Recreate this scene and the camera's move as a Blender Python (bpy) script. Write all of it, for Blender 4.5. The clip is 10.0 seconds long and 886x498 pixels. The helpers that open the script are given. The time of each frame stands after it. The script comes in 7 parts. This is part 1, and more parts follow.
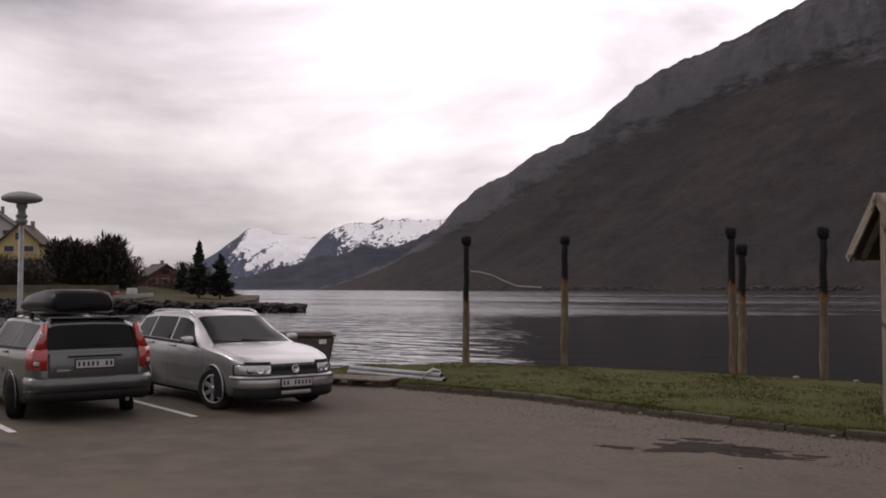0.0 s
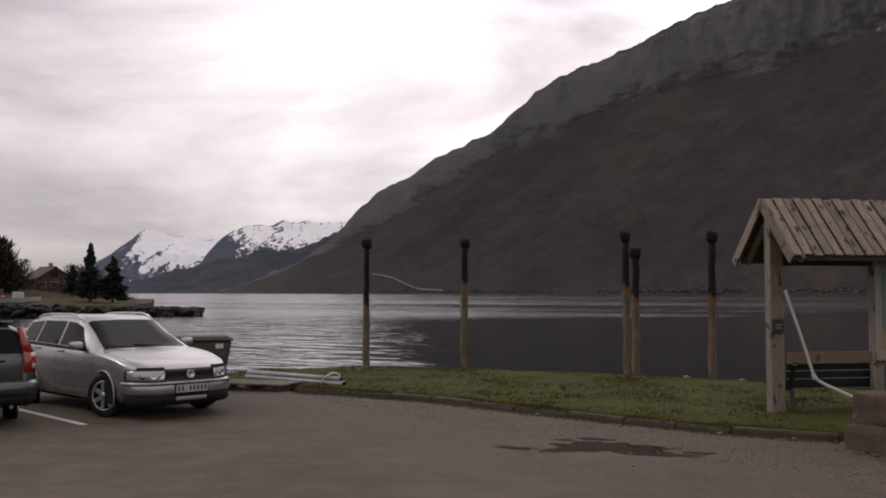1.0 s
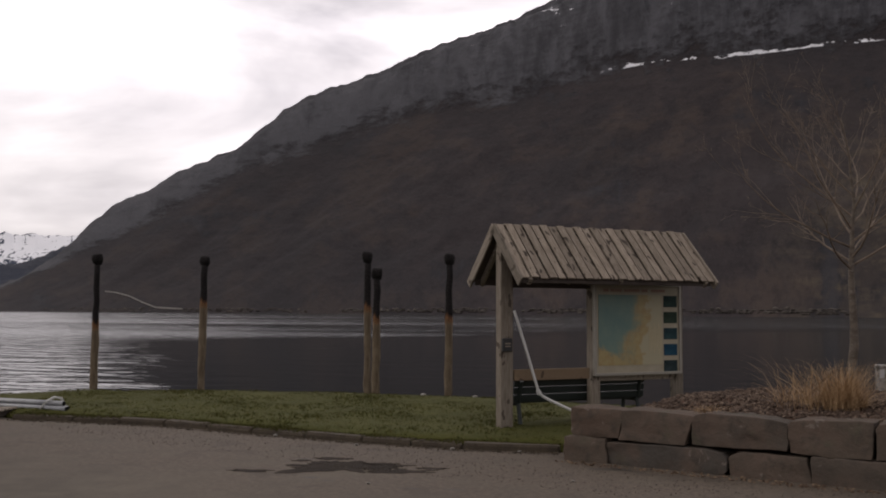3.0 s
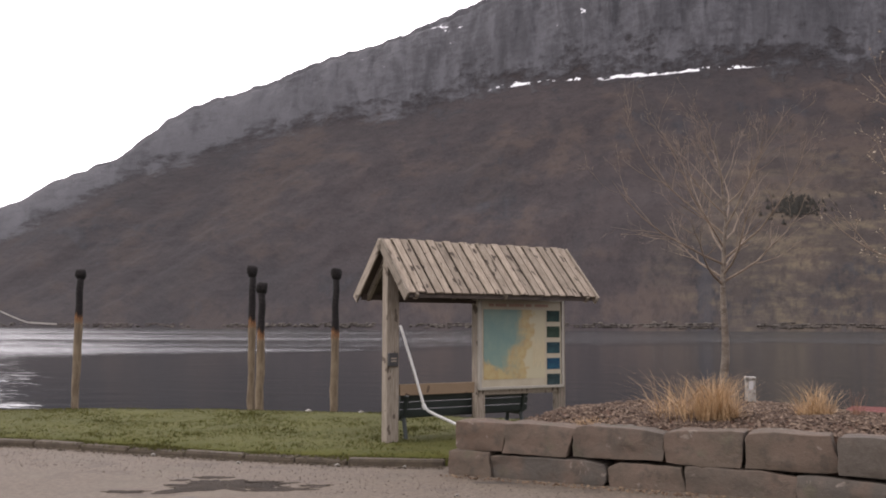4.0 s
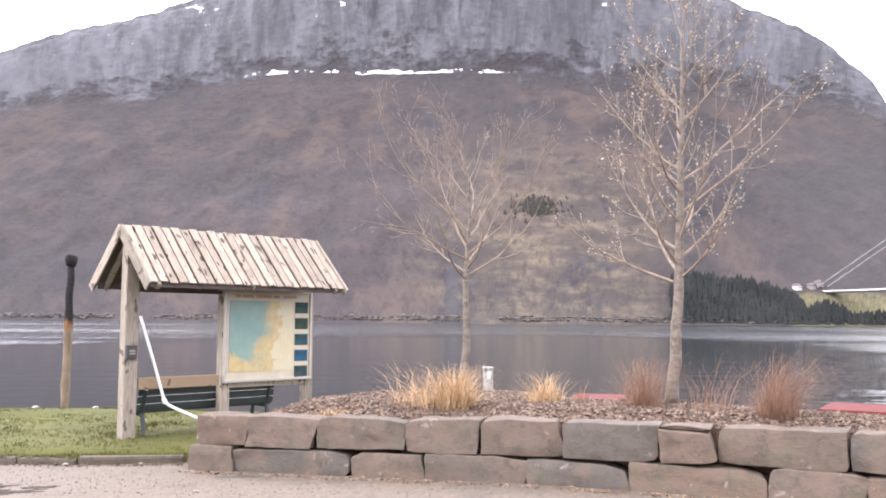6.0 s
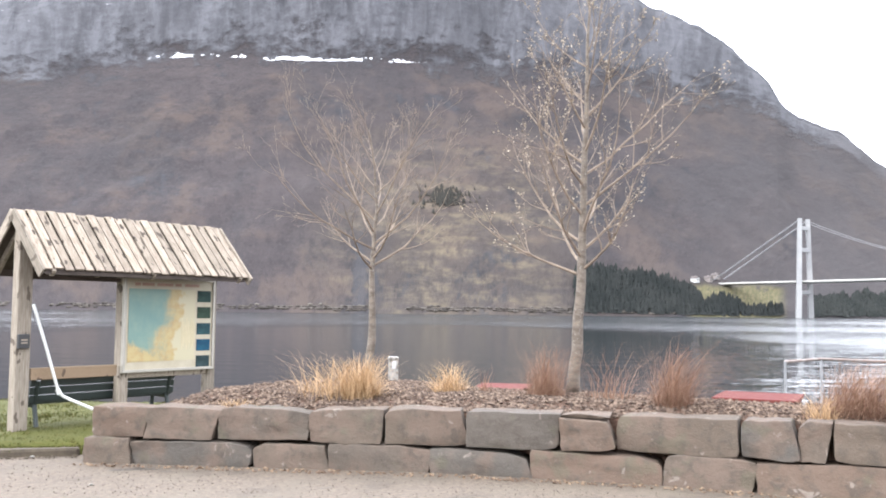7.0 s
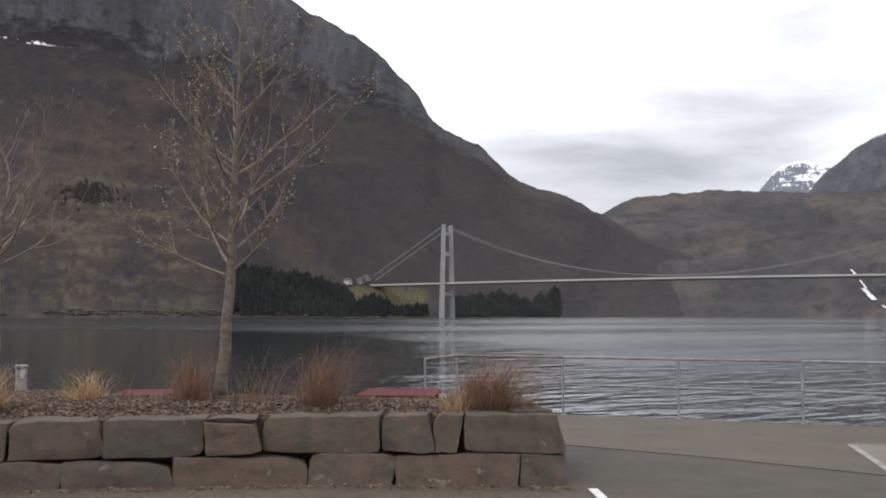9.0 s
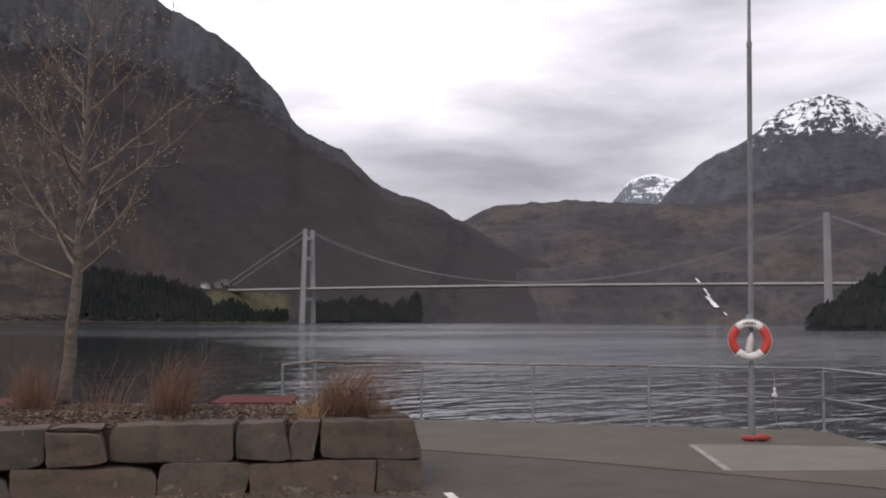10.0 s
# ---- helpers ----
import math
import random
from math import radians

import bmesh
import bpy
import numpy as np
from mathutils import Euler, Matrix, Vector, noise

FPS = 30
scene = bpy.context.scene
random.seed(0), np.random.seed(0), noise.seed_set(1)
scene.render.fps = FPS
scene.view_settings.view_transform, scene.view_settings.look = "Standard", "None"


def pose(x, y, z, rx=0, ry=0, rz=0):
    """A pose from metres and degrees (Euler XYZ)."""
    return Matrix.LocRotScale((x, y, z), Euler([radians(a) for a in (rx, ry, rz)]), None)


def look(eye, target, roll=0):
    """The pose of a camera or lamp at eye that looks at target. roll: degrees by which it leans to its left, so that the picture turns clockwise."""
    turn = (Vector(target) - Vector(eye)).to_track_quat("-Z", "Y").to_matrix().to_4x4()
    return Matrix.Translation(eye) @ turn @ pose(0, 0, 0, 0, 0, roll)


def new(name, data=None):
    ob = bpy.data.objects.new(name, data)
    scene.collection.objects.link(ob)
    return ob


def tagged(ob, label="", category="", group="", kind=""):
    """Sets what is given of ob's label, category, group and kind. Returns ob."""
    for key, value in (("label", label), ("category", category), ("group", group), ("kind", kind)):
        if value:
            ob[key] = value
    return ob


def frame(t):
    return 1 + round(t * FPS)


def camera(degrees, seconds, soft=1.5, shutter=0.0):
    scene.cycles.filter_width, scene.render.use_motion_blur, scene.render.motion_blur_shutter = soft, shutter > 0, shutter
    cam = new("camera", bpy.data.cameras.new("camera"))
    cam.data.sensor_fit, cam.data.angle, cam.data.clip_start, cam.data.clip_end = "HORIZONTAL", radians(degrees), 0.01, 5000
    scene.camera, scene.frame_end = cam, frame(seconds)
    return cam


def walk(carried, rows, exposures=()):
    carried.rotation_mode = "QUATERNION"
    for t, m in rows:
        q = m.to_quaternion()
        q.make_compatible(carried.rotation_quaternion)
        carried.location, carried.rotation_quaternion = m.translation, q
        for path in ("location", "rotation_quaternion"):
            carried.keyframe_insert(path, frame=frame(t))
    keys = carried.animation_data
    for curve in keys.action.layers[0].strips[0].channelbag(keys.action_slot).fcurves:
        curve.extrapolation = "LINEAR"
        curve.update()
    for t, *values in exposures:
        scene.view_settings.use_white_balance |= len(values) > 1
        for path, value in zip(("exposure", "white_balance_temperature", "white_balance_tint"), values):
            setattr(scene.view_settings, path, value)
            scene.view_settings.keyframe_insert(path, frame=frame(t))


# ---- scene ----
cam = camera(50.3, 10.0, soft=1.9)

# Eye on a short arm that turns about the standing place: seconds, yaw, pitch, roll in degrees.
ARM, EYE_Z = 0.2, 1.84
TURNS = [
    (0.0, 35.48, 2.42, 0.04), (0.5, 32.45, 2.86, 0.34), (1.0, 29.49, 2.60, -0.07), (1.5, 26.22, 2.88, 0.31),
    (2.0, 22.90, 3.27, 0.21), (2.5, 18.67, 3.79, 0.20), (2.7, 16.74, 3.62, 0.20), (3.8, 8.54, 4.58, 0.15), (4.0, 7.32, 4.71, 0.13), (4.5, 3.36, 4.72, 0.16),
    (5.0, 0.0, 4.51, 0.12), (5.5, -4.19, 4.37, 0.23), (5.7, -5.55, 4.33, 0.30), (6.8, -12.42, 3.99, 0.68), (7.0, -13.22, 3.73, 0.69), (7.5, -17.27, 3.77, 0.47),
    (8.0, -23.44, 3.94, 0.51), (8.5, -29.33, 4.10, 0.43), (9.0, -33.95, 3.98, 0.10), (9.5, -38.60, 4.34, 0.30),
    (10.0, -42.33, 4.35, 0.27)]


def eye_pose(yaw, pitch, roll):
    a = radians(yaw)
    return pose(-math.sin(a) * ARM, math.cos(a) * ARM, EYE_Z, 90 + pitch, 0, yaw) @ pose(0, 0, 0, 0, 0, roll)


walk(cam, [(t, eye_pose(*r)) for t, *r in TURNS],
     exposures=[(0.0, -0.50, 6750, 19), (2.6, -0.78, 6700, 15), (3.9, 0.72, 6600, 16), (4.6, 1.94, 6350, 19), (5.3, 2.48, 6250, 21), (7.0, 2.46, 5960, 8),
                (7.5, 2.22, 5960, 8), (7.8, 2.05, 5980, 7), (8.2, 1.3, 6200, 8), (8.6, 0.65, 6200, 7), (9.2, 0.45, 6250, 9), (10.0, 0.02, 6300, 15)])

# ---- world and sun: a high, broken overcast ----
SUN_AZ, SUN_EL = -115.0, 38.0          # degrees, clockwise from +y
THIN_AZ, THIN_EL = -14.0, 22.0
world = bpy.data.worlds.new("overcast_sky")
scene.world = world
world.use_nodes = True
wn, wl = world.node_tree.nodes, world.node_tree.links
wn.clear()


def wnode(kind, **sets):
    n = wn.new(kind)
    for k, v in sets.items():
        n.inputs[k].default_value = v
    return n


w_out, w_bg = wn.new("ShaderNodeOutputWorld"), wn.new("ShaderNodeBackground")
w_sky = wn.new("ShaderNodeTexSky")
w_sky.sky_type, w_sky.sun_disc = "NISHITA", False
w_sky.sun_elevation, w_sky.sun_rotation = radians(SUN_EL), radians(SUN_AZ)
w_tc, w_map = wn.new("ShaderNodeTexCoord"), wn.new("ShaderNodeMapping")
w_map.inputs["Scale"].default_value = (1.0, 1.0, 3.4)
w_n1 = wnode("ShaderNodeTexNoise", Scale=1.9, Detail=7.0, Roughness=0.52, Distortion=0.35)
w_ramp = wn.new("ShaderNodeValToRGB")
e = w_ramp.color_ramp.elements
e[0].position, e[0].color = 0.33, (0.50, 0.48, 0.505, 1)
e[1].position, e[1].color = 0.66, (1.5, 1.45, 1.45, 1)
m_el = e.new(0.48)
m_el.color = (0.92, 0.885, 0.90, 1)
w_dim = wn.new("ShaderNodeVectorMath")
w_dim.operation = "SCALE"
w_dim.inputs["Scale"].default_value = 0.10
w_mix = wn.new("ShaderNodeMix")
w_mix.data_type = "RGBA"
w_mix.inputs["Factor"].default_value = 0.9
wl.new(w_tc.outputs["Generated"], w_map.inputs["Vector"])
wl.new(w_map.outputs["Vector"], w_n1.inputs["Vector"])
wl.new(w_n1.outputs["Fac"], w_ramp.inputs["Fac"])
wl.new(w_sky.outputs["Color"], w_dim.inputs[0])
wl.new(w_dim.outputs["Vector"], w_mix.inputs["A"])
wl.new(w_ramp.outputs["Color"], w_mix.inputs["B"])
w_xyz, w_rise = wn.new("ShaderNodeSeparateXYZ"), wn.new("ShaderNodeMapRange")
w_rise.interpolation_type = "SMOOTHSTEP"
w_rise.inputs["From Min"].default_value, w_rise.inputs["From Max"].default_value = 0.0, 0.30
w_rise.inputs["To Min"].default_value, w_rise.inputs["To Max"].default_value = 0.70, 1.12
w_tone = wn.new("ShaderNodeVectorMath")
w_tone.operation = "SCALE"
wl.new(w_tc.outputs["Generated"], w_xyz.inputs[0])
wl.new(w_xyz.outputs["Z"], w_rise.inputs["Value"])
wl.new(w_mix.outputs["Result"], w_tone.inputs[0])
wl.new(w_rise.outputs["Result"], w_tone.inputs["Scale"])
# the cloud is thinnest, and so brightest, over the fjord in front
w_dot, w_thin = wn.new("ShaderNodeVectorMath"), wn.new("ShaderNodeMapRange")
w_dot.operation = "DOT_PRODUCT"
ga, ge = radians(THIN_AZ), radians(THIN_EL)
w_dot.inputs[1].default_value = (math.sin(ga) * math.cos(ge), math.cos(ga) * math.cos(ge), math.sin(ge))
w_thin.interpolation_type = "SMOOTHSTEP"
w_thin.inputs["From Min"].default_value, w_thin.inputs["From Max"].default_value = 0.72, 0.985
w_thin.inputs["To Min"].default_value, w_thin.inputs["To Max"].default_value = 1.0, 1.9
w_glow = wn.new("ShaderNodeVectorMath")
w_glow.operation = "SCALE"
wl.new(w_tc.outputs["Generated"], w_dot.inputs[0])
wl.new(w_dot.outputs["Value"], w_thin.inputs["Value"])
wl.new(w_tone.outputs["Vector"], w_glow.inputs[0])
wl.new(w_thin.outputs["Result"], w_glow.inputs["Scale"])
# long flat bands of thicker cloud
w_flat, w_band, w_gain = wn.new("ShaderNodeMapping"), wnode("ShaderNodeTexNoise", Scale=1.25, Detail=5.0, Roughness=0.5, Distortion=0.2), wn.new("ShaderNodeMapRange")
w_flat.inputs["Scale"].default_value = (1.0, 1.0, 9.0)
w_flat.inputs["Location"].default_value = (2.3, 0.4, 0.0)
w_gain.interpolation_type = "SMOOTHSTEP"
w_gain.inputs["From Min"].default_value, w_gain.inputs["From Max"].default_value = 0.36, 0.60
w_gain.inputs["To Min"].default_value, w_gain.inputs["To Max"].default_value = 0.87, 1.07
w_out_tone = wn.new("ShaderNodeVectorMath")
w_out_tone.operation = "SCALE"
wl.new(w_tc.outputs["Generated"], w_flat.inputs["Vector"])
wl.new(w_flat.outputs["Vector"], w_band.inputs["Vector"])
wl.new(w_band.outputs["Fac"], w_gain.inputs["Value"])
wl.new(w_glow.outputs["Vector"], w_out_tone.inputs[0])
wl.new(w_gain.outputs["Result"], w_out_tone.inputs["Scale"])
wl.new(w_out_tone.outputs["Vector"], w_bg.inputs["Color"])
wl.new(w_bg.outputs["Background"], w_out.inputs["Surface"])
w_bg.inputs["Strength"].default_value = 1.0

sun = new("sun", bpy.data.lights.new("sun", "SUN"))
sun.data.energy, sun.data.angle, sun.data.color = 0.7, radians(14), (1.0, 0.95, 0.88)
sa, se = radians(SUN_AZ), radians(SUN_EL)
sun.matrix_world = look((60 * math.sin(sa) * math.cos(se), 60 * math.cos(sa) * math.cos(se), 60 * math.sin(se)), (0, 0, 0))

# ---- materials ----


class Nodes:
    """A small helper round one material's node tree."""

    def __init__(self, name):
        self.mat = bpy.data.materials.new(name)
        self.mat.use_nodes = True
        self.n, self.l = self.mat.node_tree.nodes, self.mat.node_tree.links
        self.bsdf = self.n["Principled BSDF"]
        self.coord = self.n.new("ShaderNodeTexCoord").outputs["Object"]

    def link(self, a, b):
        self.l.new(a, b)

    def sock(self, value, socket):
        if hasattr(value, "links"):
            self.l.new(value, socket)
        else:
            socket.default_value = value

    def noise(self, scale, detail=4.0, rough=0.55, stretch=None, coord=None, distort=0.0):
        c = coord or self.coord
        if stretch:
            m = self.n.new("ShaderNodeMapping")
            m.inputs["Scale"].default_value = stretch
            self.link(c, m.inputs["Vector"])
            c = m.outputs["Vector"]
        t = self.n.new("ShaderNodeTexNoise")
        t.inputs["Scale"].default_value, t.inputs["Detail"].default_value = scale, detail
        t.inputs["Roughness"].default_value, t.inputs["Distortion"].default_value = rough, distort
        self.link(c, t.inputs["Vector"])
        return t.outputs["Fac"]

    def step(self, fac, lo, hi):
        r = self.n.new("ShaderNodeMapRange")
        r.interpolation_type = "SMOOTHSTEP"
        self.sock(fac, r.inputs["Value"])
        r.inputs["From Min"].default_value, r.inputs["From Max"].default_value = lo, hi
        return r.outputs["Result"]

    def math(self, op, a, b=0.0):
        m = self.n.new("ShaderNodeMath")
        m.operation = op
        self.sock(a, m.inputs[0])
        self.sock(b, m.inputs[1])
        return m.outputs[0]

    def mix(self, fac, a, b):
        m = self.n.new("ShaderNodeMix")
        m.data_type = "RGBA"
        self.sock(fac, m.inputs["Factor"])
        for v, s in ((a, m.inputs["A"]), (b, m.inputs["B"])):
            self.sock(v if hasattr(v, "links") else (*v, 1.0), s)
        return m.outputs["Result"]

    def xyz(self, coord=None):
        s = self.n.new("ShaderNodeSeparateXYZ")
        self.link(coord or self.coord, s.inputs[0])
        return s.outputs

    def random(self):
        return self.n.new("ShaderNodeObjectInfo").outputs["Random"]

    def done(self, color, rough=0.8, bump=None, strength=0.4, dist=0.01, metal=0.0, spec=0.5):
        self.sock(color if hasattr(color, "links") else (*color, 1.0), self.bsdf.inputs["Base Color"])
        self.sock(rough, self.bsdf.inputs["Roughness"])
        self.bsdf.inputs["Metallic"].default_value = metal
        self.bsdf.inputs["Specular IOR Level"].default_value = spec
        if bump is not None:
            b = self.n.new("ShaderNodeBump")
            b.inputs["Distance"].default_value = dist
            self.sock(strength, b.inputs["Strength"])
            self.link(bump, b.inputs["Height"])
            self.link(b.outputs["Normal"], self.bsdf.inputs["Normal"])
        return self.mat


def plain(name, c1, c2, scale=6.0, rough=0.6, metal=0.0, bump=0.2, dist=0.004, spec=0.5, stretch=None, vary=0.0):
    """Two-scale mottled surface."""
    k = Nodes(name)
    big, fine = k.noise(scale, 5, stretch=stretch), k.noise(scale * 9, 4, stretch=stretch)
    f = k.step(k.math("ADD", k.math("MULTIPLY", big, 0.7), k.math("MULTIPLY", fine, 0.3)), 0.32, 0.68)
    if vary:
        f = k.math("ADD", k.math("MULTIPLY", f, 1 - vary), k.math("MULTIPLY", k.random(), vary))
    return k.done(k.mix(f, c1, c2), k.math("ADD", k.math("MULTIPLY", fine, 0.2), rough - 0.1), fine, bump, dist, metal, spec)


def glossy(name, color, rough=0.3, metal=0.0, coat=0.0):
    k = Nodes(name)
    d = k.noise(3.0, 5)
    k.done(k.mix(k.step(d, 0.35, 0.75), color, tuple(c * 0.82 for c in color)), k.math("ADD", k.math("MULTIPLY", d, 0.12), rough), None, metal=metal)
    k.bsdf.inputs["Coat Weight"].default_value = coat
    k.bsdf.inputs["Coat Roughness"].default_value = 0.06
    return k.mat


# ---- mesh helpers ----


def obj(name, bm, material, smooth=False):
    me = bpy.data.meshes.new(name)
    bm.normal_update()
    bm.to_mesh(me)
    bm.free()
    for m in (material if isinstance(material, (list, tuple)) else [material]):
        me.materials.append(m)
    if smooth:
        me.polygons.foreach_set("use_smooth", [True] * len(me.polygons))
    return new(name, me)


def part(name, bm, material, parent, label="", smooth=False):
    ob = obj(name, bm, material, smooth)
    ob.parent = parent
    return tagged(ob, label)


def thing(name, m, label, category, group="", kind=""):
    ob = new(name)
    ob.empty_display_size = 0.2
    ob.matrix_basis = m
    return tagged(ob, label, category, group, kind)


def box(bm, size, at=(0, 0, 0), rot=(0, 0, 0), bevel=0.0):
    m = pose(*at, *rot) @ Matrix.Diagonal((*size, 1))
    g = bmesh.ops.create_cube(bm, size=1.0, matrix=m)
    if bevel:
        es = list({ed for v in g["verts"] for ed in v.link_edges})
        bmesh.ops.bevel(bm, geom=es, offset=bevel, segments=2, profile=0.5, affect="EDGES")
    return g["verts"]


def rod(bm, a, b, r1, r2=None, seg=10, cap=True):
    a, b = Vector(a), Vector(b)
    d = b - a
    m = Matrix.Translation((a + b) / 2) @ d.to_track_quat("Z", "Y").to_matrix().to_4x4()
    return bmesh.ops.create_cone(bm, cap_ends=cap, segments=seg, radius1=r1, radius2=r1 if r2 is None else r2, depth=d.length, matrix=m)["verts"]


def tube(bm, pts, radii, seg=8):
    """A tube through points, with mitred joints."""
    pts = [Vector(p) for p in pts]
    radii = radii if isinstance(radii, (list, tuple)) else [radii] * len(pts)
    rings = []
    ref = Vector((0.31, 0.17, 0.93))
    for i, p in enumerate(pts):
        d = (pts[min(i + 1, len(pts) - 1)] - pts[max(i - 1, 0)]).normalized()
        u = d.cross(ref).normalized()
        v = d.cross(u)
        rings.append([bm.verts.new(p + (u * math.cos(k * math.tau / seg) + v * math.sin(k * math.tau / seg)) * radii[i]) for k in range(seg)])
    for r, s in zip(rings, rings[1:]):
        for k in range(seg):
            bm.faces.new((r[k], r[(k + 1) % seg], s[(k + 1) % seg], s[k]))
    bm.faces.new(rings[0][::-1])
    bm.faces.new(rings[-1])


def lathe(bm, profile, seg=20, m=Matrix()):
    """Revolve (r, z) pairs about z."""
    rings = []
    for r, z in profile:
        if r < 1e-5:
            rings.append([bm.verts.new(m @ Vector((0, 0, z)))])
        else:
            rings.append([bm.verts.new(m @ Vector((r * math.cos(k * math.tau / seg), r * math.sin(k * math.tau / seg), z))) for k in range(seg)])
    for a, b in zip(rings, rings[1:]):
        for k in range(seg):
            q = [a[k % len(a)], a[(k + 1) % len(a)], b[(k + 1) % len(b)], b[k % len(b)]]
            q = list(dict.fromkeys(q))
            if len(q) > 2:
                bm.faces.new(q)


def prism(bm, outline, z0, z1):
    """Extrude an xy outline (counter-clockwise) from z0 to z1."""
    lo = [bm.verts.new((x, y, z0)) for x, y in outline]
    hi = [bm.verts.new((x, y, z1)) for x, y in outline]
    n = len(outline)
    bm.faces.new(hi)
    bm.faces.new(lo[::-1])
    for i in range(n):
        bm.faces.new((lo[i], lo[(i + 1) % n], hi[(i + 1) % n], hi[i]))


def bearing(az, d, z=0.0):
    a = radians(az)
    return Vector((d * math.sin(a), d * math.cos(a), z))


def curve_at(table, x):
    return float(np.interp(x, [p[0] for p in table], [p[1] for p in table]))


def soft_at(table, x, reach=5.0):
    """The same with its corners rounded off."""
    xs = x + np.linspace(-reach, reach, 11)
    return float(np.mean(np.interp(xs, [p[0] for p in table], [p[1] for p in table])))


WATER_Z = -1.2

# ---- far landscape ----


def mountain_material(name, haze_share, snow_lo, snow_hi, snow_cut, rock=(0.047, 0.047, 0.051), brown=(0.0305, 0.0243, 0.0230), meadow=None, aspect=0.0, streak=0.0, haze=(0.10, 0.108, 0.135)):
    """Bare birch wood and heath below the cliffs, streaked rock above, snow in the hollows and on the shelf; distance
    haze is painted into the colour by a fixed share for each mountain.
    """
    k = Nodes(name)
    geo = k.n.new("ShaderNodeNewGeometry")
    pos = geo.outputs["Position"]
    x, y, z = k.xyz(pos)
    bare_at, shelf_at = k.n.new("ShaderNodeAttribute"), k.n.new("ShaderNodeAttribute")
    bare_at.attribute_name, shelf_at.attribute_name = "bare", "shelf"
    # laid out by bearing and height, so that the grain looks even from the camera
    fan = k.n.new("ShaderNodeCombineXYZ")
    k.link(k.math("MULTIPLY", k.math("ARCTAN2", x, y), 1200.0), fan.inputs[0])
    k.link(k.math("MULTIPLY", z, 1.15), fan.inputs[2])
    view_fan = fan.outputs[0]
    big, mid, fine = k.noise(0.004, 5, coord=pos), k.noise(0.016, 6, 0.62, coord=view_fan, distort=0.3), k.noise(0.075, 6, 0.68, coord=view_fan)
    tuft = k.noise(0.30, 3, 0.6, coord=view_fan, stretch=(1, 1, 0.7))
    wall = k.n.new("ShaderNodeCombineXYZ")
    k.link(k.math("MULTIPLY", k.math("ARCTAN2", x, y), 1300.0), wall.inputs[0])
    k.link(k.math("MULTIPLY", z, 0.22), wall.inputs[2])
    drip = k.noise(0.045, 7, 0.66, coord=wall.outputs[0], distort=0.4)
    slab = k.noise(0.013, 4, 0.6, coord=wall.outputs[0], distort=0.8)
    # leafless wood: soft patches, crowns, darker stands
    wood = k.mix(k.step(mid, 0.34, 0.66), tuple(c * 0.80 for c in brown), tuple(c * 1.25 for c in brown))
    wood = k.mix(k.math("MULTIPLY", k.step(k.math("MULTIPLY", k.math("ADD", big, mid), 0.5), 0.48, 0.57), 0.75), wood, (brown[0] * 1.65, brown[1] * 1.5, brown[2] * 1.22))
    wood = k.mix(k.math("MULTIPLY", k.step(k.noise(0.0075, 6, 0.64, coord=view_fan, distort=0.6), 0.49, 0.60), 0.6), wood, (brown[0] * 0.72, brown[1] * 0.80, brown[2] * 0.84))
    wood = k.mix(k.math("MULTIPLY", k.step(fine, 0.46, 0.66), 0.55), wood, tuple(c * 0.50 for c in brown))
    wood = k.mix(k.math("MULTIPLY", k.step(tuft, 0.52, 0.72), 0.30), wood, tuple(c * 1.9 for c in brown))
    if meadow:
        # open tan heath in short terraces over the middle of the shore
        flat = k.n.new("ShaderNodeCombineXYZ")
        k.link(k.math("MULTIPLY", k.math("ARCTAN2", x, y), 700.0), flat.inputs[0])
        k.link(k.math("MULTIPLY", z, 2.6), flat.inputs[1])
        tilt = k.math("DIVIDE", x, k.math("MAXIMUM", y, 1.0))
        heath = k.math("MULTIPLY", k.math("MULTIPLY", k.step(tilt, 0.05, 0.20), k.step(tilt, 0.44, 0.30)), k.step(k.math("ADD", z, k.math("MULTIPLY", mid, 90.0)), 330.0, 110.0))
        terrace = k.step(k.noise(0.022, 6, 0.66, coord=flat.outputs[0]), 0.42, 0.66)
        heath = k.math("MULTIPLY", heath, k.math("ADD", 0.12, k.math("MULTIPLY", k.math("MULTIPLY", terrace, k.step(fine, 0.66, 0.42)), 0.75)))
        wood = k.mix(heath, wood, (0.100, 0.080, 0.051))
        # wood colour gets lighter towards the head of the fjord
        wood = k.mix(k.math("MULTIPLY", k.step(tilt, 0.35, 0.75), 0.5), wood, (0.046, 0.042, 0.0405))
        # wood towards the fjord's mouth lies in shade, painted as a darker colour
        wood = k.mix(k.math("MULTIPLY", k.step(tilt, -0.10, -0.45), 0.45), wood, (0.0165, 0.0150, 0.0150))
    stone = k.mix(k.step(k.math("ADD", k.math("MULTIPLY", drip, 0.6), k.math("MULTIPLY", fine, 0.4)), 0.38, 0.62), tuple(c * 0.78 for c in rock), tuple(c * 1.75 for c in rock))
    stone = k.mix(k.math("MULTIPLY", k.step(slab, 0.52, 0.62), 0.5), stone, tuple(c * 0.75 for c in rock))
    if meadow:
        # rock lightened towards the fjord's mouth, haze and glare painted into the colour
        stone = k.mix(k.math("MULTIPLY", k.step(tilt, -0.12, -0.36), k.step(mid, 0.36, 0.60)), stone, tuple(c * 1.45 for c in rock))
    bare = k.step(k.math("ADD", bare_at.outputs["Fac"], k.math("MULTIPLY", k.math("SUBTRACT", k.math("ADD", k.math("MULTIPLY", mid, 0.6), k.math("MULTIPLY", fine, 0.4)), 0.5), 1.5)), 0.36, 0.64)
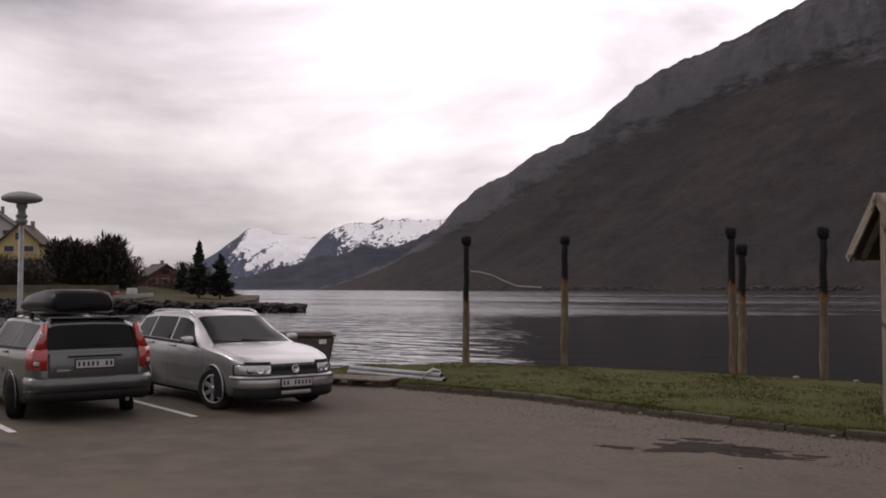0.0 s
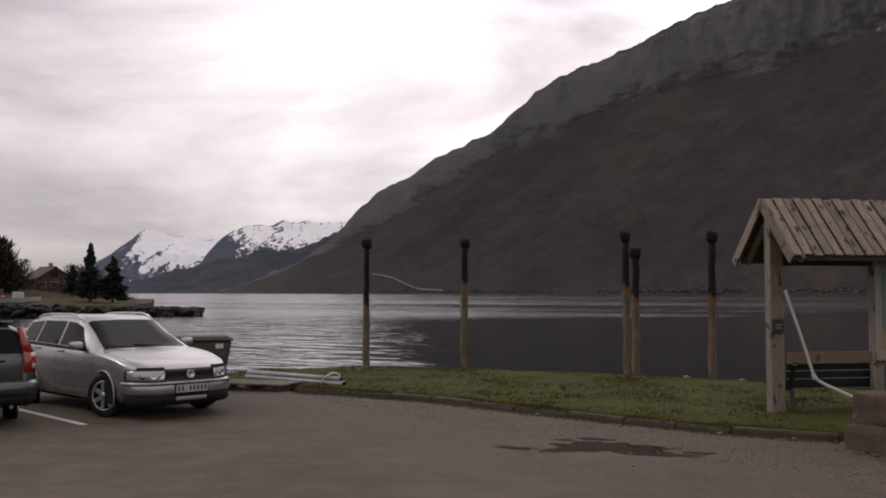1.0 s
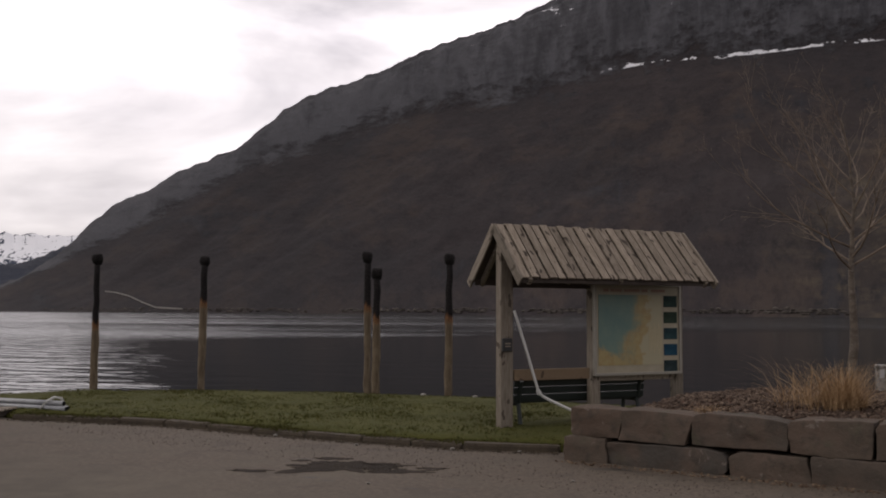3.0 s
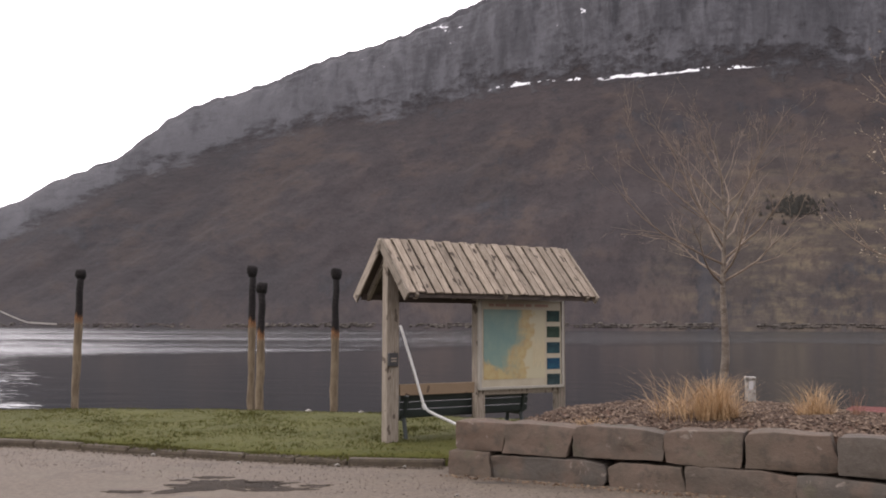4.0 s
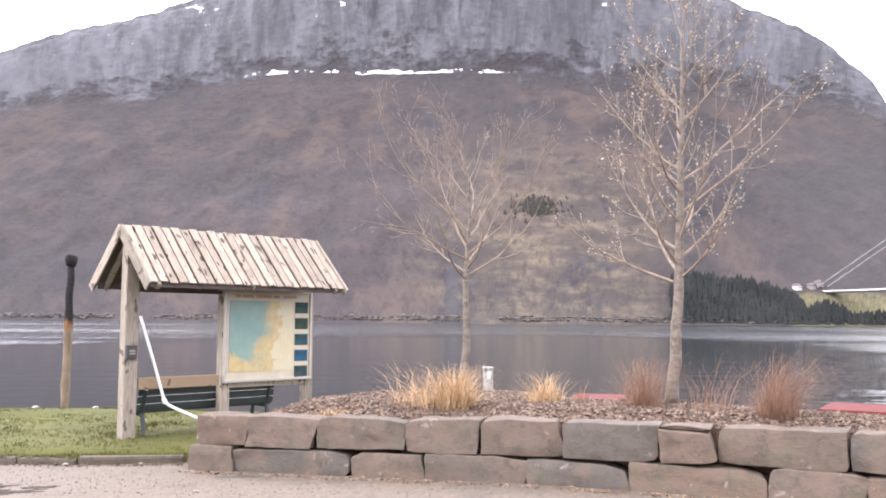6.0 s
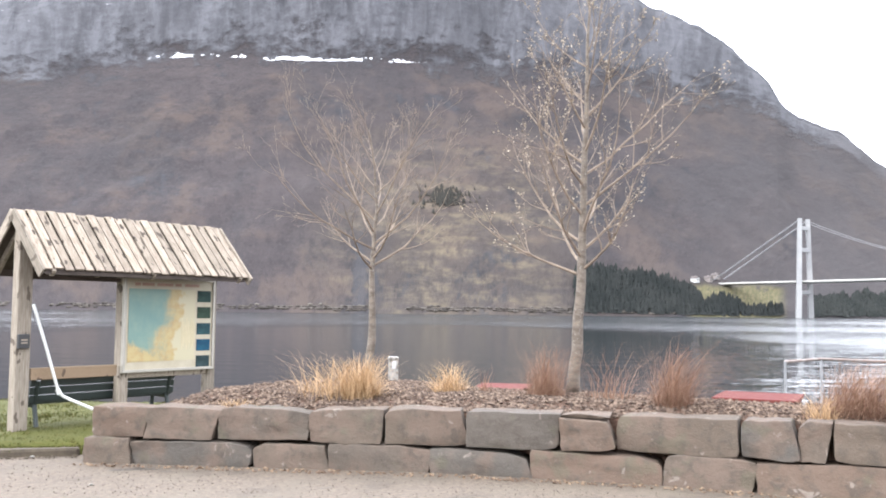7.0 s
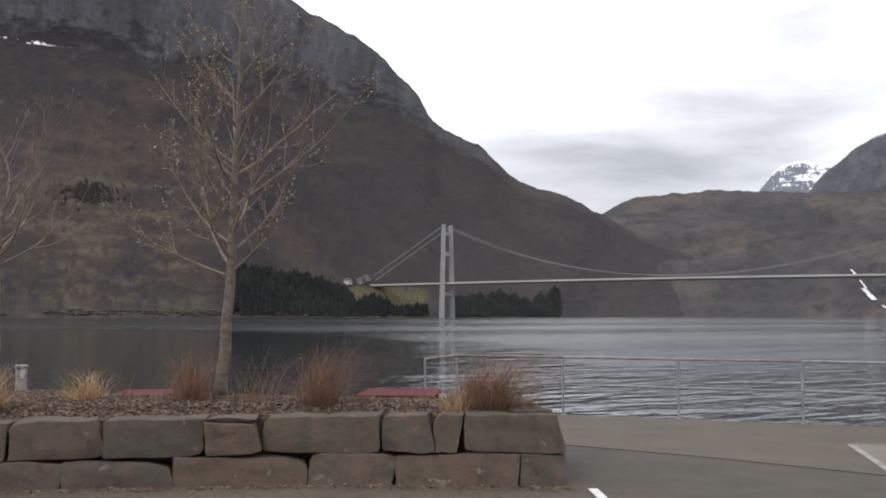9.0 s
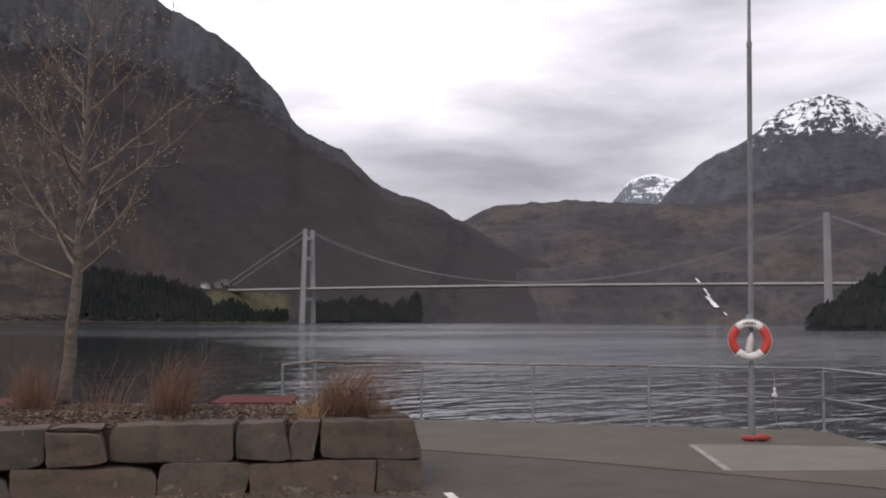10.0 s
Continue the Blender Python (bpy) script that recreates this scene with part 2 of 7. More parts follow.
    if meadow:
        bare = k.math("MULTIPLY", bare, k.step(tilt, 0.86, 0.62))
    # single dark crags standing out of the wood
    crag = k.math("MULTIPLY", k.step(k.noise(0.0095, 5, 0.62, coord=view_fan, distort=0.6), 0.58, 0.64), k.step(k.math("ADD", k.math("MULTIPLY", drip, 0.5), k.math("MULTIPLY", fine, 0.5)), 0.42, 0.56))
    wood = k.mix(k.math("MULTIPLY", crag, 0.75), wood, k.mix(k.step(drip, 0.42, 0.66), tuple(c * 0.30 for c in rock), tuple(c * 0.62 for c in rock)))
    col = k.mix(k.math("MULTIPLY", bare, 0.92), wood, stone)
    # distance haze, mixed straight into the base colour
    col = k.mix(haze_share, col, haze)
    if meadow:
        lo, hi, top = meadow
        mask = k.math("MULTIPLY", k.math("MULTIPLY", k.step(tilt, lo, lo + 0.02), k.step(tilt, hi, hi - 0.02)), k.step(k.math("ADD", z, k.math("MULTIPLY", mid, 16.0)), top + 12, top + 4))
        col = k.mix(k.math("MULTIPLY", mask, k.step(fine, 0.70, 0.52)), col, k.mix(k.step(tuft, 0.4, 0.65), (0.070, 0.066, 0.036), (0.105, 0.092, 0.054)))
    rag = k.math("ADD", k.math("MULTIPLY", mid, 0.40), k.math("ADD", k.math("MULTIPLY", fine, 0.30), k.math("MULTIPLY", drip, 0.30)))
    if streak:
        rag = k.math("ADD", rag, k.math("MULTIPLY", k.math("SUBTRACT", k.noise(0.05, 6, 0.7, coord=pos, stretch=(1, 1, 0.6), distort=0.8), 0.5), streak))
    if aspect:
        nx = k.xyz(geo.outputs["Normal"])[0]
        rag = k.math("ADD", rag, k.math("MULTIPLY", nx, aspect))
    s = k.step(k.math("ADD", rag, k.math("MULTIPLY", k.step(z, snow_lo, snow_hi), 0.30)), snow_cut + 0.285, snow_cut + 0.315)
    if meadow:
        # drifts left along the shelf at the foot of the cliffs
        off = k.math("ABSOLUTE", k.math("ADD", shelf_at.outputs["Fac"], k.math("MULTIPLY", k.math("SUBTRACT", k.noise(0.014, 7, 0.7, coord=pos), 0.5), 0.034)))
        lying = k.math("MULTIPLY", k.step(off, 0.0042, 0.0026), k.step(k.noise(0.026, 5, 0.7, coord=pos), 0.49, 0.53))
        lying = k.math("MULTIPLY", lying, k.math("MULTIPLY", k.step(tilt, -0.085, -0.06), k.step(tilt, 0.22, 0.17)))
        s = k.math("MAXIMUM", k.math("MULTIPLY", s, k.step(tilt, 0.40, 0.25)), lying)
    col = k.mix(s, col, (0.82, 0.83, 0.86))
    height = k.math("ADD", k.math("ADD", k.math("MULTIPLY", mid, 0.6), k.math("MULTIPLY", fine, 0.30)), k.math("MULTIPLY", drip, k.math("MULTIPLY", bare, 1.0)))
    return k.done(col, 0.95, height, 1.0, 9.0, spec=0.1)


LAND = {}


def mountain(name, skyline, shore, ridge, material, label, rough=0.05, power=1.2, n_az=420, n_r=110, seed=0.0, base=WATER_Z - 6, crag=0.1, foot=None, ribs=0.03, at=0.62, bare_from=0.25):
    """Terrain on a fan of bearings: from its shore up a slope to the foot of a cliff, up the ribbed cliff to a ridge, and down behind.
    skyline and foot are heights above the eye in degrees."""
    a0, a1 = skyline[0][0], skyline[-1][0]
    verts, faces, bare, shelf = [], [], [], []
    for i in range(n_az + 1):
        az = a0 + (a1 - a0) * i / n_az
        el0 = soft_at(skyline, az, 0.8)
        el1 = soft_at(skyline, az, 0.25) + crag * noise.fractal(Vector((az * 1.3 + seed, seed, 0.3)), 0.75, 2.1, 5)
        d0, d1 = soft_at(shore, az), soft_at(ridge, az)
        af = at + 0.05 * noise.noise(Vector((az * 0.07 + seed, seed, 0.7))) if foot else at
        rf = d0 + (d1 - d0) * af
        zf = (rf * math.tan(radians(min(soft_at(foot, az, 3.0), el0 * 0.93))) + EYE_Z) if foot else None
        for j in range(n_r + 1):
            t = j / n_r * 1.25
            r = d0 + (d1 - d0) * t
            top = d1 * math.tan(radians(el0 + (el1 - el0) * min(1.0, t) ** 6)) + EYE_Z
            p = bearing(az, r)
            q = Vector((p.x * 0.004 + seed, p.y * 0.004, seed))
            f = noise.fractal(q, 0.9, 2.1, 6)
            if t > 1:
                z = base + (top - base) * (1 - (t - 1) * 2.4) + f * 10
            elif foot:
                if t < af:
                    u = t / af
                    z = base + (zf - base) * u ** power
                    z += f * (zf - base) * rough * 4 * u * (1 - u)
                else:
                    u = (t - af) / (1 - af)
                    z = zf + (top - zf) * (1 - (1 - u) ** 1.8)
                    rib = noise.fractal(Vector((radians(az) * 22.0 + seed + 0.5 * noise.noise(q * 1.5), u * 0.7, seed + 0.37)), 0.8, 2.2, 5)
                    z += (rib * ribs + f * rough) * (top - zf) * 4 * u * (1 - u)
                z = min(z, base + (top - base) * (r / d1) * 0.995) if t < 0.97 else z
            else:
                z = base + (top - base) * t ** power
                rib = noise.fractal(Vector((radians(az) * 16.0 + seed + 0.5 * noise.noise(q), t, seed + 0.37)), 0.9, 2.2, 5)
                z += (f * rough + rib * ribs) * (top - base) * 3 * t * (1 - t)
                z = min(z, base + (top - base) * (r / d1) * 0.995) if t < 0.97 else z
            verts.append((p.x, p.y, z))
            bare.append(max(0.0, min(1.0, 0.5 + (t - af) * 4.0)) if foot else max(0.0, min(1.0, (t - bare_from) * 2.0)))
            shelf.append(t - af + 0.006)
    w = n_r + 1
    for i in range(n_az):
        for j in range(n_r):
            k = i * w + j
            faces.append((k, k + 1, k + w + 1, k + w))
    me = bpy.data.meshes.new(name)
    me.from_pydata(verts, [], faces)
    LAND[name] = (a0, a1, n_az, n_r, shore, ridge, [v[2] for v in verts])
    me.materials.append(material)
    me.attributes.new("bare", "FLOAT", "POINT").data.foreach_set("value", bare)
    me.attributes.new("shelf", "FLOAT", "POINT").data.foreach_set("value", shelf)
    me.polygons.foreach_set("use_smooth", [True] * len(me.polygons))
    ob = new(name, me)
    return tagged(ob, label, "mountain", kind="structure")


MAIN_SKY = [(-43, -0.05), (-40.5, 0.75), (-38.2, 1.8), (-36.6, 2.9), (-35.4, 4.0), (-34.6, 5.0), (-33.2, 6.2), (-31.5, 6.9), (-29.8, 8.15),
            (-28.1, 8.87), (-26.4, 9.6), (-25.2, 10.65), (-23.7, 12.05), (-21.4, 13.1), (-18.2, 14.15), (-15, 15.65), (-13.8, 16.1), (-10.3, 17.2),
            (-6.8, 18.4), (-4.7, 19.4), (2, 21.2), (10, 22.2), (18, 20.8), (25.2, 18.1), (27.8, 16.85), (30.3, 15.35), (31.1, 14.45), (32.6, 12.95),
            (33.2, 11.55), (34.6, 10.75), (36.3, 10.15), (37.3, 9.1), (38.6, 7.9), (41.3, 7.2), (43.5, 5.95), (46, 4.6), (50, 3.2), (56, 1.0)]
MAIN_SHORE = [(-50, 2500), (-44, 2000), (-36, 1500), (-25, 1100), (-10, 820), (5, 720), (20, 800), (33, 960), (45, 1250), (56, 1500)]
MAIN_RIDGE = [(-50, 3100), (-44, 2700), (-36, 2500), (-25, 2200), (-10, 1850), (5, 1600), (20, 1600), (33, 1750), (45, 2100), (56, 2300)]
MAIN_FOOT = [(-43, 0.0), (-36, 2.6), (-30, 6.2), (-25, 9.0), (-17, 11.7), (-8, 13.2), (-3.5, 14.8), (13, 15.1), (22, 14.2), (29, 12.6), (31, 12.6), (36, 9.9), (44, 5.6), (56, 0.8)]
mountain("mountain_main", MAIN_SKY, MAIN_SHORE, MAIN_RIDGE,
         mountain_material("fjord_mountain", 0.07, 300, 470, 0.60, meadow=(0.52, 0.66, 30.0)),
         "steep fjord mountain with bare brown woods, grey cliffs and snow patches", rough=0.045, crag=0.14, n_az=900, n_r=150, foot=MAIN_FOOT, ribs=0.10)
SPUR_SKY = [(-50, 0.25), (-47, 0.75), (-45.5, 1.3), (-44.3, 1.5), (-43.0, 2.05), (-41.8, 2.0), (-40.5, 2.45), (-38.5, 2.55), (-37.2, 3.0), (-36.2, 3.5), (-34, 4.2), (-30, 4.4)]
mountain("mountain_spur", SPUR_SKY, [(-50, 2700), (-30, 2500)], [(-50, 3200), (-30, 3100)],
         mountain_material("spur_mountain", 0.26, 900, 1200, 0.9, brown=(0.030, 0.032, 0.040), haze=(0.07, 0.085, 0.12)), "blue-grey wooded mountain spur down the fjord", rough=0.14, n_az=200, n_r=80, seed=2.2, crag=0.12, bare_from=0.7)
SNOW_SKY = [(-52, 0.6), (-50, 1.5), (-48.9, 2.2), (-48.2, 2.75), (-47.5, 3.25), (-47.0, 3.68), (-46.4, 3.55), (-45.4, 3.3), (-44.2, 3.1), (-43.2, 3.12), (-42, 2.6), (-40, 2.0), (-34, 1.0)]
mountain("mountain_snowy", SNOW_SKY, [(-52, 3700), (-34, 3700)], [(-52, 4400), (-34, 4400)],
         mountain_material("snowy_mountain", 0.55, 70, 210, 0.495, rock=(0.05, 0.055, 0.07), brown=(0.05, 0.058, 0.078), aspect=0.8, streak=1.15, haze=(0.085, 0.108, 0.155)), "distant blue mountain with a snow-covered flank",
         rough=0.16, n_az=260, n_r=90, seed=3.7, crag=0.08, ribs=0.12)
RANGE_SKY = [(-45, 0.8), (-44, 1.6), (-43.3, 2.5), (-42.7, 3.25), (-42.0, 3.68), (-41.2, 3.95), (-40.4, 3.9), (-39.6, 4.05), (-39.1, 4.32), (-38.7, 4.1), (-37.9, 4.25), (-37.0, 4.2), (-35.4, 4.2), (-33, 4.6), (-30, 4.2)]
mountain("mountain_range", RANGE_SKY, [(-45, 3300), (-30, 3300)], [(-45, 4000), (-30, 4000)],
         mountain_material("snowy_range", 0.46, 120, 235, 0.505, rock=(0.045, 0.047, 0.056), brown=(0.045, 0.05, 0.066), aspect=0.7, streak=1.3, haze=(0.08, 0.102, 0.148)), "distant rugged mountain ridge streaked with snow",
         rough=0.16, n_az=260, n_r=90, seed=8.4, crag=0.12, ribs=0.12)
BACK_SKY = [(36, 6.0), (40, 5.6), (43.5, 6.05), (45.2, 6.9), (47.2, 7.1), (49.8, 7.3), (52.4, 7.1), (56, 7.0), (60, 6.8), (64, 7.0), (70, 7.6), (78, 8.4)]
mountain("mountain_bay", BACK_SKY, [(36, 1300), (50, 1350), (64, 1250), (78, 1100)], [(36, 2400), (50, 2400), (78, 2200)],
         mountain_material("bay_mountain", 0.08, 900, 1200, 0.9, brown=(0.054, 0.048, 0.047)), "dark wooded hills behind a suspension bridge",
         rough=0.13, n_az=300, n_r=100, seed=7.1, ribs=0.05, bare_from=0.8)
PEAK_SKY = [(51, 4.0), (54, 5.8), (55.2, 6.8), (55.8, 7.6), (56.4, 8.2), (57.9, 9.4), (59.8, 10.25), (60.9, 10.95), (62.3, 12.1), (63.8, 12.6), (65.3, 12.6), (66.5, 12.0), (67.5, 11.3), (69, 10.6), (72, 10.2), (78, 9.5)]
PEAK_FOOT = [(51, 3.0), (57.9, 6.9), (62, 7.4), (78, 7.6)]
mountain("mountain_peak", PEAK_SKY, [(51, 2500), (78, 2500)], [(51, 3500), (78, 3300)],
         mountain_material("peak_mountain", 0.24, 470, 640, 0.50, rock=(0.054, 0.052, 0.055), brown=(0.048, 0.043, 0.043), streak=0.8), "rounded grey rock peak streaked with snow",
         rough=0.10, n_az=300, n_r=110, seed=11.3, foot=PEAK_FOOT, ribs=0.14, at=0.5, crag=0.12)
FAR_SKY = [(49, 4.0), (51.5, 5.8), (52.3, 6.7), (52.9, 7.6), (53.5, 8.3), (54.2, 8.65), (55.0, 8.8), (55.9, 8.5), (57.2, 8.3), (60, 7.5), (63, 6.5)]
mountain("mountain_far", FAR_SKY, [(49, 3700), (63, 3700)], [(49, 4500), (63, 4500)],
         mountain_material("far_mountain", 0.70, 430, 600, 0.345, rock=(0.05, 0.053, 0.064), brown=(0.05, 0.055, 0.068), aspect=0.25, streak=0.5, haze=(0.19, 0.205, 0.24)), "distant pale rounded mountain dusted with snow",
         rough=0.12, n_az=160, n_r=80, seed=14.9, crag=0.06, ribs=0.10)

mountain("headland", [(63.3, -0.2), (64, 0.1), (65, 0.7), (65.6, 1.25), (66.4, 1.9), (67.3, 2.3), (72, 2.8), (80, 2.9)], [(63.3, 400), (80, 380)], [(63.3, 500), (80, 520)],
         mountain_material("headland_scrub", 0.0, 900, 1200, 0.9), "low dark wooded headland", rough=0.1, n_az=60, n_r=30, seed=5.0, base=WATER_Z - 2)

# ---- water ----


def water_material():
    k = Nodes("fjord_water")
    pos = k.n.new("ShaderNodeNewGeometry").outputs["Position"]
    x, y, z = k.xyz(pos)
    far = k.math("SQRT", k.math("ADD", k.math("MULTIPLY", x, x), k.math("MULTIPLY", y, y)))
    # calm lee under the near shore, wind ripples farther out and on both sides
    side = k.step(k.math("ABSOLUTE", k.math("ADD", k.math("DIVIDE", x, k.math("MAXIMUM", y, 1.0)), 0.02)), 0.50, 0.85)
    side = k.math("MULTIPLY", side, k.math("SUBTRACT", 1.0, k.math("MULTIPLY", k.step(k.math("DIVIDE", x, k.math("MAXIMUM", y, 1.0)), 1.25, 1.75), k.step(far, 75.0, 40.0))))
    patch = k.noise(0.018, 4, 0.5, stretch=(0.35, 1.6, 1), coord=pos)
    lean = k.math("DIVIDE", x, k.math("MAXIMUM", y, 1.0))
    slant = k.math("MULTIPLY", k.math("MINIMUM", k.math("MAXIMUM", lean, -0.33), k.math("SUBTRACT", 0.62, k.math("MULTIPLY", lean, 1.4))), 150.0)
    wind = k.step(k.math("ADD", k.math("SUBTRACT", far, slant), k.math("MULTIPLY", patch, 70.0)), 168.0, 215.0)
    streak = k.step(k.noise(0.05, 4, 0.6, stretch=(0.3, 1.5, 1), coord=pos), 0.42, 0.62)
    lanes = k.step(k.noise(0.010, 4, 0.6, stretch=(0.22, 1.6, 1), coord=pos), 0.38, 0.60)
    wind = k.math("MULTIPLY", wind, k.math("ADD", 0.24, k.math("MULTIPLY", lanes, 0.70)))
    ripple = k.math("MAXIMUM", wind, k.math("MULTIPLY", side, k.math("ADD", 0.38, k.math("MULTIPLY", streak, 0.62))))
    w1 = k.noise(0.42, 2, 0.5, stretch=(0.45, 1.2, 1), coord=pos, distort=0.5)
    w2 = k.noise(1.9, 2, 0.5, stretch=(0.5, 1.2, 1), coord=pos)
    height = k.math("ADD", w1, k.math("MULTIPLY", w2, k.math("ADD", 0.14, k.math("MULTIPLY", k.step(lean, 0.2, 0.6), 0.12))))
    strength = k.math("ADD", 0.085, k.math("MULTIPLY", ripple, 0.95))
    rough = k.math("ADD", 0.03, k.math("MAXIMUM", k.math("MULTIPLY", wind, k.math("ADD", 0.15, k.math("MULTIPLY", k.step(lean, 0.35, 0.75), 0.05))), k.math("MULTIPLY", side, 0.03)))
    k.done((0.012, 0.016, 0.018), rough, height, strength, 0.62)
    k.bsdf.inputs["IOR"].default_value = 1.333
    return k.mat


bm = bmesh.new()
bmesh.ops.create_grid(bm, x_segments=24, y_segments=24, size=4800, matrix=Matrix.Translation((0, 0, WATER_Z)))
tagged(obj("water", bm, water_material()), "dark grey fjord water, calm near shore and rippled farther out", "water", kind="structure")

# ---- near ground ----


def asphalt_material():
    k = Nodes("worn_asphalt")
    pos = k.coord
    x, y, z = k.xyz(pos)
    big, mid, fine = k.noise(0.35, 5, coord=pos), k.noise(2.2, 6, 0.6, coord=pos), k.noise(55, 3, 0.7, coord=pos)
    base = k.mix(k.step(k.math("ADD", k.math("MULTIPLY", big, 0.6), k.math("MULTIPLY", mid, 0.4)), 0.38, 0.62), (0.0492, 0.03886, 0.02653), (0.09978, 0.07973, 0.05542))
    base = k.mix(k.math("MULTIPLY", k.step(fine, 0.45, 0.75), 0.5), base, (0.1162, 0.1018, 0.07901))
    # paving colour gets darker towards the quay
    base = k.mix(k.math("MULTIPLY", k.step(x, 4.5, 8.0), 0.55), base, (0.026, 0.023, 0.019))
    # loose gravel towards the kerb and the stone wall
    edge = k.math("ADD", k.math("ADD", k.math("MULTIPLY", x, 0.30), y), k.math("MULTIPLY", mid, 2.6))
    grit = k.math("MULTIPLY", k.math("MULTIPLY", k.step(edge, 7.6, 10.6), k.step(x, 8.0, 6.4)), k.step(k.noise(0.9, 5, 0.65, coord=pos), 0.22, 0.58))
    base = k.mix(grit, base, k.mix(k.step(k.noise(16, 5, 0.7, coord=pos), 0.35, 0.7), (0.05768, 0.04256, 0.02965), (0.1177, 0.0896, 0.06369)))
    base = k.mix(k.math("MULTIPLY", k.math("MULTIPLY", grit, k.step(k.noise(1.4, 6, 0.7, coord=pos), 0.52, 0.62)), 0.55), base, (0.04153, 0.03136, 0.02196))
    # damp spots with ragged rims
    wet = k.step(k.noise(0.8, 4, 0.6, coord=pos, stretch=(0.5, 1.7, 1)), 0.655, 0.68)
    base = k.mix(k.math("MULTIPLY", wet, 0.85), base, (0.020, 0.0155, 0.0115))
    rough = k.math("SUBTRACT", 0.88, k.math("MULTIPLY", wet, 0.2))
    return k.done(base, rough, k.math("ADD", fine, k.math("MULTIPLY", k.noise(16, 4, coord=pos), k.math("MULTIPLY", grit, 0.5))), 0.45, 0.010)


def soil_material(name, a, b, c, s=3.0):
    k = Nodes(name)
    n1, n2 = k.noise(s, 6, 0.65), k.noise(s * 14, 4, 0.7)
    col = k.mix(k.step(n1, 0.35, 0.65), a, b)
    return k.done(k.mix(k.step(n2, 0.5, 0.75), col, c), 0.95, n2, 0.8, 0.03, spec=0.2)


ASPHALT = asphalt_material()
GRASS = soil_material("spring_grass_turf", (0.043, 0.046, 0.008), (0.058, 0.060, 0.011), (0.072, 0.064, 0.016), 0.8)
EARTH = soil_material("earth", (0.05, 0.042, 0.032), (0.09, 0.075, 0.055), (0.12, 0.1, 0.08))
MULCH = soil_material("bark_mulch", (0.06232, 0.0374, 0.02584), (0.1133, 0.0682, 0.04785), (0.1926, 0.121, 0.08613), 5.0)
CONCRETE = plain("weathered_concrete", (0.17, 0.155, 0.145), (0.25, 0.235, 0.22), 1.2, 0.85, bump=0.3)
QUAY_CONCRETE = plain("quay_concrete", (0.05218, 0.04003, 0.0267), (0.08079, 0.06291, 0.04286), 0.9, 0.8, bump=0.3)
KERB_STONE = plain("kerb_granite", (0.03131, 0.02375, 0.01471), (0.07045, 0.05415, 0.03513), 7, 0.9, bump=0.8, dist=0.01, vary=0.15)
WHITE_PAINT = plain("road_paint", (0.5, 0.49, 0.46), (0.72, 0.71, 0.68), 9, 0.7)

# Shoreline of the near land, counter-clockwise; it runs on far behind the viewer.
COAST = [(-4000, -4000), (4000, -4000), (4000, -300), (700, -40), (60, -6), (11.2, 1.9), (14.5, 6.05), (15.85, 7.75), (10.6, 15.25), (9.2, 15.9),
         (4, 17.3), (-1, 18.9), (-4, 19.75), (-7.8, 19.95), (-10.5, 19.7), (-13, 18.7), (-14.9, 16.8), (-18, 16.4), (-27, 20.5),
         (-60, 26), (-125, 62), (-118, 80), (-106, 97), (-125, 118), (-200, 190), (-420, 300), (-1500, 500), (-4000, 800)]
bm = bmesh.new()
prism(bm, COAST, WATER_Z - 2.0, -0.02)
ground = tagged(obj("ground", bm, EARTH), "bare earth shore land reaching to the hills", "ground", kind="structure")

KERB = [(-11.0, 14.05), (-9.8, 14.05), (-8.05, 13.95), (-6.3, 13.45), (-4.4, 12.98), (-2.9, 12.72), (-1.6, 12.75)]
PARKING = [(-60, -30), (60, -30), (40, -6), (11.0, 2.0), (10.9, 4.8), (10.45, 6.5), (9.9, 8.4), (9.0, 10.6), (8.2, 11.6), (7.2, 11.0), (4.5, 12.0), (1.5, 13.2), (-1.4, 13.0)] \
    + KERB[::-1] + [(-12.6, 14.3), (-16, 15.2), (-30, 17), (-60, 30)]
bm = bmesh.new()
prism(bm, PARKING, -0.2, 0.0)
tagged(obj("road", bm, ASPHALT), "worn grey asphalt car park with grit and damp stains", "asphalt", kind="structure")


def strip(bm, pts, width, z0, z1):
    """A flat painted line or slab along a polyline."""
    for a, b in zip(pts, pts[1:]):
        a, b = Vector(a), Vector(b)
        n = Vector((-(b - a).y, (b - a).x)).normalized() * width / 2
        prism(bm, [tuple(a - n), tuple(b - n), tuple(b + n), tuple(a + n)], z0, z1)


for a, b in (((-14.6, 10.28), (-10.94, 9.21)), ((-15.4, 7.98), (-11.65, 6.87)), ((7.1, 7.7), (5.2, 4.6))):
    bm = bmesh.new()
    strip(bm, [a, b], 0.1, 0.002, 0.006)
    tagged(obj("parking_line", bm, WHITE_PAINT), "worn white painted parking line on asphalt", "road marking", "parking lines", kind="structure")


# dark wet mud left by a puddle
MUD = soil_material("wet_mud", (0.018, 0.0135, 0.0095), (0.034, 0.0255, 0.018), (0.052, 0.041, 0.030), 2.5)


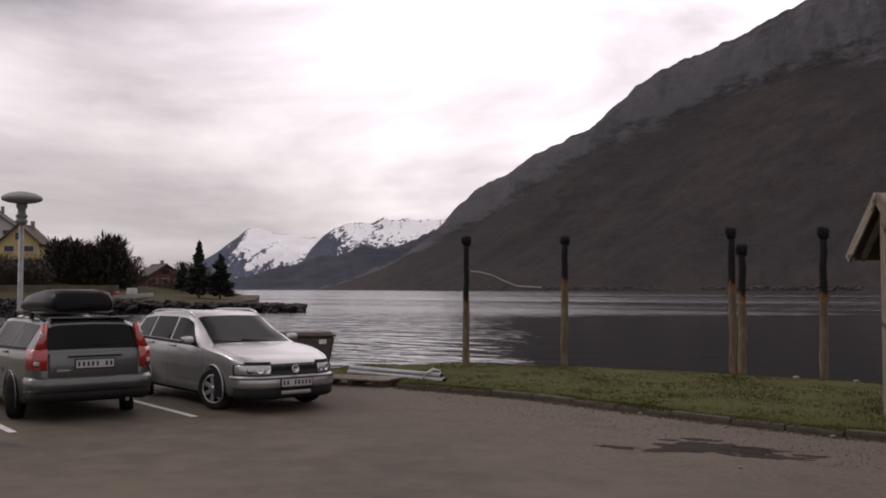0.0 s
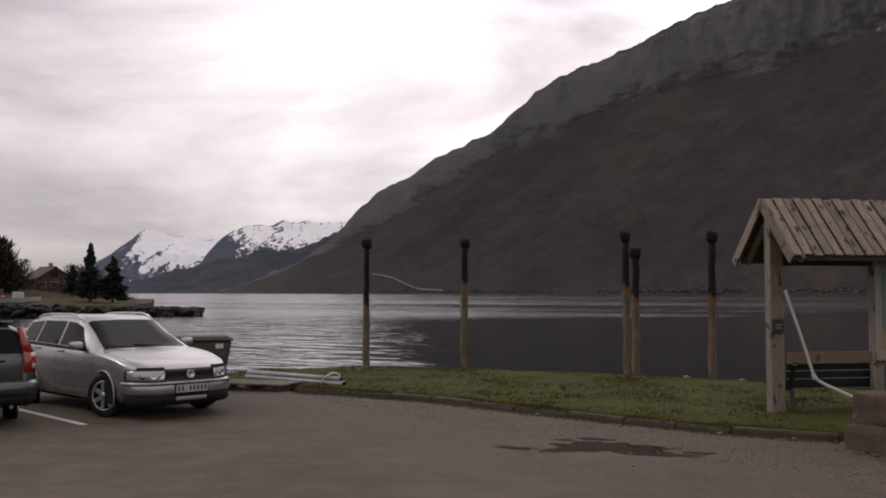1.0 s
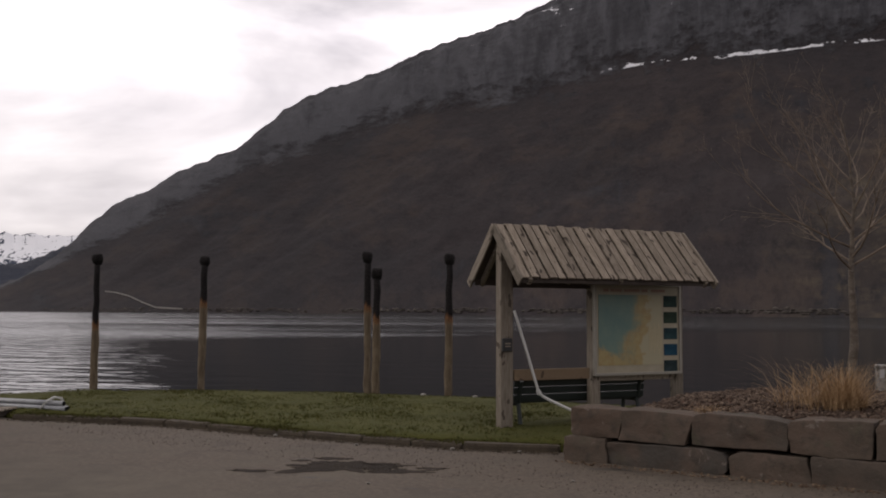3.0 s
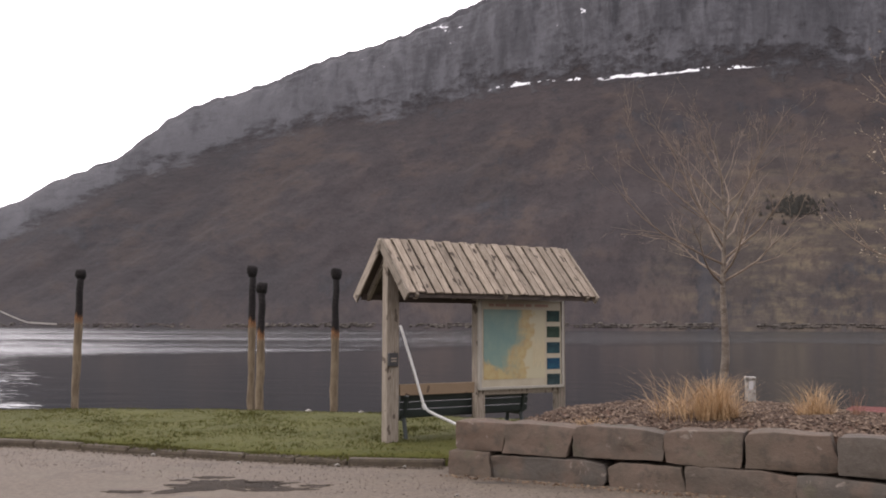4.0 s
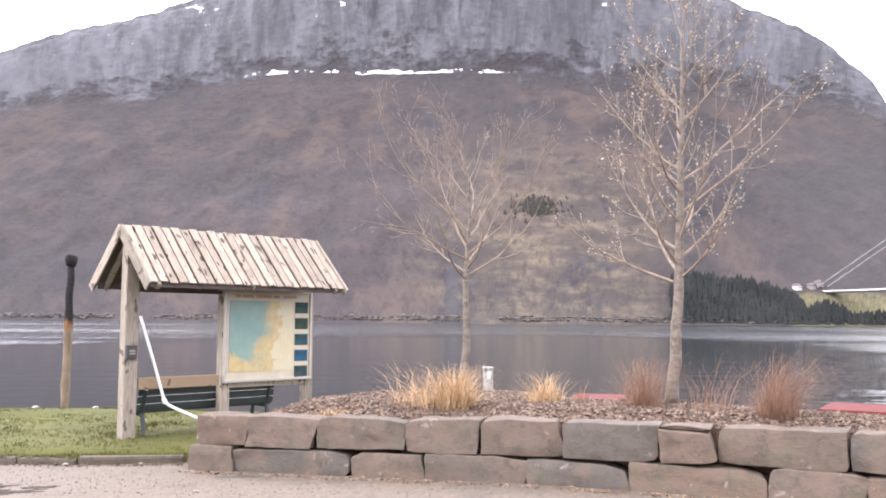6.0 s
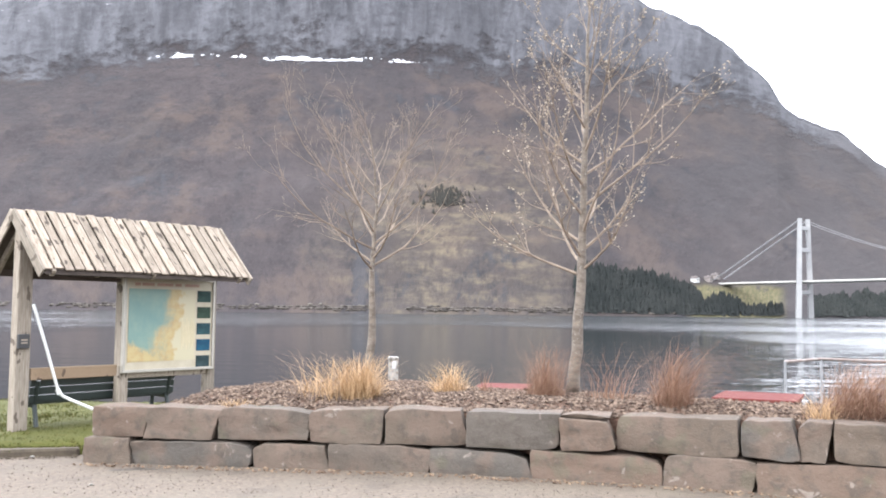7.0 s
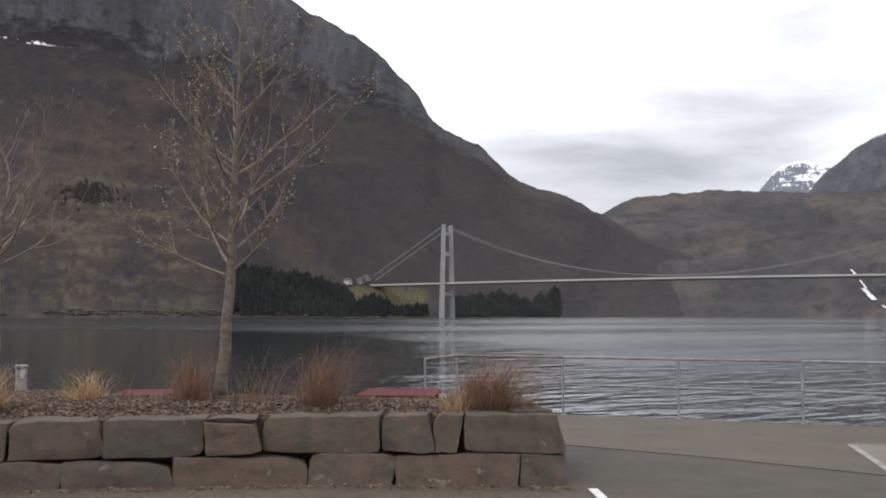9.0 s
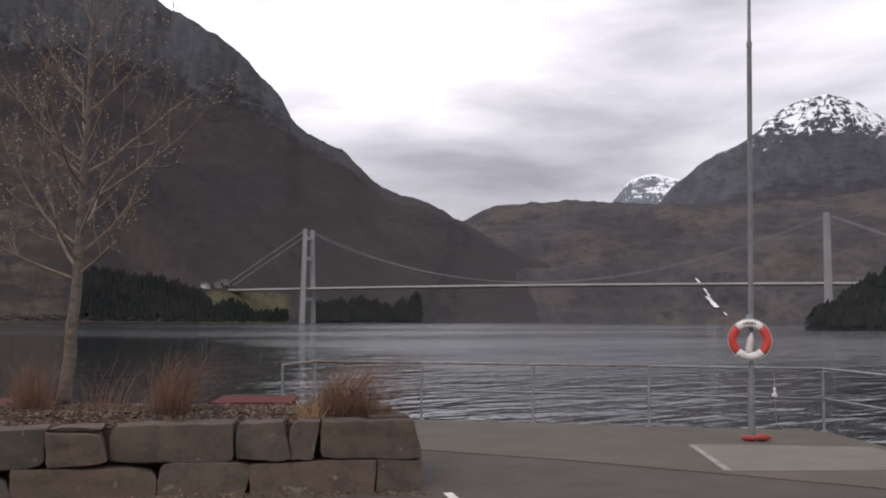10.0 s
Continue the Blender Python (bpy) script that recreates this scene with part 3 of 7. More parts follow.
def puddle(cx, cy, a, b, turn, seed, label):
    """A thin film of mud with a ragged rim."""
    bm = bmesh.new()
    rim, n = [], 150
    for i in range(n):
        w = i * math.tau / n
        g = Vector((math.cos(w) * 1.3 + seed, math.sin(w) * 1.3, seed * 0.7))
        r = 0.8 + 0.5 * noise.fractal(g * 1.5, 0.6, 2.1, 7)
        x, y = a * r * math.cos(w), b * r * math.sin(w)
        rim.append((cx + x * math.cos(turn) - y * math.sin(turn), cy + x * math.sin(turn) + y * math.cos(turn)))
    prism(bm, rim, -0.01, 0.004)
    tagged(obj("mud_patch", bm, MUD), label, "mud", kind="structure")


puddle(-4.05, 10.92, 0.85, 0.42, 0.25, 3.1, "dark wet mud patch on the asphalt")
puddle(-3.25, 10.75, 0.42, 0.16, 0.3, 8.6, "dark wet mud patch on the asphalt")
for at in ((-4.9, 10.35, 0.30, 0.10, 5.3), (-4.3, 11.45, 0.22, 0.12, 2.2), (-3.6, 11.2, 0.26, 0.10, 6.4), (-2.9, 11.05, 0.2, 0.08, 9.1), (-4.6, 11.2, 0.12, 0.07, 1.2)):
    puddle(*at[:4], 0.2, at[4], "small dark wet mud patch on the asphalt")


# ---- grass bank ----
LAWN = [(-1.6, 12.85), (1.5, 13.3), (3.5, 14.5), (4, 16.9), (-1, 18.6), (-4, 19.45), (-7.8, 19.65), (-10.5, 19.4), (-12.9, 18.45), (-14.6, 16.7), (-14.3, 15.6), (-13.3, 15.0), (-11.0, 14.2)] \
    + [(x, y + 0.1) for x, y in KERB[1:-1]]


def inside(p, poly):
    hit = False
    for (x1, y1), (x2, y2) in zip(poly, poly[1:] + poly[:1]):
        if (y1 > p[1]) != (y2 > p[1]) and p[0] < (x2 - x1) * (p[1] - y1) / (y2 - y1) + x1:
            hit = not hit
    return hit


def edge_distance(p, poly):
    best = 1e9
    for (x1, y1), (x2, y2) in zip(poly, poly[1:] + poly[:1]):
        dx, dy = x2 - x1, y2 - y1
        t = max(0.0, min(1.0, ((p[0] - x1) * dx + (p[1] - y1) * dy) / max(1e-9, dx * dx + dy * dy)))
        best = min(best, math.hypot(p[0] - x1 - t * dx, p[1] - y1 - t * dy))
    return best


def lawn_z(x, y):
    d = edge_distance((x, y), LAWN)
    return 0.02 + 0.10 * min(1, d / 0.35) + 0.03 * noise.noise((x * 0.6, y * 0.6, 4.0))


def field(name, poly, height, step, material, label, category, kind, skirt=-0.1):
    """A sheet over a polygon with a soft relief."""
    xs, ys = [p[0] for p in poly], [p[1] for p in poly]
    bm = bmesh.new()
    vs = [bm.verts.new((x, y, 0)) for x, y in poly]
    bm.faces.new(vs)
    for axis, lo, hi in ((0, min(xs), max(xs)), (1, min(ys), max(ys))):
        c = lo + step
        while c < hi:
            co, no = [0, 0, 0], [0, 0, 0]
            co[axis], no[axis] = c, 1
            bmesh.ops.bisect_plane(bm, geom=bm.verts[:] + bm.edges[:] + bm.faces[:], plane_co=co, plane_no=no)
            c += step
    for v in bm.verts:
        v.co.z = height(v.co.x, v.co.y)
    rim = [ed for ed in bm.edges if ed.is_boundary]
    ext = bmesh.ops.extrude_edge_only(bm, edges=rim)
    for v in ext["geom"]:
        if isinstance(v, bmesh.types.BMVert):
            v.co.z = skirt
    return tagged(obj(name, bm, material, True), label, category, kind=kind)


field("lawn", LAWN, lawn_z, 0.45, GRASS, "mossy green grass bank along the water", "grass", "structure")

# ---- kerb ----
kerb = thing("kerb", Matrix(), "low worn granite kerb with soil on it", "kerb", kind="structure")
random.seed(5)
for a, b in zip(KERB, KERB[1:]):
    a, b = Vector(a), Vector(b)
    n = max(1, round((b - a).length / 0.95))
    for i in range(n):
        p, q = a.lerp(b, i / n), a.lerp(b, (i + 1) / n)
        c, d = (p + q) / 2, q - p
        bm = bmesh.new()
        box(bm, (d.length - 0.004, 0.16, 0.30), (0, 0, 0), bevel=0.04)
        for v in bm.verts:
            v.co += Vector((random.uniform(-1, 1), random.uniform(-1, 1), random.uniform(-1, 1))) * 0.009
        st = part("kerb_stone", bm, KERB_STONE, kerb)
        st.matrix_basis = pose(c.x, c.y, -0.06 + random.uniform(-0.018, 0.012), 0, 0, math.degrees(math.atan2(d.y, d.x)) + random.uniform(-1, 1))

# ---- quay ----
QUAY = [(9.0, 10.6), (9.9, 8.4), (10.45, 6.5), (10.9, 4.8), (11.0, 2.0), (11.25, 1.95), (14.45, 6.1), (15.8, 7.76), (10.56, 15.2), (9.25, 15.8), (8.0, 12.6)]
bm = bmesh.new()
prism(bm, QUAY, -0.3, 0.012)
tagged(obj("pavement_quay", bm, QUAY_CONCRETE), "pale concrete quay slab at the water", "quay", kind="structure")
bm = bmesh.new()
prism(bm, [(10.6, 6.5), (13.0, 4.6), (14.3, 6.3), (12.5, 8.25)], 0.0, 0.018)
slab_mark = bmesh.new()
strip(slab_mark, [(12.38, 8.10), (10.72, 6.52)], 0.09, 0.014, 0.022)
tagged(obj("edge_line", slab_mark, plain("worn_line_paint", (0.16, 0.15, 0.13), (0.30, 0.285, 0.26), 5, 0.8)), "faded white line along the slab edge", "road marking", kind="structure")
tagged(obj("pavement_slab", bm, plain("pale_concrete", (0.11, 0.095, 0.075), (0.15, 0.131, 0.104), 1.5, 0.8)), "light concrete slab let into the quay", "slab", kind="structure")


def turf(name, region, height, n, seed, material, label):
    """Short uneven grass blades over a field."""
    rnd = random.Random(seed)
    verts, faces = [], []
    xs, ys = [p[0] for p in region], [p[1] for p in region]
    while n > 0:
        x, y = rnd.uniform(min(xs), max(xs)), rnd.uniform(min(ys), max(ys))
        if not inside((x, y), region):
            continue
        n -= 1
        z = height(x, y) - 0.01
        tall = (0.018 + 0.035 * max(0.0, noise.noise((x * 0.9, y * 0.9, 2.0)) + 0.3)) * rnd.uniform(0.6, 1.5)
        for b in range(4):
            a = rnd.uniform(0, math.tau)
            o = Vector((math.cos(a), math.sin(a), 0))
            c = Vector((x + rnd.uniform(-0.05, 0.05), y + rnd.uniform(-0.05, 0.05), z))
            t = Vector((-o.y, o.x, 0)) * 0.007
            k = len(verts)
            verts += [c - t, c + t, c + o * tall * rnd.uniform(0.2, 0.7) + Vector((0, 0, tall))]
            faces.append((k, k + 1, k + 2))
    me = bpy.data.meshes.new(name)
    me.from_pydata(verts, [], faces)
    me.materials.append(material)
    return tagged(new(name, me), label, "grass", kind="stuff")


k = Nodes("grass_blades")
isl = k.n.new("ShaderNodeNewGeometry").outputs["Random Per Island"]
TURF = k.done(k.mix(k.step(isl, 0.65, 0.9), k.mix(isl, (0.042, 0.046, 0.008), (0.062, 0.063, 0.012)), (0.088, 0.074, 0.024)), 0.9, spec=0.2)
turf("grass", LAWN, lawn_z, 14000, 6, TURF, "short mossy spring grass on the bank")
EDGE = [(x, y + 0.32) for x, y in KERB] + [(x, y - 0.04) for x, y in KERB[::-1]]
turf("grass_edge", EDGE, lambda x, y: 0.07, 4200, 7, TURF, "ragged grass hanging over the kerb")

# ---- dry-stone retaining wall ----


def stone_material():
    """Split metamorphic stone: a tone for each block, soft blotches, fine speckle, lichen and pale scars."""
    k = Nodes("wall_granite")
    own = k.n.new("ShaderNodeVectorMath")
    own.operation = "ADD"
    k.link(k.coord, own.inputs[0])
    k.link(k.math("MULTIPLY", k.random(), 71.0), own.inputs[1])
    k.coord = own.outputs["Vector"]
    n1, n2, n3 = k.noise(1.7, 4, 0.55), k.noise(7, 5, 0.6), k.noise(55, 3, 0.7)
    rnd = k.random()
    tone = k.mix(k.step(rnd, 0.0, 0.5), (0.09427, 0.066, 0.04859), (0.08141, 0.063, 0.04762))
    tone = k.mix(k.step(rnd, 0.5, 1.0), tone, (0.06427, 0.058, 0.05053))
    col = k.mix(k.math("MULTIPLY", k.step(n1, 0.42, 0.62), 0.85), tone, (0.1028, 0.075, 0.05734))
    col = k.mix(k.math("MULTIPLY", k.step(n2, 0.46, 0.70), 0.75), col, (0.05356, 0.044, 0.03498))
    col = k.mix(k.math("MULTIPLY", k.step(k.noise(2.4, 5, 0.6), 0.56, 0.66), 0.5), col, (0.07606, 0.071, 0.04762))
    col = k.mix(k.math("MULTIPLY", k.step(n3, 0.55, 0.75), 0.35), col, (0.1532, 0.128, 0.1059))
    col = k.mix(k.math("MULTIPLY", k.step(k.noise(5.0, 4, 0.6, distort=0.6), 0.63, 0.70), 0.7), col, (0.1885, 0.16, 0.135))
    return k.done(col, 0.9, k.math("ADD", k.math("MULTIPLY", n2, 1.0), k.math("MULTIPLY", n3, 0.25)), 1.0, 0.026, spec=0.3)


STONE = stone_material()
WALL = [(-1.47, 12.12), (0.35, 11.47), (2.4, 10.77), (4.71, 9.6), (6.93, 7.95)]
RETURN = [(6.93, 7.95), (7.75, 9.4), (8.3, 10.4)]


def along(line, s):
    for (x0, y0), (x1, y1) in zip(line, line[1:]):
        n = math.hypot(x1 - x0, y1 - y0)
        if s <= n or (x1, y1) == line[-1]:
            return Vector((x0 + (x1 - x0) * s / n, y0 + (y1 - y0) * s / n, 0)), math.atan2(y1 - y0, x1 - x0)
        s -= n


def rough_stone(w, d, h, seed, lean=0.0, skew=0.0, broken=0.13):
    """A split block with chipped arrises; origin at the middle of the bottom of its front face, front towards -y."""
    rnd = random.Random(seed)
    bm = bmesh.new()
    box(bm, (w, d, h), (0, d / 2, h / 2), bevel=min(0.010, h * 0.06))
    bmesh.ops.subdivide_edges(bm, edges=[ed for ed in bm.edges if ed.calc_length() > 0.12], cuts=5, use_grid_fill=True)
    o = Vector((rnd.uniform(0, 99), rnd.uniform(0, 99), 0))
    pull = [rnd.uniform(-1, 1) for _ in range(8)]
    corner = [Vector((rnd.uniform(-1, 1) * 0.014, rnd.uniform(-0.2, 1) * 0.04, rnd.uniform(-1, 1) * 0.014)) for _ in range(4)]
    cut = [max(0.0, rnd.uniform(-0.6, 1.0) * broken) for _ in range(4)]
    for v in bm.verts:
        fx, fz = v.co.x / w * 2, v.co.z / h
        u = (fx + 1) / 2
        v.co += (corner[0] * (1 - u) + corner[1] * u) * (1 - fz) + (corner[2] * (1 - u) + corner[3] * u) * fz
        f = noise.fractal(v.co * 3.0 + o, 0.8, 2.2, 4)
        g = noise.fractal(v.co * 9.0 + o, 0.8, 2.2, 3)
        # a knocked-off corner here and there
        for (sx, sz), c in zip(((-1, 0), (1, 0), (-1, 1), (1, 1)), cut):
            over = c - (w / 2 - sx * v.co.x) - (h - v.co.z if sz else v.co.z)
            if c and over > 0:
                v.co.x -= sx * over * 0.5
                v.co.z += over * 0.5 * (-1 if sz else 1)
        v.co.y += 0.026 * f + 0.020 * g + lean * v.co.z
        # arrises split off in flakes
        rim = max(abs(fx), abs(2 * fz - 1)) ** 8
        v.co.y += 0.06 * rim * max(0.0, noise.noise(v.co * 4.5 + o * 0.6) + 0.15)
        v.co.z -= 0.03 * max(0.0, 2 * fz - 1) ** 3 * max(0.0, noise.noise(Vector((v.co.x * 3.5, 0, 1)) + o))
        v.co.x += 0.010 * g + fx * 0.014 * (pull[0] * fz + pull[1] * (1 - fz)) + skew * (fz - 0.5) * (1 if fx > 0 else 0.25)
        v.co.z += (0.016 * noise.noise(v.co * 3.0 + o * 1.7) + 0.008 * g) * (1 if fz > 0.5 else 0.8) + (fz - 0.5) * fx * 0.02 * pull[2]
    for ed in bm.edges:
        if len(ed.link_faces) == 2 and ed.calc_face_angle(0) > 0.24:
            ed.smooth = False
    return bm


stone_wall = thing("stone_wall", Matrix(), "two-course retaining wall of rough split grey stone blocks", "wall", kind="structure")
TOP_JOINTS = [0.04, 0.73, 1.59, 2.68, 3.56, 4.50, 5.57, 6.15, 7.47, 8.03, 8.36, 9.45]
LOW_JOINTS = [-0.02, 0.555, 2.02, 2.92, 4.10, 5.24, 6.67, 7.64, 8.97, 9.46]


def lay(line, joints, z_low, z_high, seed, depth=0.42, broken=0.07, slack=0.0):
    for i, (a, b) in enumerate(zip(joints, joints[1:])):
        c, ang = along(line, (a + b) / 2)
        z0, z1 = z_low((a + b) / 2), z_high((a + b) / 2)
        skew = random.Random(seed + i * 3).uniform(-0.10, 0.10)
        bm = rough_stone(b - a - 0.014, depth, z1 - z0 - 0.008 - slack * random.Random(seed * 7 + i).random(), seed + i, 0.05, skew, broken)
        st = part("stone", bm, STONE, stone_wall, smooth=True)
        st.matrix_basis = pose(c.x, c.y, z0, 0, 0, math.degrees(ang)) @ pose(0, z0 * 0.08 + random.Random(seed + i).uniform(-0.02, 0.025), 0)


def wall_mid(s):
    return 0.30 + 0.012 * max(0.0, s - 4.5)


def wall_top(s):
    return 0.655 + 0.012 * s


# one small filler block is lower, with a thin cap on it
lay(WALL, TOP_JOINTS[:7], wall_mid, wall_top, 20)
lay(WALL, TOP_JOINTS[6:8], wall_mid, lambda s: wall_top(s) - 0.06, 31)
lay(WALL, [5.50, 6.12], lambda s: wall_top(s) - 0.055, lambda s: wall_top(s) - 0.005, 33)
lay(WALL, TOP_JOINTS[7:], wall_mid, wall_top, 40)
lay(WALL, LOW_JOINTS, lambda s: -0.06, wall_mid, 60, broken=0.11, slack=0.035)
lay(RETURN, [0.40, 1.3, 2.3, 2.8], lambda s: 0.35, lambda s: 0.77, 80)
lay(RETURN, [0.40, 0.9, 1.8, 2.8], lambda s: -0.06, lambda s: 0.35, 90)

# ---- planted bed ----
BED = [(-1.25, 12.5), (0.52, 11.85), (2.58, 11.13), (4.9, 9.98), (6.88, 8.55), (8.05, 10.5), (6.7, 11.3), (5.5, 12.6), (4.3, 13.3), (3.5, 15.0), (2.3, 15.6), (0.9, 15.2), (-0.6, 13.6)]


def bed_z(x, y):
    df = edge_distance((x, y), BED[:5] + BED[3:0:-1])
    db = edge_distance((x, y), BED[5:] + [BED[0]] + BED[:4:-1])
    s = max(0.0, x + 1.3)
    return min(0.63 + 0.008 * s + 0.15 * min(df, 1.5), 0.12 + 0.75 * db + 0.1 * min(df, 1), 0.765) + 0.03 * noise.noise((x * 1.4, y * 1.4, 0)) - 0.01


field("planting_bed", BED, bed_z, 0.22, MULCH, "raised bed covered with brown bark mulch", "bed", "structure", skirt=-0.1)


def chips(name, n, region, material, lo, hi, seed, label, flat=0.35, height=bed_z, parent=None):
    """Loose bark, leaves or gravel: many small tumbled flakes as one heap."""
    rnd = random.Random(seed)
    verts, faces = [], []
    xs, ys = [p[0] for p in region], [p[1] for p in region]
    while n > 0:
        x, y = rnd.uniform(min(xs), max(xs)), rnd.uniform(min(ys), max(ys))
        if not inside((x, y), region):
            continue
        n -= 1
        s = rnd.uniform(lo, hi)
        m = pose(x, y, height(x, y) + s * 0.2, rnd.uniform(-30, 30), rnd.uniform(-30, 30), rnd.uniform(0, 360))
        k = len(verts)
        for cx, cy, cz in ((-1, -0.5, 0), (1, -0.4, 0), (0.8, 0.5, 0), (-0.9, 0.45, 0), (0.1, 0.0, flat)):
            verts.append(m @ Vector((cx * s / 2, cy * s / 2, cz * s)))
        faces += [(k, k + 1, k + 4), (k + 1, k + 2, k + 4), (k + 2, k + 3, k + 4), (k + 3, k, k + 4), (k + 3, k + 2, k + 1, k)]
    me = bpy.data.meshes.new(name)
    me.from_pydata(verts, [], faces)
    me.materials.append(material)
    ob = new(name, me)
    return tagged(ob, label, name.replace("_", " "), kind="stuff")


def island_material(name, cols, rough=0.9):
    k = Nodes(name)
    r = k.n.new("ShaderNodeNewGeometry").outputs["Random Per Island"]
    col = k.mix(k.step(r, 0.0, 0.5), cols[0], cols[1])
    col = k.mix(k.step(r, 0.5, 1.0), col, cols[2])
    return k.done(col, rough, spec=0.25)


chips("bark_chips", 24000, BED, island_material("bark_flakes", [(0.040, 0.027, 0.020), (0.078, 0.053, 0.039), (0.165, 0.122, 0.090)]), 0.018, 0.075, 3, "brown and red bark chips strewn over the bed")
FOOT = [(-1.6, 11.9), (0.3, 11.2), (2.35, 10.5), (4.6, 9.35), (6.9, 7.7), (6.95, 7.9), (4.75, 9.55), (2.4, 10.72), (0.35, 11.42), (-1.45, 12.05)]
chips("dry_leaves", 700, FOOT, island_material("fallen_leaves", [(0.07, 0.047, 0.033), (0.12, 0.08, 0.052), (0.20, 0.145, 0.095)]), 0.015, 0.055, 8, "dry fallen leaves along the foot of the stone wall", height=lambda x, y: 0.0)
GRIT = [(-10.8, 13.9), (-8.0, 13.8), (-4.4, 12.8), (-1.5, 12.0), (2.3, 10.6), (6.6, 7.9), (5.2, 7.2), (1.5, 9.4), (-2.5, 10.4), (-6, 11.6), (-9, 12.6)]
SOIL_EDGE = [(x, y + 0.12) for x, y in KERB] + [(x, y - 0.28) for x, y in KERB[::-1]]
chips("soil_crumbs", 1700, SOIL_EDGE, island_material("soil_crumbs", [(0.036, 0.028, 0.02), (0.058, 0.046, 0.033), (0.085, 0.068, 0.048)]), 0.012, 0.05, 17, "brown soil and dead leaves lodged along the kerb", height=lambda x, y: 0.075 if edge_distance((x, y), KERB + KERB[-2:0:-1]) < 0.08 else 0.0)
chips("gravel", 2600, GRIT, island_material("grit", [(0.062, 0.051, 0.041), (0.085, 0.071, 0.057), (0.12, 0.102, 0.083)]), 0.006, 0.02, 12, "loose grey grit on the asphalt edge", flat=0.7, height=lambda x, y: 0.0)


def grass_clump(name, at, n, height, spread, material, seed, label, arch=0.75, width=0.0036, upright=1.0, lean=(0.0, 0.0), tight=0.5, droop=0.02):
    """A tussock of bent blades as one mesh."""
    rnd = random.Random(seed)
    verts, faces = [], []
    for _ in range(n):
        b0, rb = rnd.uniform(0, math.tau), spread * tight * rnd.random() ** 0.8
        a = b0 + rnd.gauss(0, 1.3)
        h = height * (0.25 + 0.85 * rnd.random() ** 1.3) * (1 - 0.35 * rb / spread)
        out = spread * (0.08 + 0.92 * rnd.random() ** (1 / max(0.2, upright)))
        base = Vector((math.cos(b0) * rb, math.sin(b0) * rb, 0))
        o = Vector((math.cos(a), math.sin(a), 0))
        side = Vector((-math.sin(a), math.cos(a), 0))
        k = len(verts)
        drop = arch * rnd.uniform(0.2, 1.25)
        if rnd.random() < 0.16:
            h, out = h * 0.35, out * 1.25
        wob = [Vector((rnd.gauss(0, 1), rnd.gauss(0, 1), rnd.gauss(0, 1))) * (0.035 if material is STRAW else 0.065) * height for _ in range(5)]
        curl = rnd.uniform(-0.45, 0.45) * spread
        wd = width * rnd.uniform(0.6, 1.3)
        for i in range(5):
            t = i / 4
            p = base + o * out * t ** 1.5 + Vector((lean[0], lean[1], 0)) * (h / height) * t * t + side * curl * t * t + Vector((0, 0, h * (t * (1 + drop) - drop * t * t * (1 + droop)))) + wob[i] * t
            verts += [p - side * wd * (1 - t * 0.85), p + side * wd * (1 - t * 0.85)]
            if i:
                faces.append((k + 2 * i - 2, k + 2 * i - 1, k + 2 * i + 1, k + 2 * i))
    me = bpy.data.meshes.new(name)
    me.from_pydata(verts, [], faces)
    me.materials.append(material)
    ob = new(name, me)
    x, y = at
    ob.matrix_basis = pose(x, y, bed_z(x, y) - 0.03)
    return tagged(ob, label, "grass", "dry grass clumps")


STRAW = island_material("straw_blades", [(0.22, 0.14, 0.072), (0.36, 0.235, 0.125), (0.48, 0.34, 0.20)])
RUSTY = island_material("rusty_stems", [(0.112, 0.058, 0.037), (0.175, 0.096, 0.061), (0.245, 0.155, 0.102)])
grass_clump("grass_clump", (1.80, 12.15), 1000, 0.58, 0.52, STRAW, 1, "straw-yellow dead grass tussock on mulch at a young tree")
grass_clump("grass_clump", (1.42, 12.25), 240, 0.62, 0.85, STRAW, 2, "straw-yellow dead grass tussock on mulch at a young tree")
grass_clump("grass_clump", (3.06, 12.55), 420, 0.46, 0.46, STRAW, 3, "low straw-yellow dead grass tussock on bark mulch")
grass_clump("grass_clump", (0.28, 11.95), 260, 0.16, 0.35, STRAW, 4, "small dry grass tuft at the wall edge", width=0.003)
grass_clump("grass_clump", (3.5, 12.35), 60, 0.42, 0.15, RUSTY, 5, "thin rusty stems on bark mulch", arch=0.2)
grass_clump("grass_clump", (4.12, 11.75), 950, 0.90, 0.72, RUSTY, 6, "tall rust-brown dead grass in front of a tree trunk", arch=1.0, width=0.0016, upright=1.0, lean=(0.12, -0.08), tight=0.32, droop=0.4)
grass_clump("grass_clump", (5.25, 10.45), 1100, 1.0, 0.92, RUSTY, 7, "tall rust-brown dead grass in the raised bed", arch=1.1, width=0.0016, upright=1.0, lean=(0.42, -0.22), tight=0.24, droop=0.45)
grass_clump("grass_clump", (6.75, 9.2), 1500, 0.82, 1.0, RUSTY, 9, "spreading rust-brown dead grass at the wall end", arch=1.1, width=0.0018, upright=1.3, lean=(0.42, -0.28), tight=0.3, droop=0.45)
grass_clump("grass_clump", (6.95, 9.0), 420, 0.80, 0.7, RUSTY, 10, "spreading rust-brown dead grass at the wall end", arch=0.7, width=0.0018, upright=1.3, lean=(0.3, -0.2))
grass_clump("grass_clump", (6.28, 9.1), 200, 0.36, 0.30, STRAW, 11, "small yellow-brown grass tuft at the wall end", width=0.004)
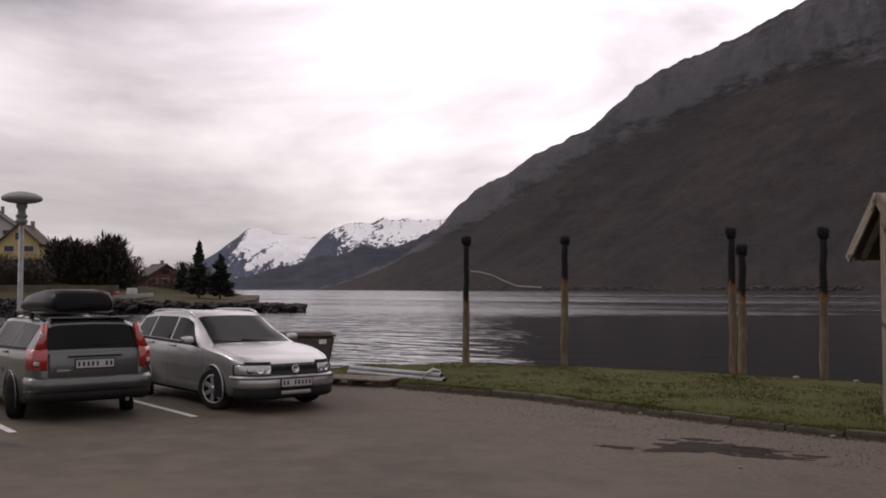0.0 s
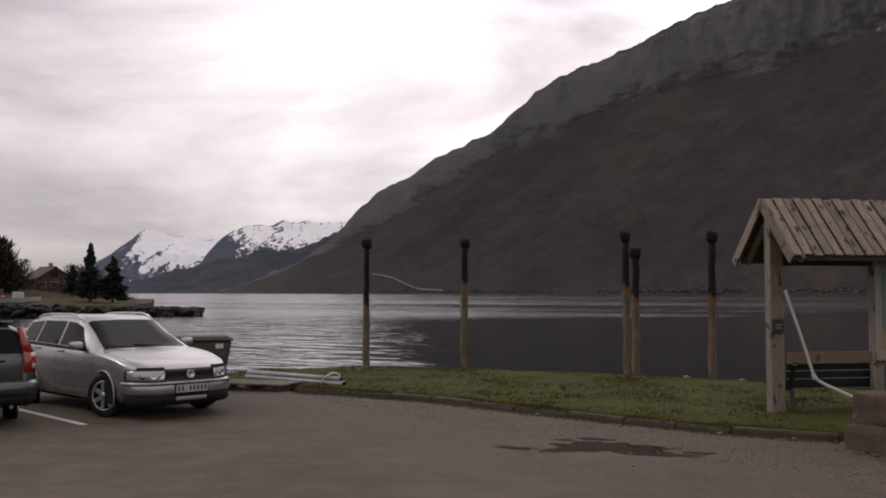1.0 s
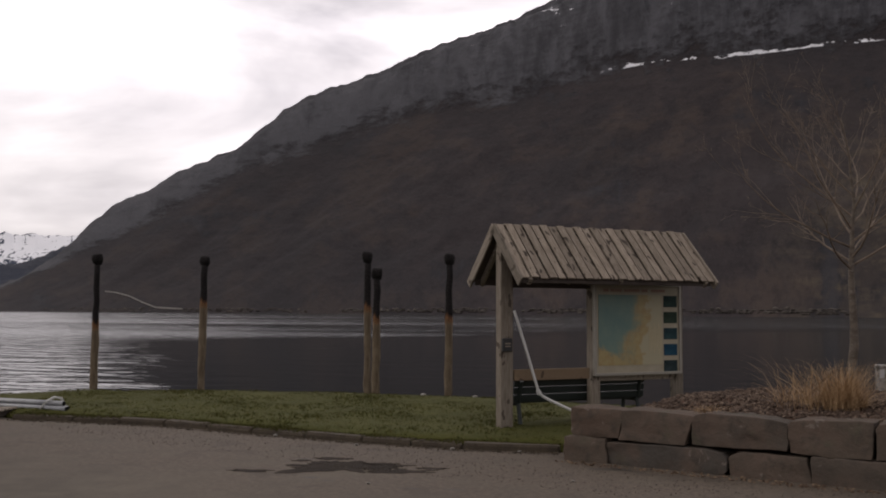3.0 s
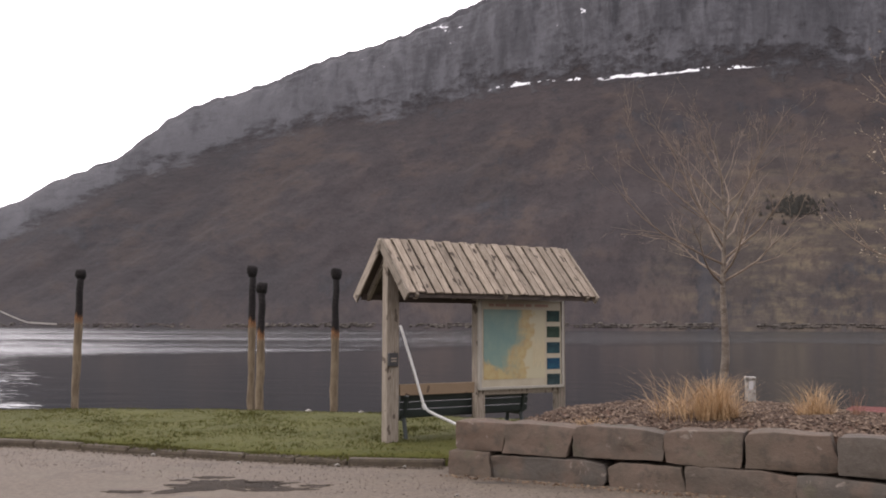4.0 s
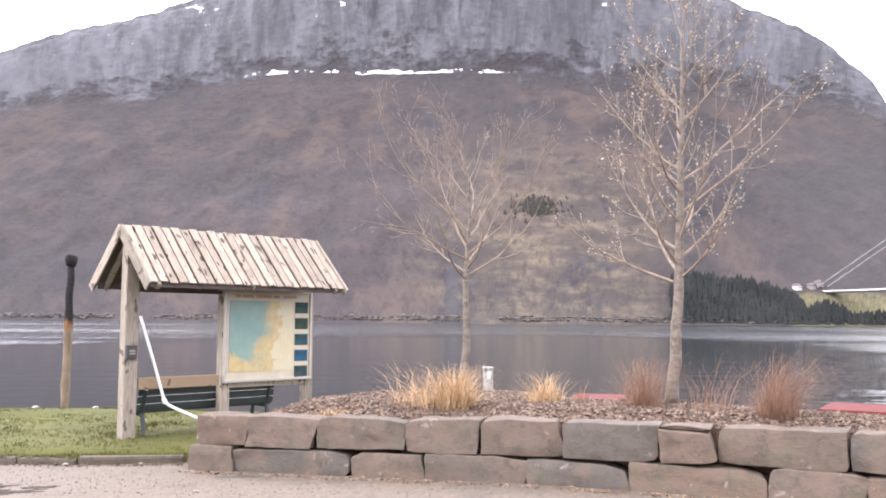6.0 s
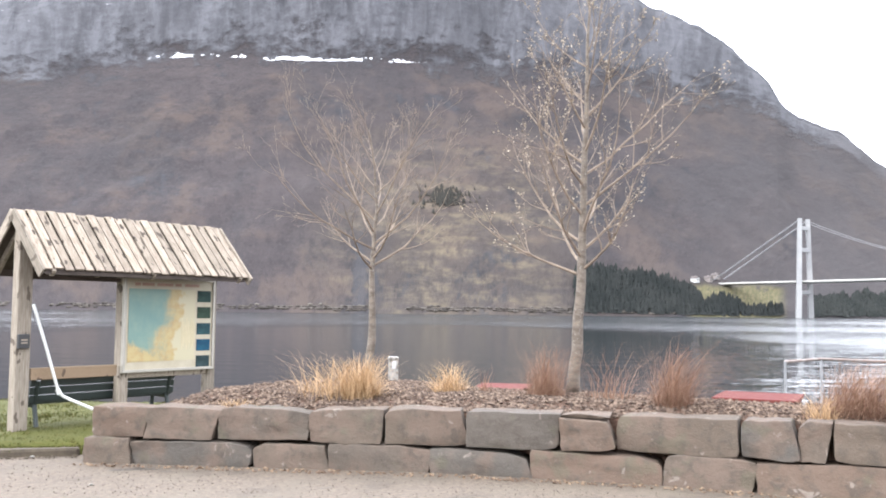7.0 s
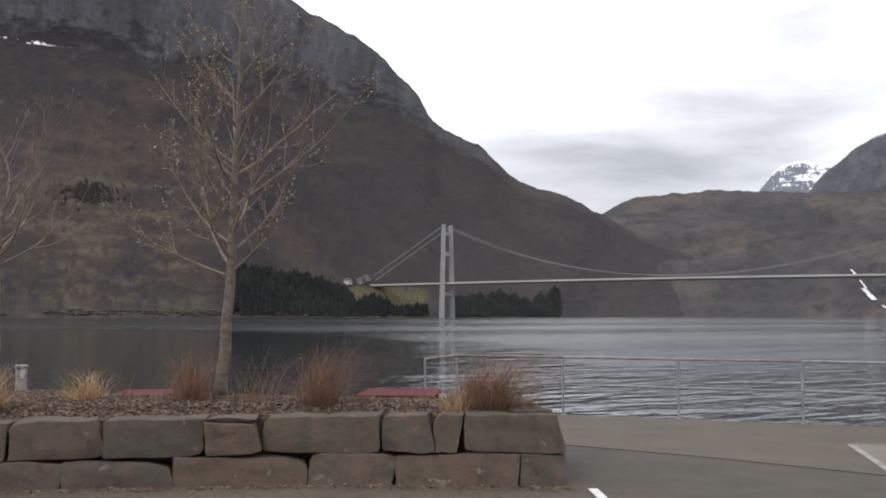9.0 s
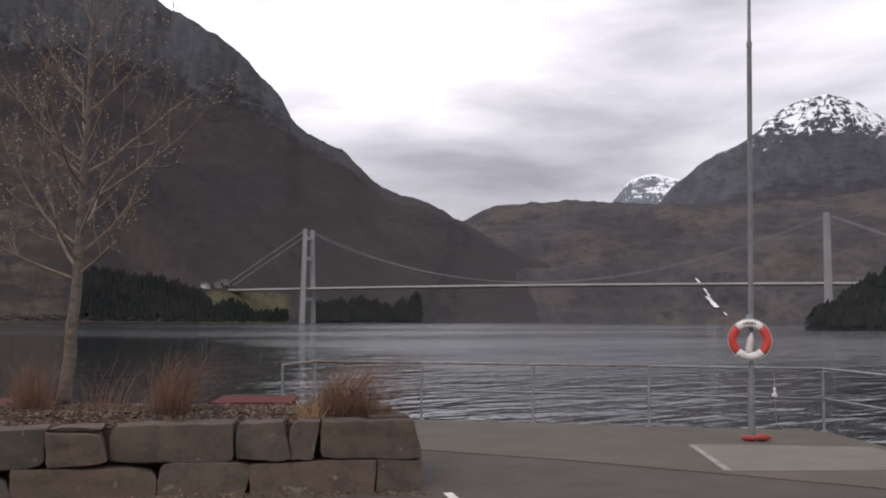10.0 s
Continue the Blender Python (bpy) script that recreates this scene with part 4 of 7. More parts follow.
grass_clump("grass_clump", (4.75, 11.2), 110, 0.75, 0.62, RUSTY, 12, "few arching brown stems on bark mulch", arch=0.8, width=0.003)

# ---- bare young trees ----


def bark_material():
    k = Nodes("young_bark")
    x, y, z = k.xyz()
    n1, n2 = k.noise(5, 5, 0.6, stretch=(1, 1, 2.5)), k.noise(40, 4, stretch=(1, 1, 0.5))
    col = k.mix(k.step(n1, 0.35, 0.65), (0.066, 0.050, 0.037), (0.125, 0.104, 0.082))
    col = k.mix(k.math("MULTIPLY", k.step(n1, 0.55, 0.7), 0.5), col, (0.125, 0.082, 0.048))
    return k.done(k.mix(k.step(k.noise(26, 4, 0.7), 0.58, 0.66), col, (0.19, 0.172, 0.15)), 0.85, n2, 0.6, 0.01)


BARK = bark_material()
TWIG = plain("twig_bark", (0.100, 0.074, 0.054), (0.190, 0.147, 0.110), 8, 0.85)
BUD = island_material("pale_buds", [(0.17, 0.135, 0.095), (0.26, 0.215, 0.155), (0.38, 0.33, 0.26)])


def bare_tree(base, spine, r0, forks, seed, reach, buds, label, twiggy=5):
    """Tapered trunk along spine, limbs at the forks, twigs on the limbs, buds at their tips."""
    rnd = random.Random(seed)
    tree = thing("tree", pose(*base), label, "tree", "young trees in the bed")
    pts = [Vector(p) for p in spine]
    fine = []
    for a, b in zip(pts, pts[1:]):
        for i in range(4):
            fine.append(a.lerp(b, i / 4) + Vector((rnd.uniform(-1, 1), rnd.uniform(-1, 1), 0)) * 0.012)
    fine.append(pts[-1])
    top = pts[-1].z
    bm = bmesh.new()
    rad = [max(0.006, r0 * (1 - 0.93 * (p.z / top) ** 0.9) * (1.25 if p.z < 0.12 else 1)) for p in fine]
    tube(bm, fine, rad, 10)
    part("trunk", bm, BARK, tree, smooth=True)

    def trunk_at(z):
        for i, (a, b) in enumerate(zip(fine, fine[1:])):
            if a.z <= z <= b.z:
                t = (z - a.z) / (b.z - a.z)
                return a.lerp(b, t), rad[i] * (1 - t) + rad[i + 1] * t
        return fine[-1], rad[-1]

    crown = bmesh.new()
    tips = []

    def shoot(p, d, length, r, depth):
        n = 6 if depth < 2 else 4
        q, line, rr = p.copy(), [p.copy()], [r]
        d = d.normalized()
        for i in range(n):
            d = (d + Vector((rnd.uniform(-1, 1), rnd.uniform(-1, 1), rnd.uniform(-0.6, 0.9))) * 0.20 + Vector((0, 0, 0.085 if depth == 0 else 0.045))).normalized()
            q = q + d * length / n
            line.append(q.copy())
            rr.append(max(0.0013, r * (1 - 0.90 * (i + 1) / n)))
        tube(crown, line, rr, 5 if depth < 2 else 3)
        tips.append((q.copy(), d.copy()))
        if depth < 3:
            kids = (twiggy, 4, 2)[depth]
            for i in range(kids):
                t = rnd.uniform(0.25, 0.95)
                j = min(n - 1, int(t * n))
                s = line[j].lerp(line[j + 1], t * n - j)
                side = d.cross(Vector((rnd.uniform(-1, 1), rnd.uniform(-1, 1), rnd.uniform(-1, 1)))).normalized()
                e2 = (line[j + 1] - line[j]).normalized() + side * rnd.uniform(0.55, 1.0)
                if depth > 0:
                    tips.append((s, side))
                shoot(s, e2, length * rnd.uniform(0.25, 0.5) * (1.1 - 0.4 * t), max(0.0014, rr[j] * 0.55), depth + 1)

    for i in range(forks):
        f = ((i + 0.5) / forks) ** 1.35
        z = reach[0] + (reach[1] - reach[0]) * f
        p, r = trunk_at(z)
        a = i * 2.4 + seed + rnd.uniform(-0.3, 0.3)
        rise = 0.42 + 0.65 * f + rnd.uniform(-0.12, 0.2)
        shoot(p, Vector((math.cos(a), math.sin(a), rise)), reach[2] * curve_at([(0, 0.72), (0.3, 1.0), (0.55, 0.82), (1, 0.42)], f) * rnd.uniform(0.75, 1.15), min(r * 0.50, 0.024 - 0.010 * f), 0)
    part("crown", crown, TWIG, tree, "thin bare twigs")
    if buds:
        verts, faces = [], []
        for p, d in tips:
            if rnd.random() > buds:
                continue
            s = rnd.uniform(0.008, 0.020)
            m = Matrix.Translation(p) @ pose(0, 0, 0, rnd.uniform(0, 360), rnd.uniform(0, 360), 0)
            k = len(verts)
            for c in ((0, 0, -1.3), (0.6, 0, 0), (-0.3, 0.5, 0), (-0.3, -0.5, 0), (0, 0, 1.3)):
                verts.append(m @ (Vector(c) * s))
            faces += [(k, k + 2, k + 1), (k, k + 3, k + 2), (k, k + 1, k + 3), (k + 4, k + 1, k + 2), (k + 4, k + 2, k + 3), (k + 4, k + 3, k + 1)]
        me = bpy.data.meshes.new("bud_spray")
        me.from_pydata(verts, [], faces)
        me.materials.append(BUD)
        ob = new("bud_spray", me)
        ob.parent = tree
        tagged(ob, "pale buds on the twig ends", kind="stuff")
    return tree


bare_tree((2.26, 14.39, bed_z(2.26, 14.39) - 0.05), [(0, 0, 0), (0.03, 0, 0.9), (0.02, 0, 1.95), (0.07, 0, 2.7), (0.03, 0.03, 3.3), (-0.06, 0.05, 3.9)], 0.075, 19, 4,
          (1.75, 3.4, 2.45), 0.0, "slender bare young tree with brown bark in the bed", twiggy=7)
bare_tree((4.64, 12.09, bed_z(4.64, 12.09) - 0.05), [(0, 0, 0), (0.05, -0.02, 0.8), (0.10, -0.04, 1.75), (0.14, -0.05, 3.2), (0.18, -0.05, 4.5), (0.20, -0.04, 5.9)], 0.088, 24, 9,
          (1.6, 4.9, 2.35), 0.40, "bare young tree with pale buds in the bed", twiggy=7)

# white bollard stub
k = Nodes("chipped_white_paint")
WHITE = k.done(k.mix(k.step(k.noise(22, 5), 0.50, 0.62), (0.235, 0.222, 0.20), (0.10, 0.09, 0.076)), 0.6, k.noise(30, 5), 0.2, 0.004)
stub = thing("marker_post", pose(2.62, 14.35, bed_z(2.62, 14.35) - 0.1), "short white painted marker post in the bed", "post")
bm = bmesh.new()
box(bm, (0.13, 0.13, 0.44), (0, 0, 0.22), bevel=0.012)
part("post", bm, WHITE, stub)
bm = bmesh.new()
box(bm, (0.15, 0.15, 0.05), (0, 0, 0.455), bevel=0.015)
part("cap", bm, WHITE, stub)
bm = bmesh.new()
box(bm, (0.06, 0.006, 0.12), (0, -0.074, 0.36))
part("plate", bm, plain("grey_plate", (0.3, 0.3, 0.3), (0.4, 0.4, 0.4)), stub, "small grey plate")

# ---- red tables ----
RED_WOOD = plain("faded_red_paint", (0.070, 0.0125, 0.011), (0.105, 0.026, 0.021), 5, 0.85, spec=0.2, stretch=(0.4, 5, 5), vary=0.3)
DARK_WOOD = plain("dark_stained_wood", (0.03, 0.022, 0.018), (0.06, 0.045, 0.036), 6, 0.8)


def red_table(m, w, d, h, label):
    t = thing("table", m, label, "table", "red tables")
    n = 8
    for i in range(n):
        bm = bmesh.new()
        box(bm, (w, d / n - 0.012, 0.045), (0, -d / 2 + (i + 0.5) * d / n, h - 0.0225), bevel=0.006)
        part("plank", bm, RED_WOOD, t)
    for s in (-1, 1):
        bm = bmesh.new()
        box(bm, (w * 0.94, 0.03, 0.12), (0, s * d * 0.46, h - 0.105), bevel=0.005)
        part("apron", bm, RED_WOOD, t)
        bm = bmesh.new()
        box(bm, (0.07, d * 0.8, 0.09), (s * w * 0.36, 0, h - 0.09))
        part("batten", bm, DARK_WOOD, t)
        for q in (-1, 1):
            bm = bmesh.new()
            rod(bm, (s * w * 0.36, q * d * 0.42, 0), (s * w * 0.36, q * d * 0.2, h - 0.09), 0.045, seg=8)
            part("leg", bm, DARK_WOOD, t)
    return t


red_table(pose(4.32, 14.25, -0.02, 0, 0, -24), 0.80, 1.15, 0.71, "low faded red wooden table behind the bed")
red_table(pose(7.52, 12.30, 0.0, 0, 0, -38), 1.12, 1.25, 0.69, "low faded red wooden table at the quay")

# ---- information shelter ----


def plank_material(name, a, b, dark, scale=1.0, grain=(14, 0.8, 14)):
    """Sawn boards: long grain, knots, a tone for each board."""
    k = Nodes(name)
    own = k.n.new("ShaderNodeVectorMath")
    own.operation = "ADD"
    k.link(k.coord, own.inputs[0])
    k.link(k.math("MULTIPLY", k.random(), 53.0), own.inputs[1])
    k.coord = own.outputs["Vector"]
    g = k.noise(6 * scale, 5, 0.6, stretch=grain, distort=0.3)
    knots = k.step(k.noise(5 * scale, 2, 0.4, stretch=(2.4, 1, 1)), 0.635, 0.675)
    col = k.mix(k.step(g, 0.35, 0.68), a, b)
    t = k.math("ADD", 0.78, k.math("MULTIPLY", k.random(), 0.42))
    m = k.n.new("ShaderNodeVectorMath")
    m.operation = "SCALE"
    k.link(col, m.inputs[0])
    k.link(t, m.inputs["Scale"])
    col = k.mix(knots, m.outputs["Vector"], dark)
    col = k.mix(k.math("MULTIPLY", k.step(k.noise(2.3, 5, 0.6), 0.55, 0.72), 0.45), col, dark)
    return k.done(col, 0.85, g, 0.5, 0.006, spec=0.3)


ROOF_BOARD = plank_material("weathered_roof_board", (0.1597, 0.128, 0.09649), (0.2833, 0.24, 0.1911), (0.04635, 0.035, 0.02649))
GREY_WOOD = plank_material("silvered_timber", (0.1493, 0.126, 0.09838), (0.2524, 0.218, 0.1769), (0.07725, 0.062, 0.0473))
POST_WOOD = plank_material("silvered_post_timber", (0.1493, 0.126, 0.09838), (0.2524, 0.218, 0.1769), (0.07725, 0.062, 0.0473), grain=(14, 14, 0.8))
BROWN_WOOD = plank_material("brown_plank", (0.15, 0.105, 0.066), (0.22, 0.16, 0.105), (0.08, 0.055, 0.038))
BLACK_PLASTIC = glossy("black_plastic", (0.015, 0.015, 0.016), 0.45)
WHITE_PIPE = glossy("white_plastic_pipe", (0.5, 0.5, 0.48), 0.45)

SH_ANG = math.degrees(math.atan2(2.27, 2.75))
shelter = thing("information_shelter", pose(-2.77, 14.23, 0, 0, 0, SH_ANG), "weathered wooden map shelter with a steep plank roof", "shelter")
RIDGE_Z, EAVE_Z, HALF, LONG = 3.16, 2.33, 0.80, 3.56
SLOPE = math.hypot(HALF, RIDGE_Z - EAVE_Z)
PITCH = math.degrees(math.atan2(RIDGE_Z - EAVE_Z, HALF))
rr = random.Random(4)
N_BOARD = 23
for side in (-1, 1):
    for i in range(N_BOARD):
        w = LONG / N_BOARD
        over = i % 2
        bm = bmesh.new()
        box(bm, (w * rr.uniform(0.76, 0.82), SLOPE + rr.uniform(0, 0.035), 0.024), (0, 0, 0), bevel=0.004)
        bd = part("roof_board", bm, ROOF_BOARD, shelter)
        mid = Vector(((i + 0.5) * w, side * HALF / 2, (RIDGE_Z + EAVE_Z) / 2))
        bd.matrix_basis = Matrix.Translation(mid) @ pose(0, 0, 0, -side * PITCH, 0, 0) @ pose(0, 0, 0.022 if over else 0.006, 0, 0, rr.uniform(-0.25, 0.25))
# dark sheet added under the boards so that the gaps look shaded
for side in (-1, 1):
    bm = bmesh.new()
    box(bm, (LONG - 0.02, SLOPE - 0.03, 0.012), (0, 0, 0))
    sh_ = part("gap_backing", bm, DARK_WOOD, shelter)
    sh_.matrix_basis = Matrix.Translation((LONG / 2, side * HALF / 2, (RIDGE_Z + EAVE_Z) / 2)) @ pose(0, 0, 0, -side * PITCH, 0, 0) @ pose(0, 0, -0.034)
for x in (-0.02, LONG + 0.02):
    for side in (-1, 1):
        bm = bmesh.new()
        box(bm, (0.028, SLOPE + 0.04, 0.15), (0, 0, 0), bevel=0.004)
        bg = part("bargeboard", bm, GREY_WOOD, shelter)
        bg.matrix_basis = Matrix.Translation((x, side * HALF / 2, (RIDGE_Z + EAVE_Z) / 2 - 0.045)) @ pose(0, 0, 0, -side * PITCH, 0, 0)
for side in (-1, 1):
    bm = bmesh.new()
    box(bm, (LONG - 0.1, 0.045, 0.10), (LONG / 2, side * (HALF - 0.06), EAVE_Z - 0.02), bevel=0.005)
    part("eave_batten", bm, DARK_WOOD, shelter)
    for x in (0.17, 1.76, 3.40):
        bm = bmesh.new()
        box(bm, (0.06, SLOPE - 0.1, 0.10), (x, side * HALF / 2, (RIDGE_Z + EAVE_Z) / 2 - 0.09), (-side * PITCH, 0, 0))
        part("rafter", bm, GREY_WOOD, shelter)
bm = bmesh.new()
box(bm, (LONG - 0.06, 0.07, 0.12), (LONG / 2, 0, RIDGE_Z - 0.13), bevel=0.005)
part("ridge_beam", bm, GREY_WOOD, shelter)
for x, w, z0 in ((0.17, 0.21, 0.0), (1.78, 0.15, 0.0), (3.43, 0.15, 0.0)):
    bm = bmesh.new()
    box(bm, (w, 0.16, RIDGE_Z - 0.17 - z0), (x, 0, (RIDGE_Z - 0.17 + z0) / 2), bevel=0.012)
    part("post", bm, POST_WOOD, shelter)
bm = bmesh.new()
box(bm, (3.2, 0.05, 0.06), (1.8, -0.02, 2.24), bevel=0.006)
part("cross_beam", bm, DARK_WOOD, shelter)
bm = bmesh.new()
box(bm, (1.36, 0.045, 0.17), (0.98, -0.05, 0.885), bevel=0.008)
part("rail_plank", bm, BROWN_WOOD, shelter, "brown plank between the posts")
bm = bmesh.new()
box(bm, (1.60, 0.045, 0.10), (2.60, -0.02, 0.80), bevel=0.006)
part("lower_rail", bm, GREY_WOOD, shelter)


def map_material():
    k = Nodes("tourist_map_print")
    x, y, z = k.xyz()
    n1, n2 = k.noise(2.4, 6, 0.6), k.noise(9, 5, 0.65)
    land = k.mix(k.step(n2, 0.35, 0.7), (0.3502, 0.285, 0.1364), (0.309, 0.215, 0.0968))
    sea = k.mix(k.step(n1, 0.3, 0.7), (0.105, 0.185, 0.17), (0.155, 0.225, 0.185))
    edge = k.math("ADD", k.math("SUBTRACT", x, k.math("MULTIPLY", z, 0.18)), k.math("MULTIPLY", k.math("SUBTRACT", k.noise(1.7, 6, 0.62), 0.5), 1.25))
    low = k.math("ADD", z, k.math("MULTIPLY", k.math("SUBTRACT", n2, 0.5), 0.3))
    coast = k.math("MULTIPLY", k.step(edge, 0.20, -0.10), k.step(k.math("ADD", low, k.math("MULTIPLY", x, 0.5)), -0.62, -0.50))
    pale = k.step(edge, 0.24, 0.32)
    land = k.mix(pale, land, (0.37, 0.335, 0.225))
    return k.done(k.mix(coast, land, sea), 0.35, None, spec=0.4)


board = thing("map_board", shelter.matrix_basis @ pose(2.56, -0.115, 1.57), "framed tourist map with small photographs fixed to the shelter posts", "sign board")
bm = bmesh.new()
box(bm, (1.66, 0.03, 1.42), (0, 0, 0))
part("backing", bm, plain("cream_panel", (0.31, 0.275, 0.20), (0.37, 0.33, 0.245), 4, 0.5), board)
bm = bmesh.new()
box(bm, (1.24, 0.006, 1.12), (0, 0, 0))
mp = part("map", bm, map_material(), board, "faded blue-green and ochre map")
mp.matrix_basis = pose(-0.15, -0.019, -0.01)
k = Nodes("frame_alloy")
ALLOY = k.done(k.mix(k.noise(8, 4), (0.25, 0.235, 0.20), (0.34, 0.32, 0.28)), 0.45, metal=0.3)
for sx, sz, x, z in ((1.72, 0.045, 0, 0.71), (1.72, 0.045, 0, -0.71), (0.045, 1.38, -0.838, 0), (0.045, 1.38, 0.838, 0)):
    bm = bmesh.new()
    box(bm, (sx, 0.06, sz), (x, -0.01, z), bevel=0.006)
    part("frame", bm, ALLOY, board, "light metal frame")
TITLE = plain("title_print", (0.22, 0.12, 0.085), (0.28, 0.16, 0.11), 20, 0.4)
for x, w in ((-0.62, 0.1), (-0.43, 0.22), (-0.12, 0.3), (0.13, 0.12), (0.4, 0.28)):
    bm = bmesh.new()
    box(bm, (w, 0.004, 0.045), (x, -0.019, 0.62))
    part("title_bar", bm, TITLE, board, "dark red printed bar")
for i, (c1, c2) in enumerate((((0.012, 0.03, 0.03), (0.05, 0.10, 0.085)), ((0.02, 0.04, 0.025), (0.06, 0.10, 0.07)), ((0.012, 0.035, 0.05), (0.05, 0.12, 0.13)), ((0.01, 0.05, 0.11), (0.03, 0.13, 0.20)), ((0.01, 0.025, 0.025), (0.06, 0.10, 0.11)))):
    bm = bmesh.new()
    box(bm, (0.27, 0.006, 0.185), (0, 0, 0))
    ph = part("photograph", bm, plain("photo_print", tuple(c * 0.6 for c in c1), tuple(c * 0.55 for c in c2), 6.0, 0.6, bump=0.0, spec=0.15), board)
    ph.matrix_basis = pose(0.645, -0.019, 0.45 - i * 0.262)
bm = bmesh.new()
for i in range(9):
    box(bm, (0.012, 0.003, 0.5 - (i % 3) * 0.1), (0.22 + i * 0.03, -0.024, -0.15))
part("legend_bars", bm, plain("legend_print", (0.42, 0.36, 0.22), (0.48, 0.4, 0.26), 20, 0.4), board, "faint printed columns")

notice = thing("notice_box", shelter.matrix_basis @ pose(0.15, -0.11, 1.345), "small black box fixed to the shelter post", "box")
bm = bmesh.new()
box(bm, (0.16, 0.06, 0.20), (0, 0, 0), bevel=0.01)
part("case", bm, BLACK_PLASTIC, notice)
bm = bmesh.new()
for dz in (-0.02, 0.02):
    box(bm, (0.09, 0.004, 0.02), (0, -0.032, dz))
part("label_bars", bm, GREY_WOOD, notice, "pale unreadable print")

pipe = thing("drain_pipe", shelter.matrix_basis, "bent white plastic pipe leaning at the shelter post", "pipe")
bm = bmesh.new()
tube(bm, [(0.27, -0.12, 1.86), (0.31, -0.13, 1.74), (0.47, -0.18, 1.2), (0.62, -0.23, 0.66), (0.67, -0.26, 0.58), (0.76, -0.33, 0.52), (1.12, -0.73, 0.30), (1.24, -0.88, 0.20)], 0.022, 10)
part("pipe", bm, WHITE_PIPE, pipe, smooth=True)
bm = bmesh.new()
rod(bm, (0.615, -0.225, 0.67), (0.645, -0.245, 0.60), 0.034, seg=12)
part("collar", bm, WHITE_PIPE, pipe)

# park bench behind the posts
BENCH_GREEN = plain("dark_green_bench_paint", (0.007, 0.012, 0.011), (0.013, 0.020, 0.018), 6, 0.5, stretch=(0.5, 6, 6))
bench = thing("park_bench", shelter.matrix_basis @ pose(1.62, 0.36, lawn_z(-1.6, 15.5)), "dark green slatted park bench under the shelter", "bench")
for i in range(3):
    bm = bmesh.new()
    box(bm, (2.45, 0.11, 0.04), (0, -0.12 + i * 0.125, 0.33), bevel=0.008)
    part("seat_slat", bm, BENCH_GREEN, bench)
for i in range(3):
    bm = bmesh.new()
    box(bm, (2.45, 0.03, 0.105), (0, -0.22 - i * 0.018, 0.395 + i * 0.115), (8, 0, 0), bevel=0.008)
    part("back_slat", bm, BENCH_GREEN, bench)
for x in (-1.12, 1.12):
    bm = bmesh.new()
    tube(bm, [(x, -0.29, 0.66), (x, -0.20, 0.31), (x, -0.27, 0.0)], 0.035, 8)
    tube(bm, [(x, -0.2, 0.30), (x, 0.17, 0.30), (x, 0.2, 0.0)], 0.035, 8)
    part("leg", bm, BENCH_GREEN, bench)

# ---- charred mooring posts ----


def charred_material():
    k = Nodes("half_burnt_timber")
    x, y, z = k.xyz()
    n1, n2 = k.noise(4, 5, 0.6, stretch=(3, 3, 0.6)), k.noise(26, 5, 0.65)
    zz = k.math("ADD", z, k.math("MULTIPLY", k.math("SUBTRACT", n1, 0.5), 0.55))
    wood = k.mix(k.step(n1, 0.35, 0.65), (0.095, 0.072, 0.048), (0.175, 0.138, 0.093))
    scorch = k.mix(k.step(n2, 0.4, 0.65), (0.19, 0.095, 0.042), (0.085, 0.045, 0.025))
    char = k.mix(k.step(n2, 0.5, 0.75), (0.010, 0.009, 0.009), (0.035, 0.03, 0.028))
    col = k.mix(k.step(zz, -0.10, 0.06), wood, scorch)
    col = k.mix(k.step(zz, 0.06, 0.22), col, char)
    return k.done(col, 0.92, n2, 0.9, 0.02, spec=0.2)


CHARRED = charred_material()


def mooring_post(x, y, top, burn, lean, seed, r=0.094):
    rnd = random.Random(seed)
    p = thing("mooring_post", pose(x, y, burn), "timber mooring post, charred black at the top, at the bank", "post", "charred mooring posts")
    z0 = WATER_Z - 0.8 - burn
    n = 16
    bm = bmesh.new()
    prof = []
    h = top - burn
    for i in range(n + 1):
        z = z0 + (h - 0.20 - z0) * i / n
        prof.append((r * (1.0 - 0.12 * i / n) * (0.86 if z > 0.15 else 1.0) * rnd.uniform(0.93, 1.05), z))
    prof.append((0.0, h - 0.19))
    lathe(bm, prof, 14)
    for v in bm.verts:
        v.co += Vector((noise.noise(v.co * 2.3 + Vector((seed, 0, 0))), noise.noise(v.co * 2.3 + Vector((0, seed, 5))), 0)) * 0.034
        v.co.x += lean * v.co.z
    part("shaft", bm, CHARRED, p, smooth=True)
    bm = bmesh.new()
    lathe(bm, [(0.0, h - 0.26), (r * 0.95, h - 0.24), (r * 1.32, h - 0.15), (r * 1.36, h - 0.07), (r * 1.1, h - 0.01), (0, h)], 14)
    for v in bm.verts:
        v.co += Vector((noise.noise(v.co * 7 + Vector((seed, 2, 0))), noise.noise(v.co * 7 + Vector((1, seed, 5))), noise.noise(v.co * 6))) * 0.03
        v.co.x += lean * v.co.z
    part("head", bm, CHARRED, p, "charred black knob", smooth=True)


mooring_post(-13.23, 19.55, 3.16, 1.42, 0.004, 1)
mooring_post(-11.25, 20.98, 3.17, 1.95, 0.012, 2)
mooring_post(-6.93, 20.57, 3.19, 1.85, -0.008, 3)
mooring_post(-6.33, 19.39, 2.77, 1.60, 0.004, 4)
mooring_post(-4.98, 20.36, 3.12, 1.62, 0.006, 5)

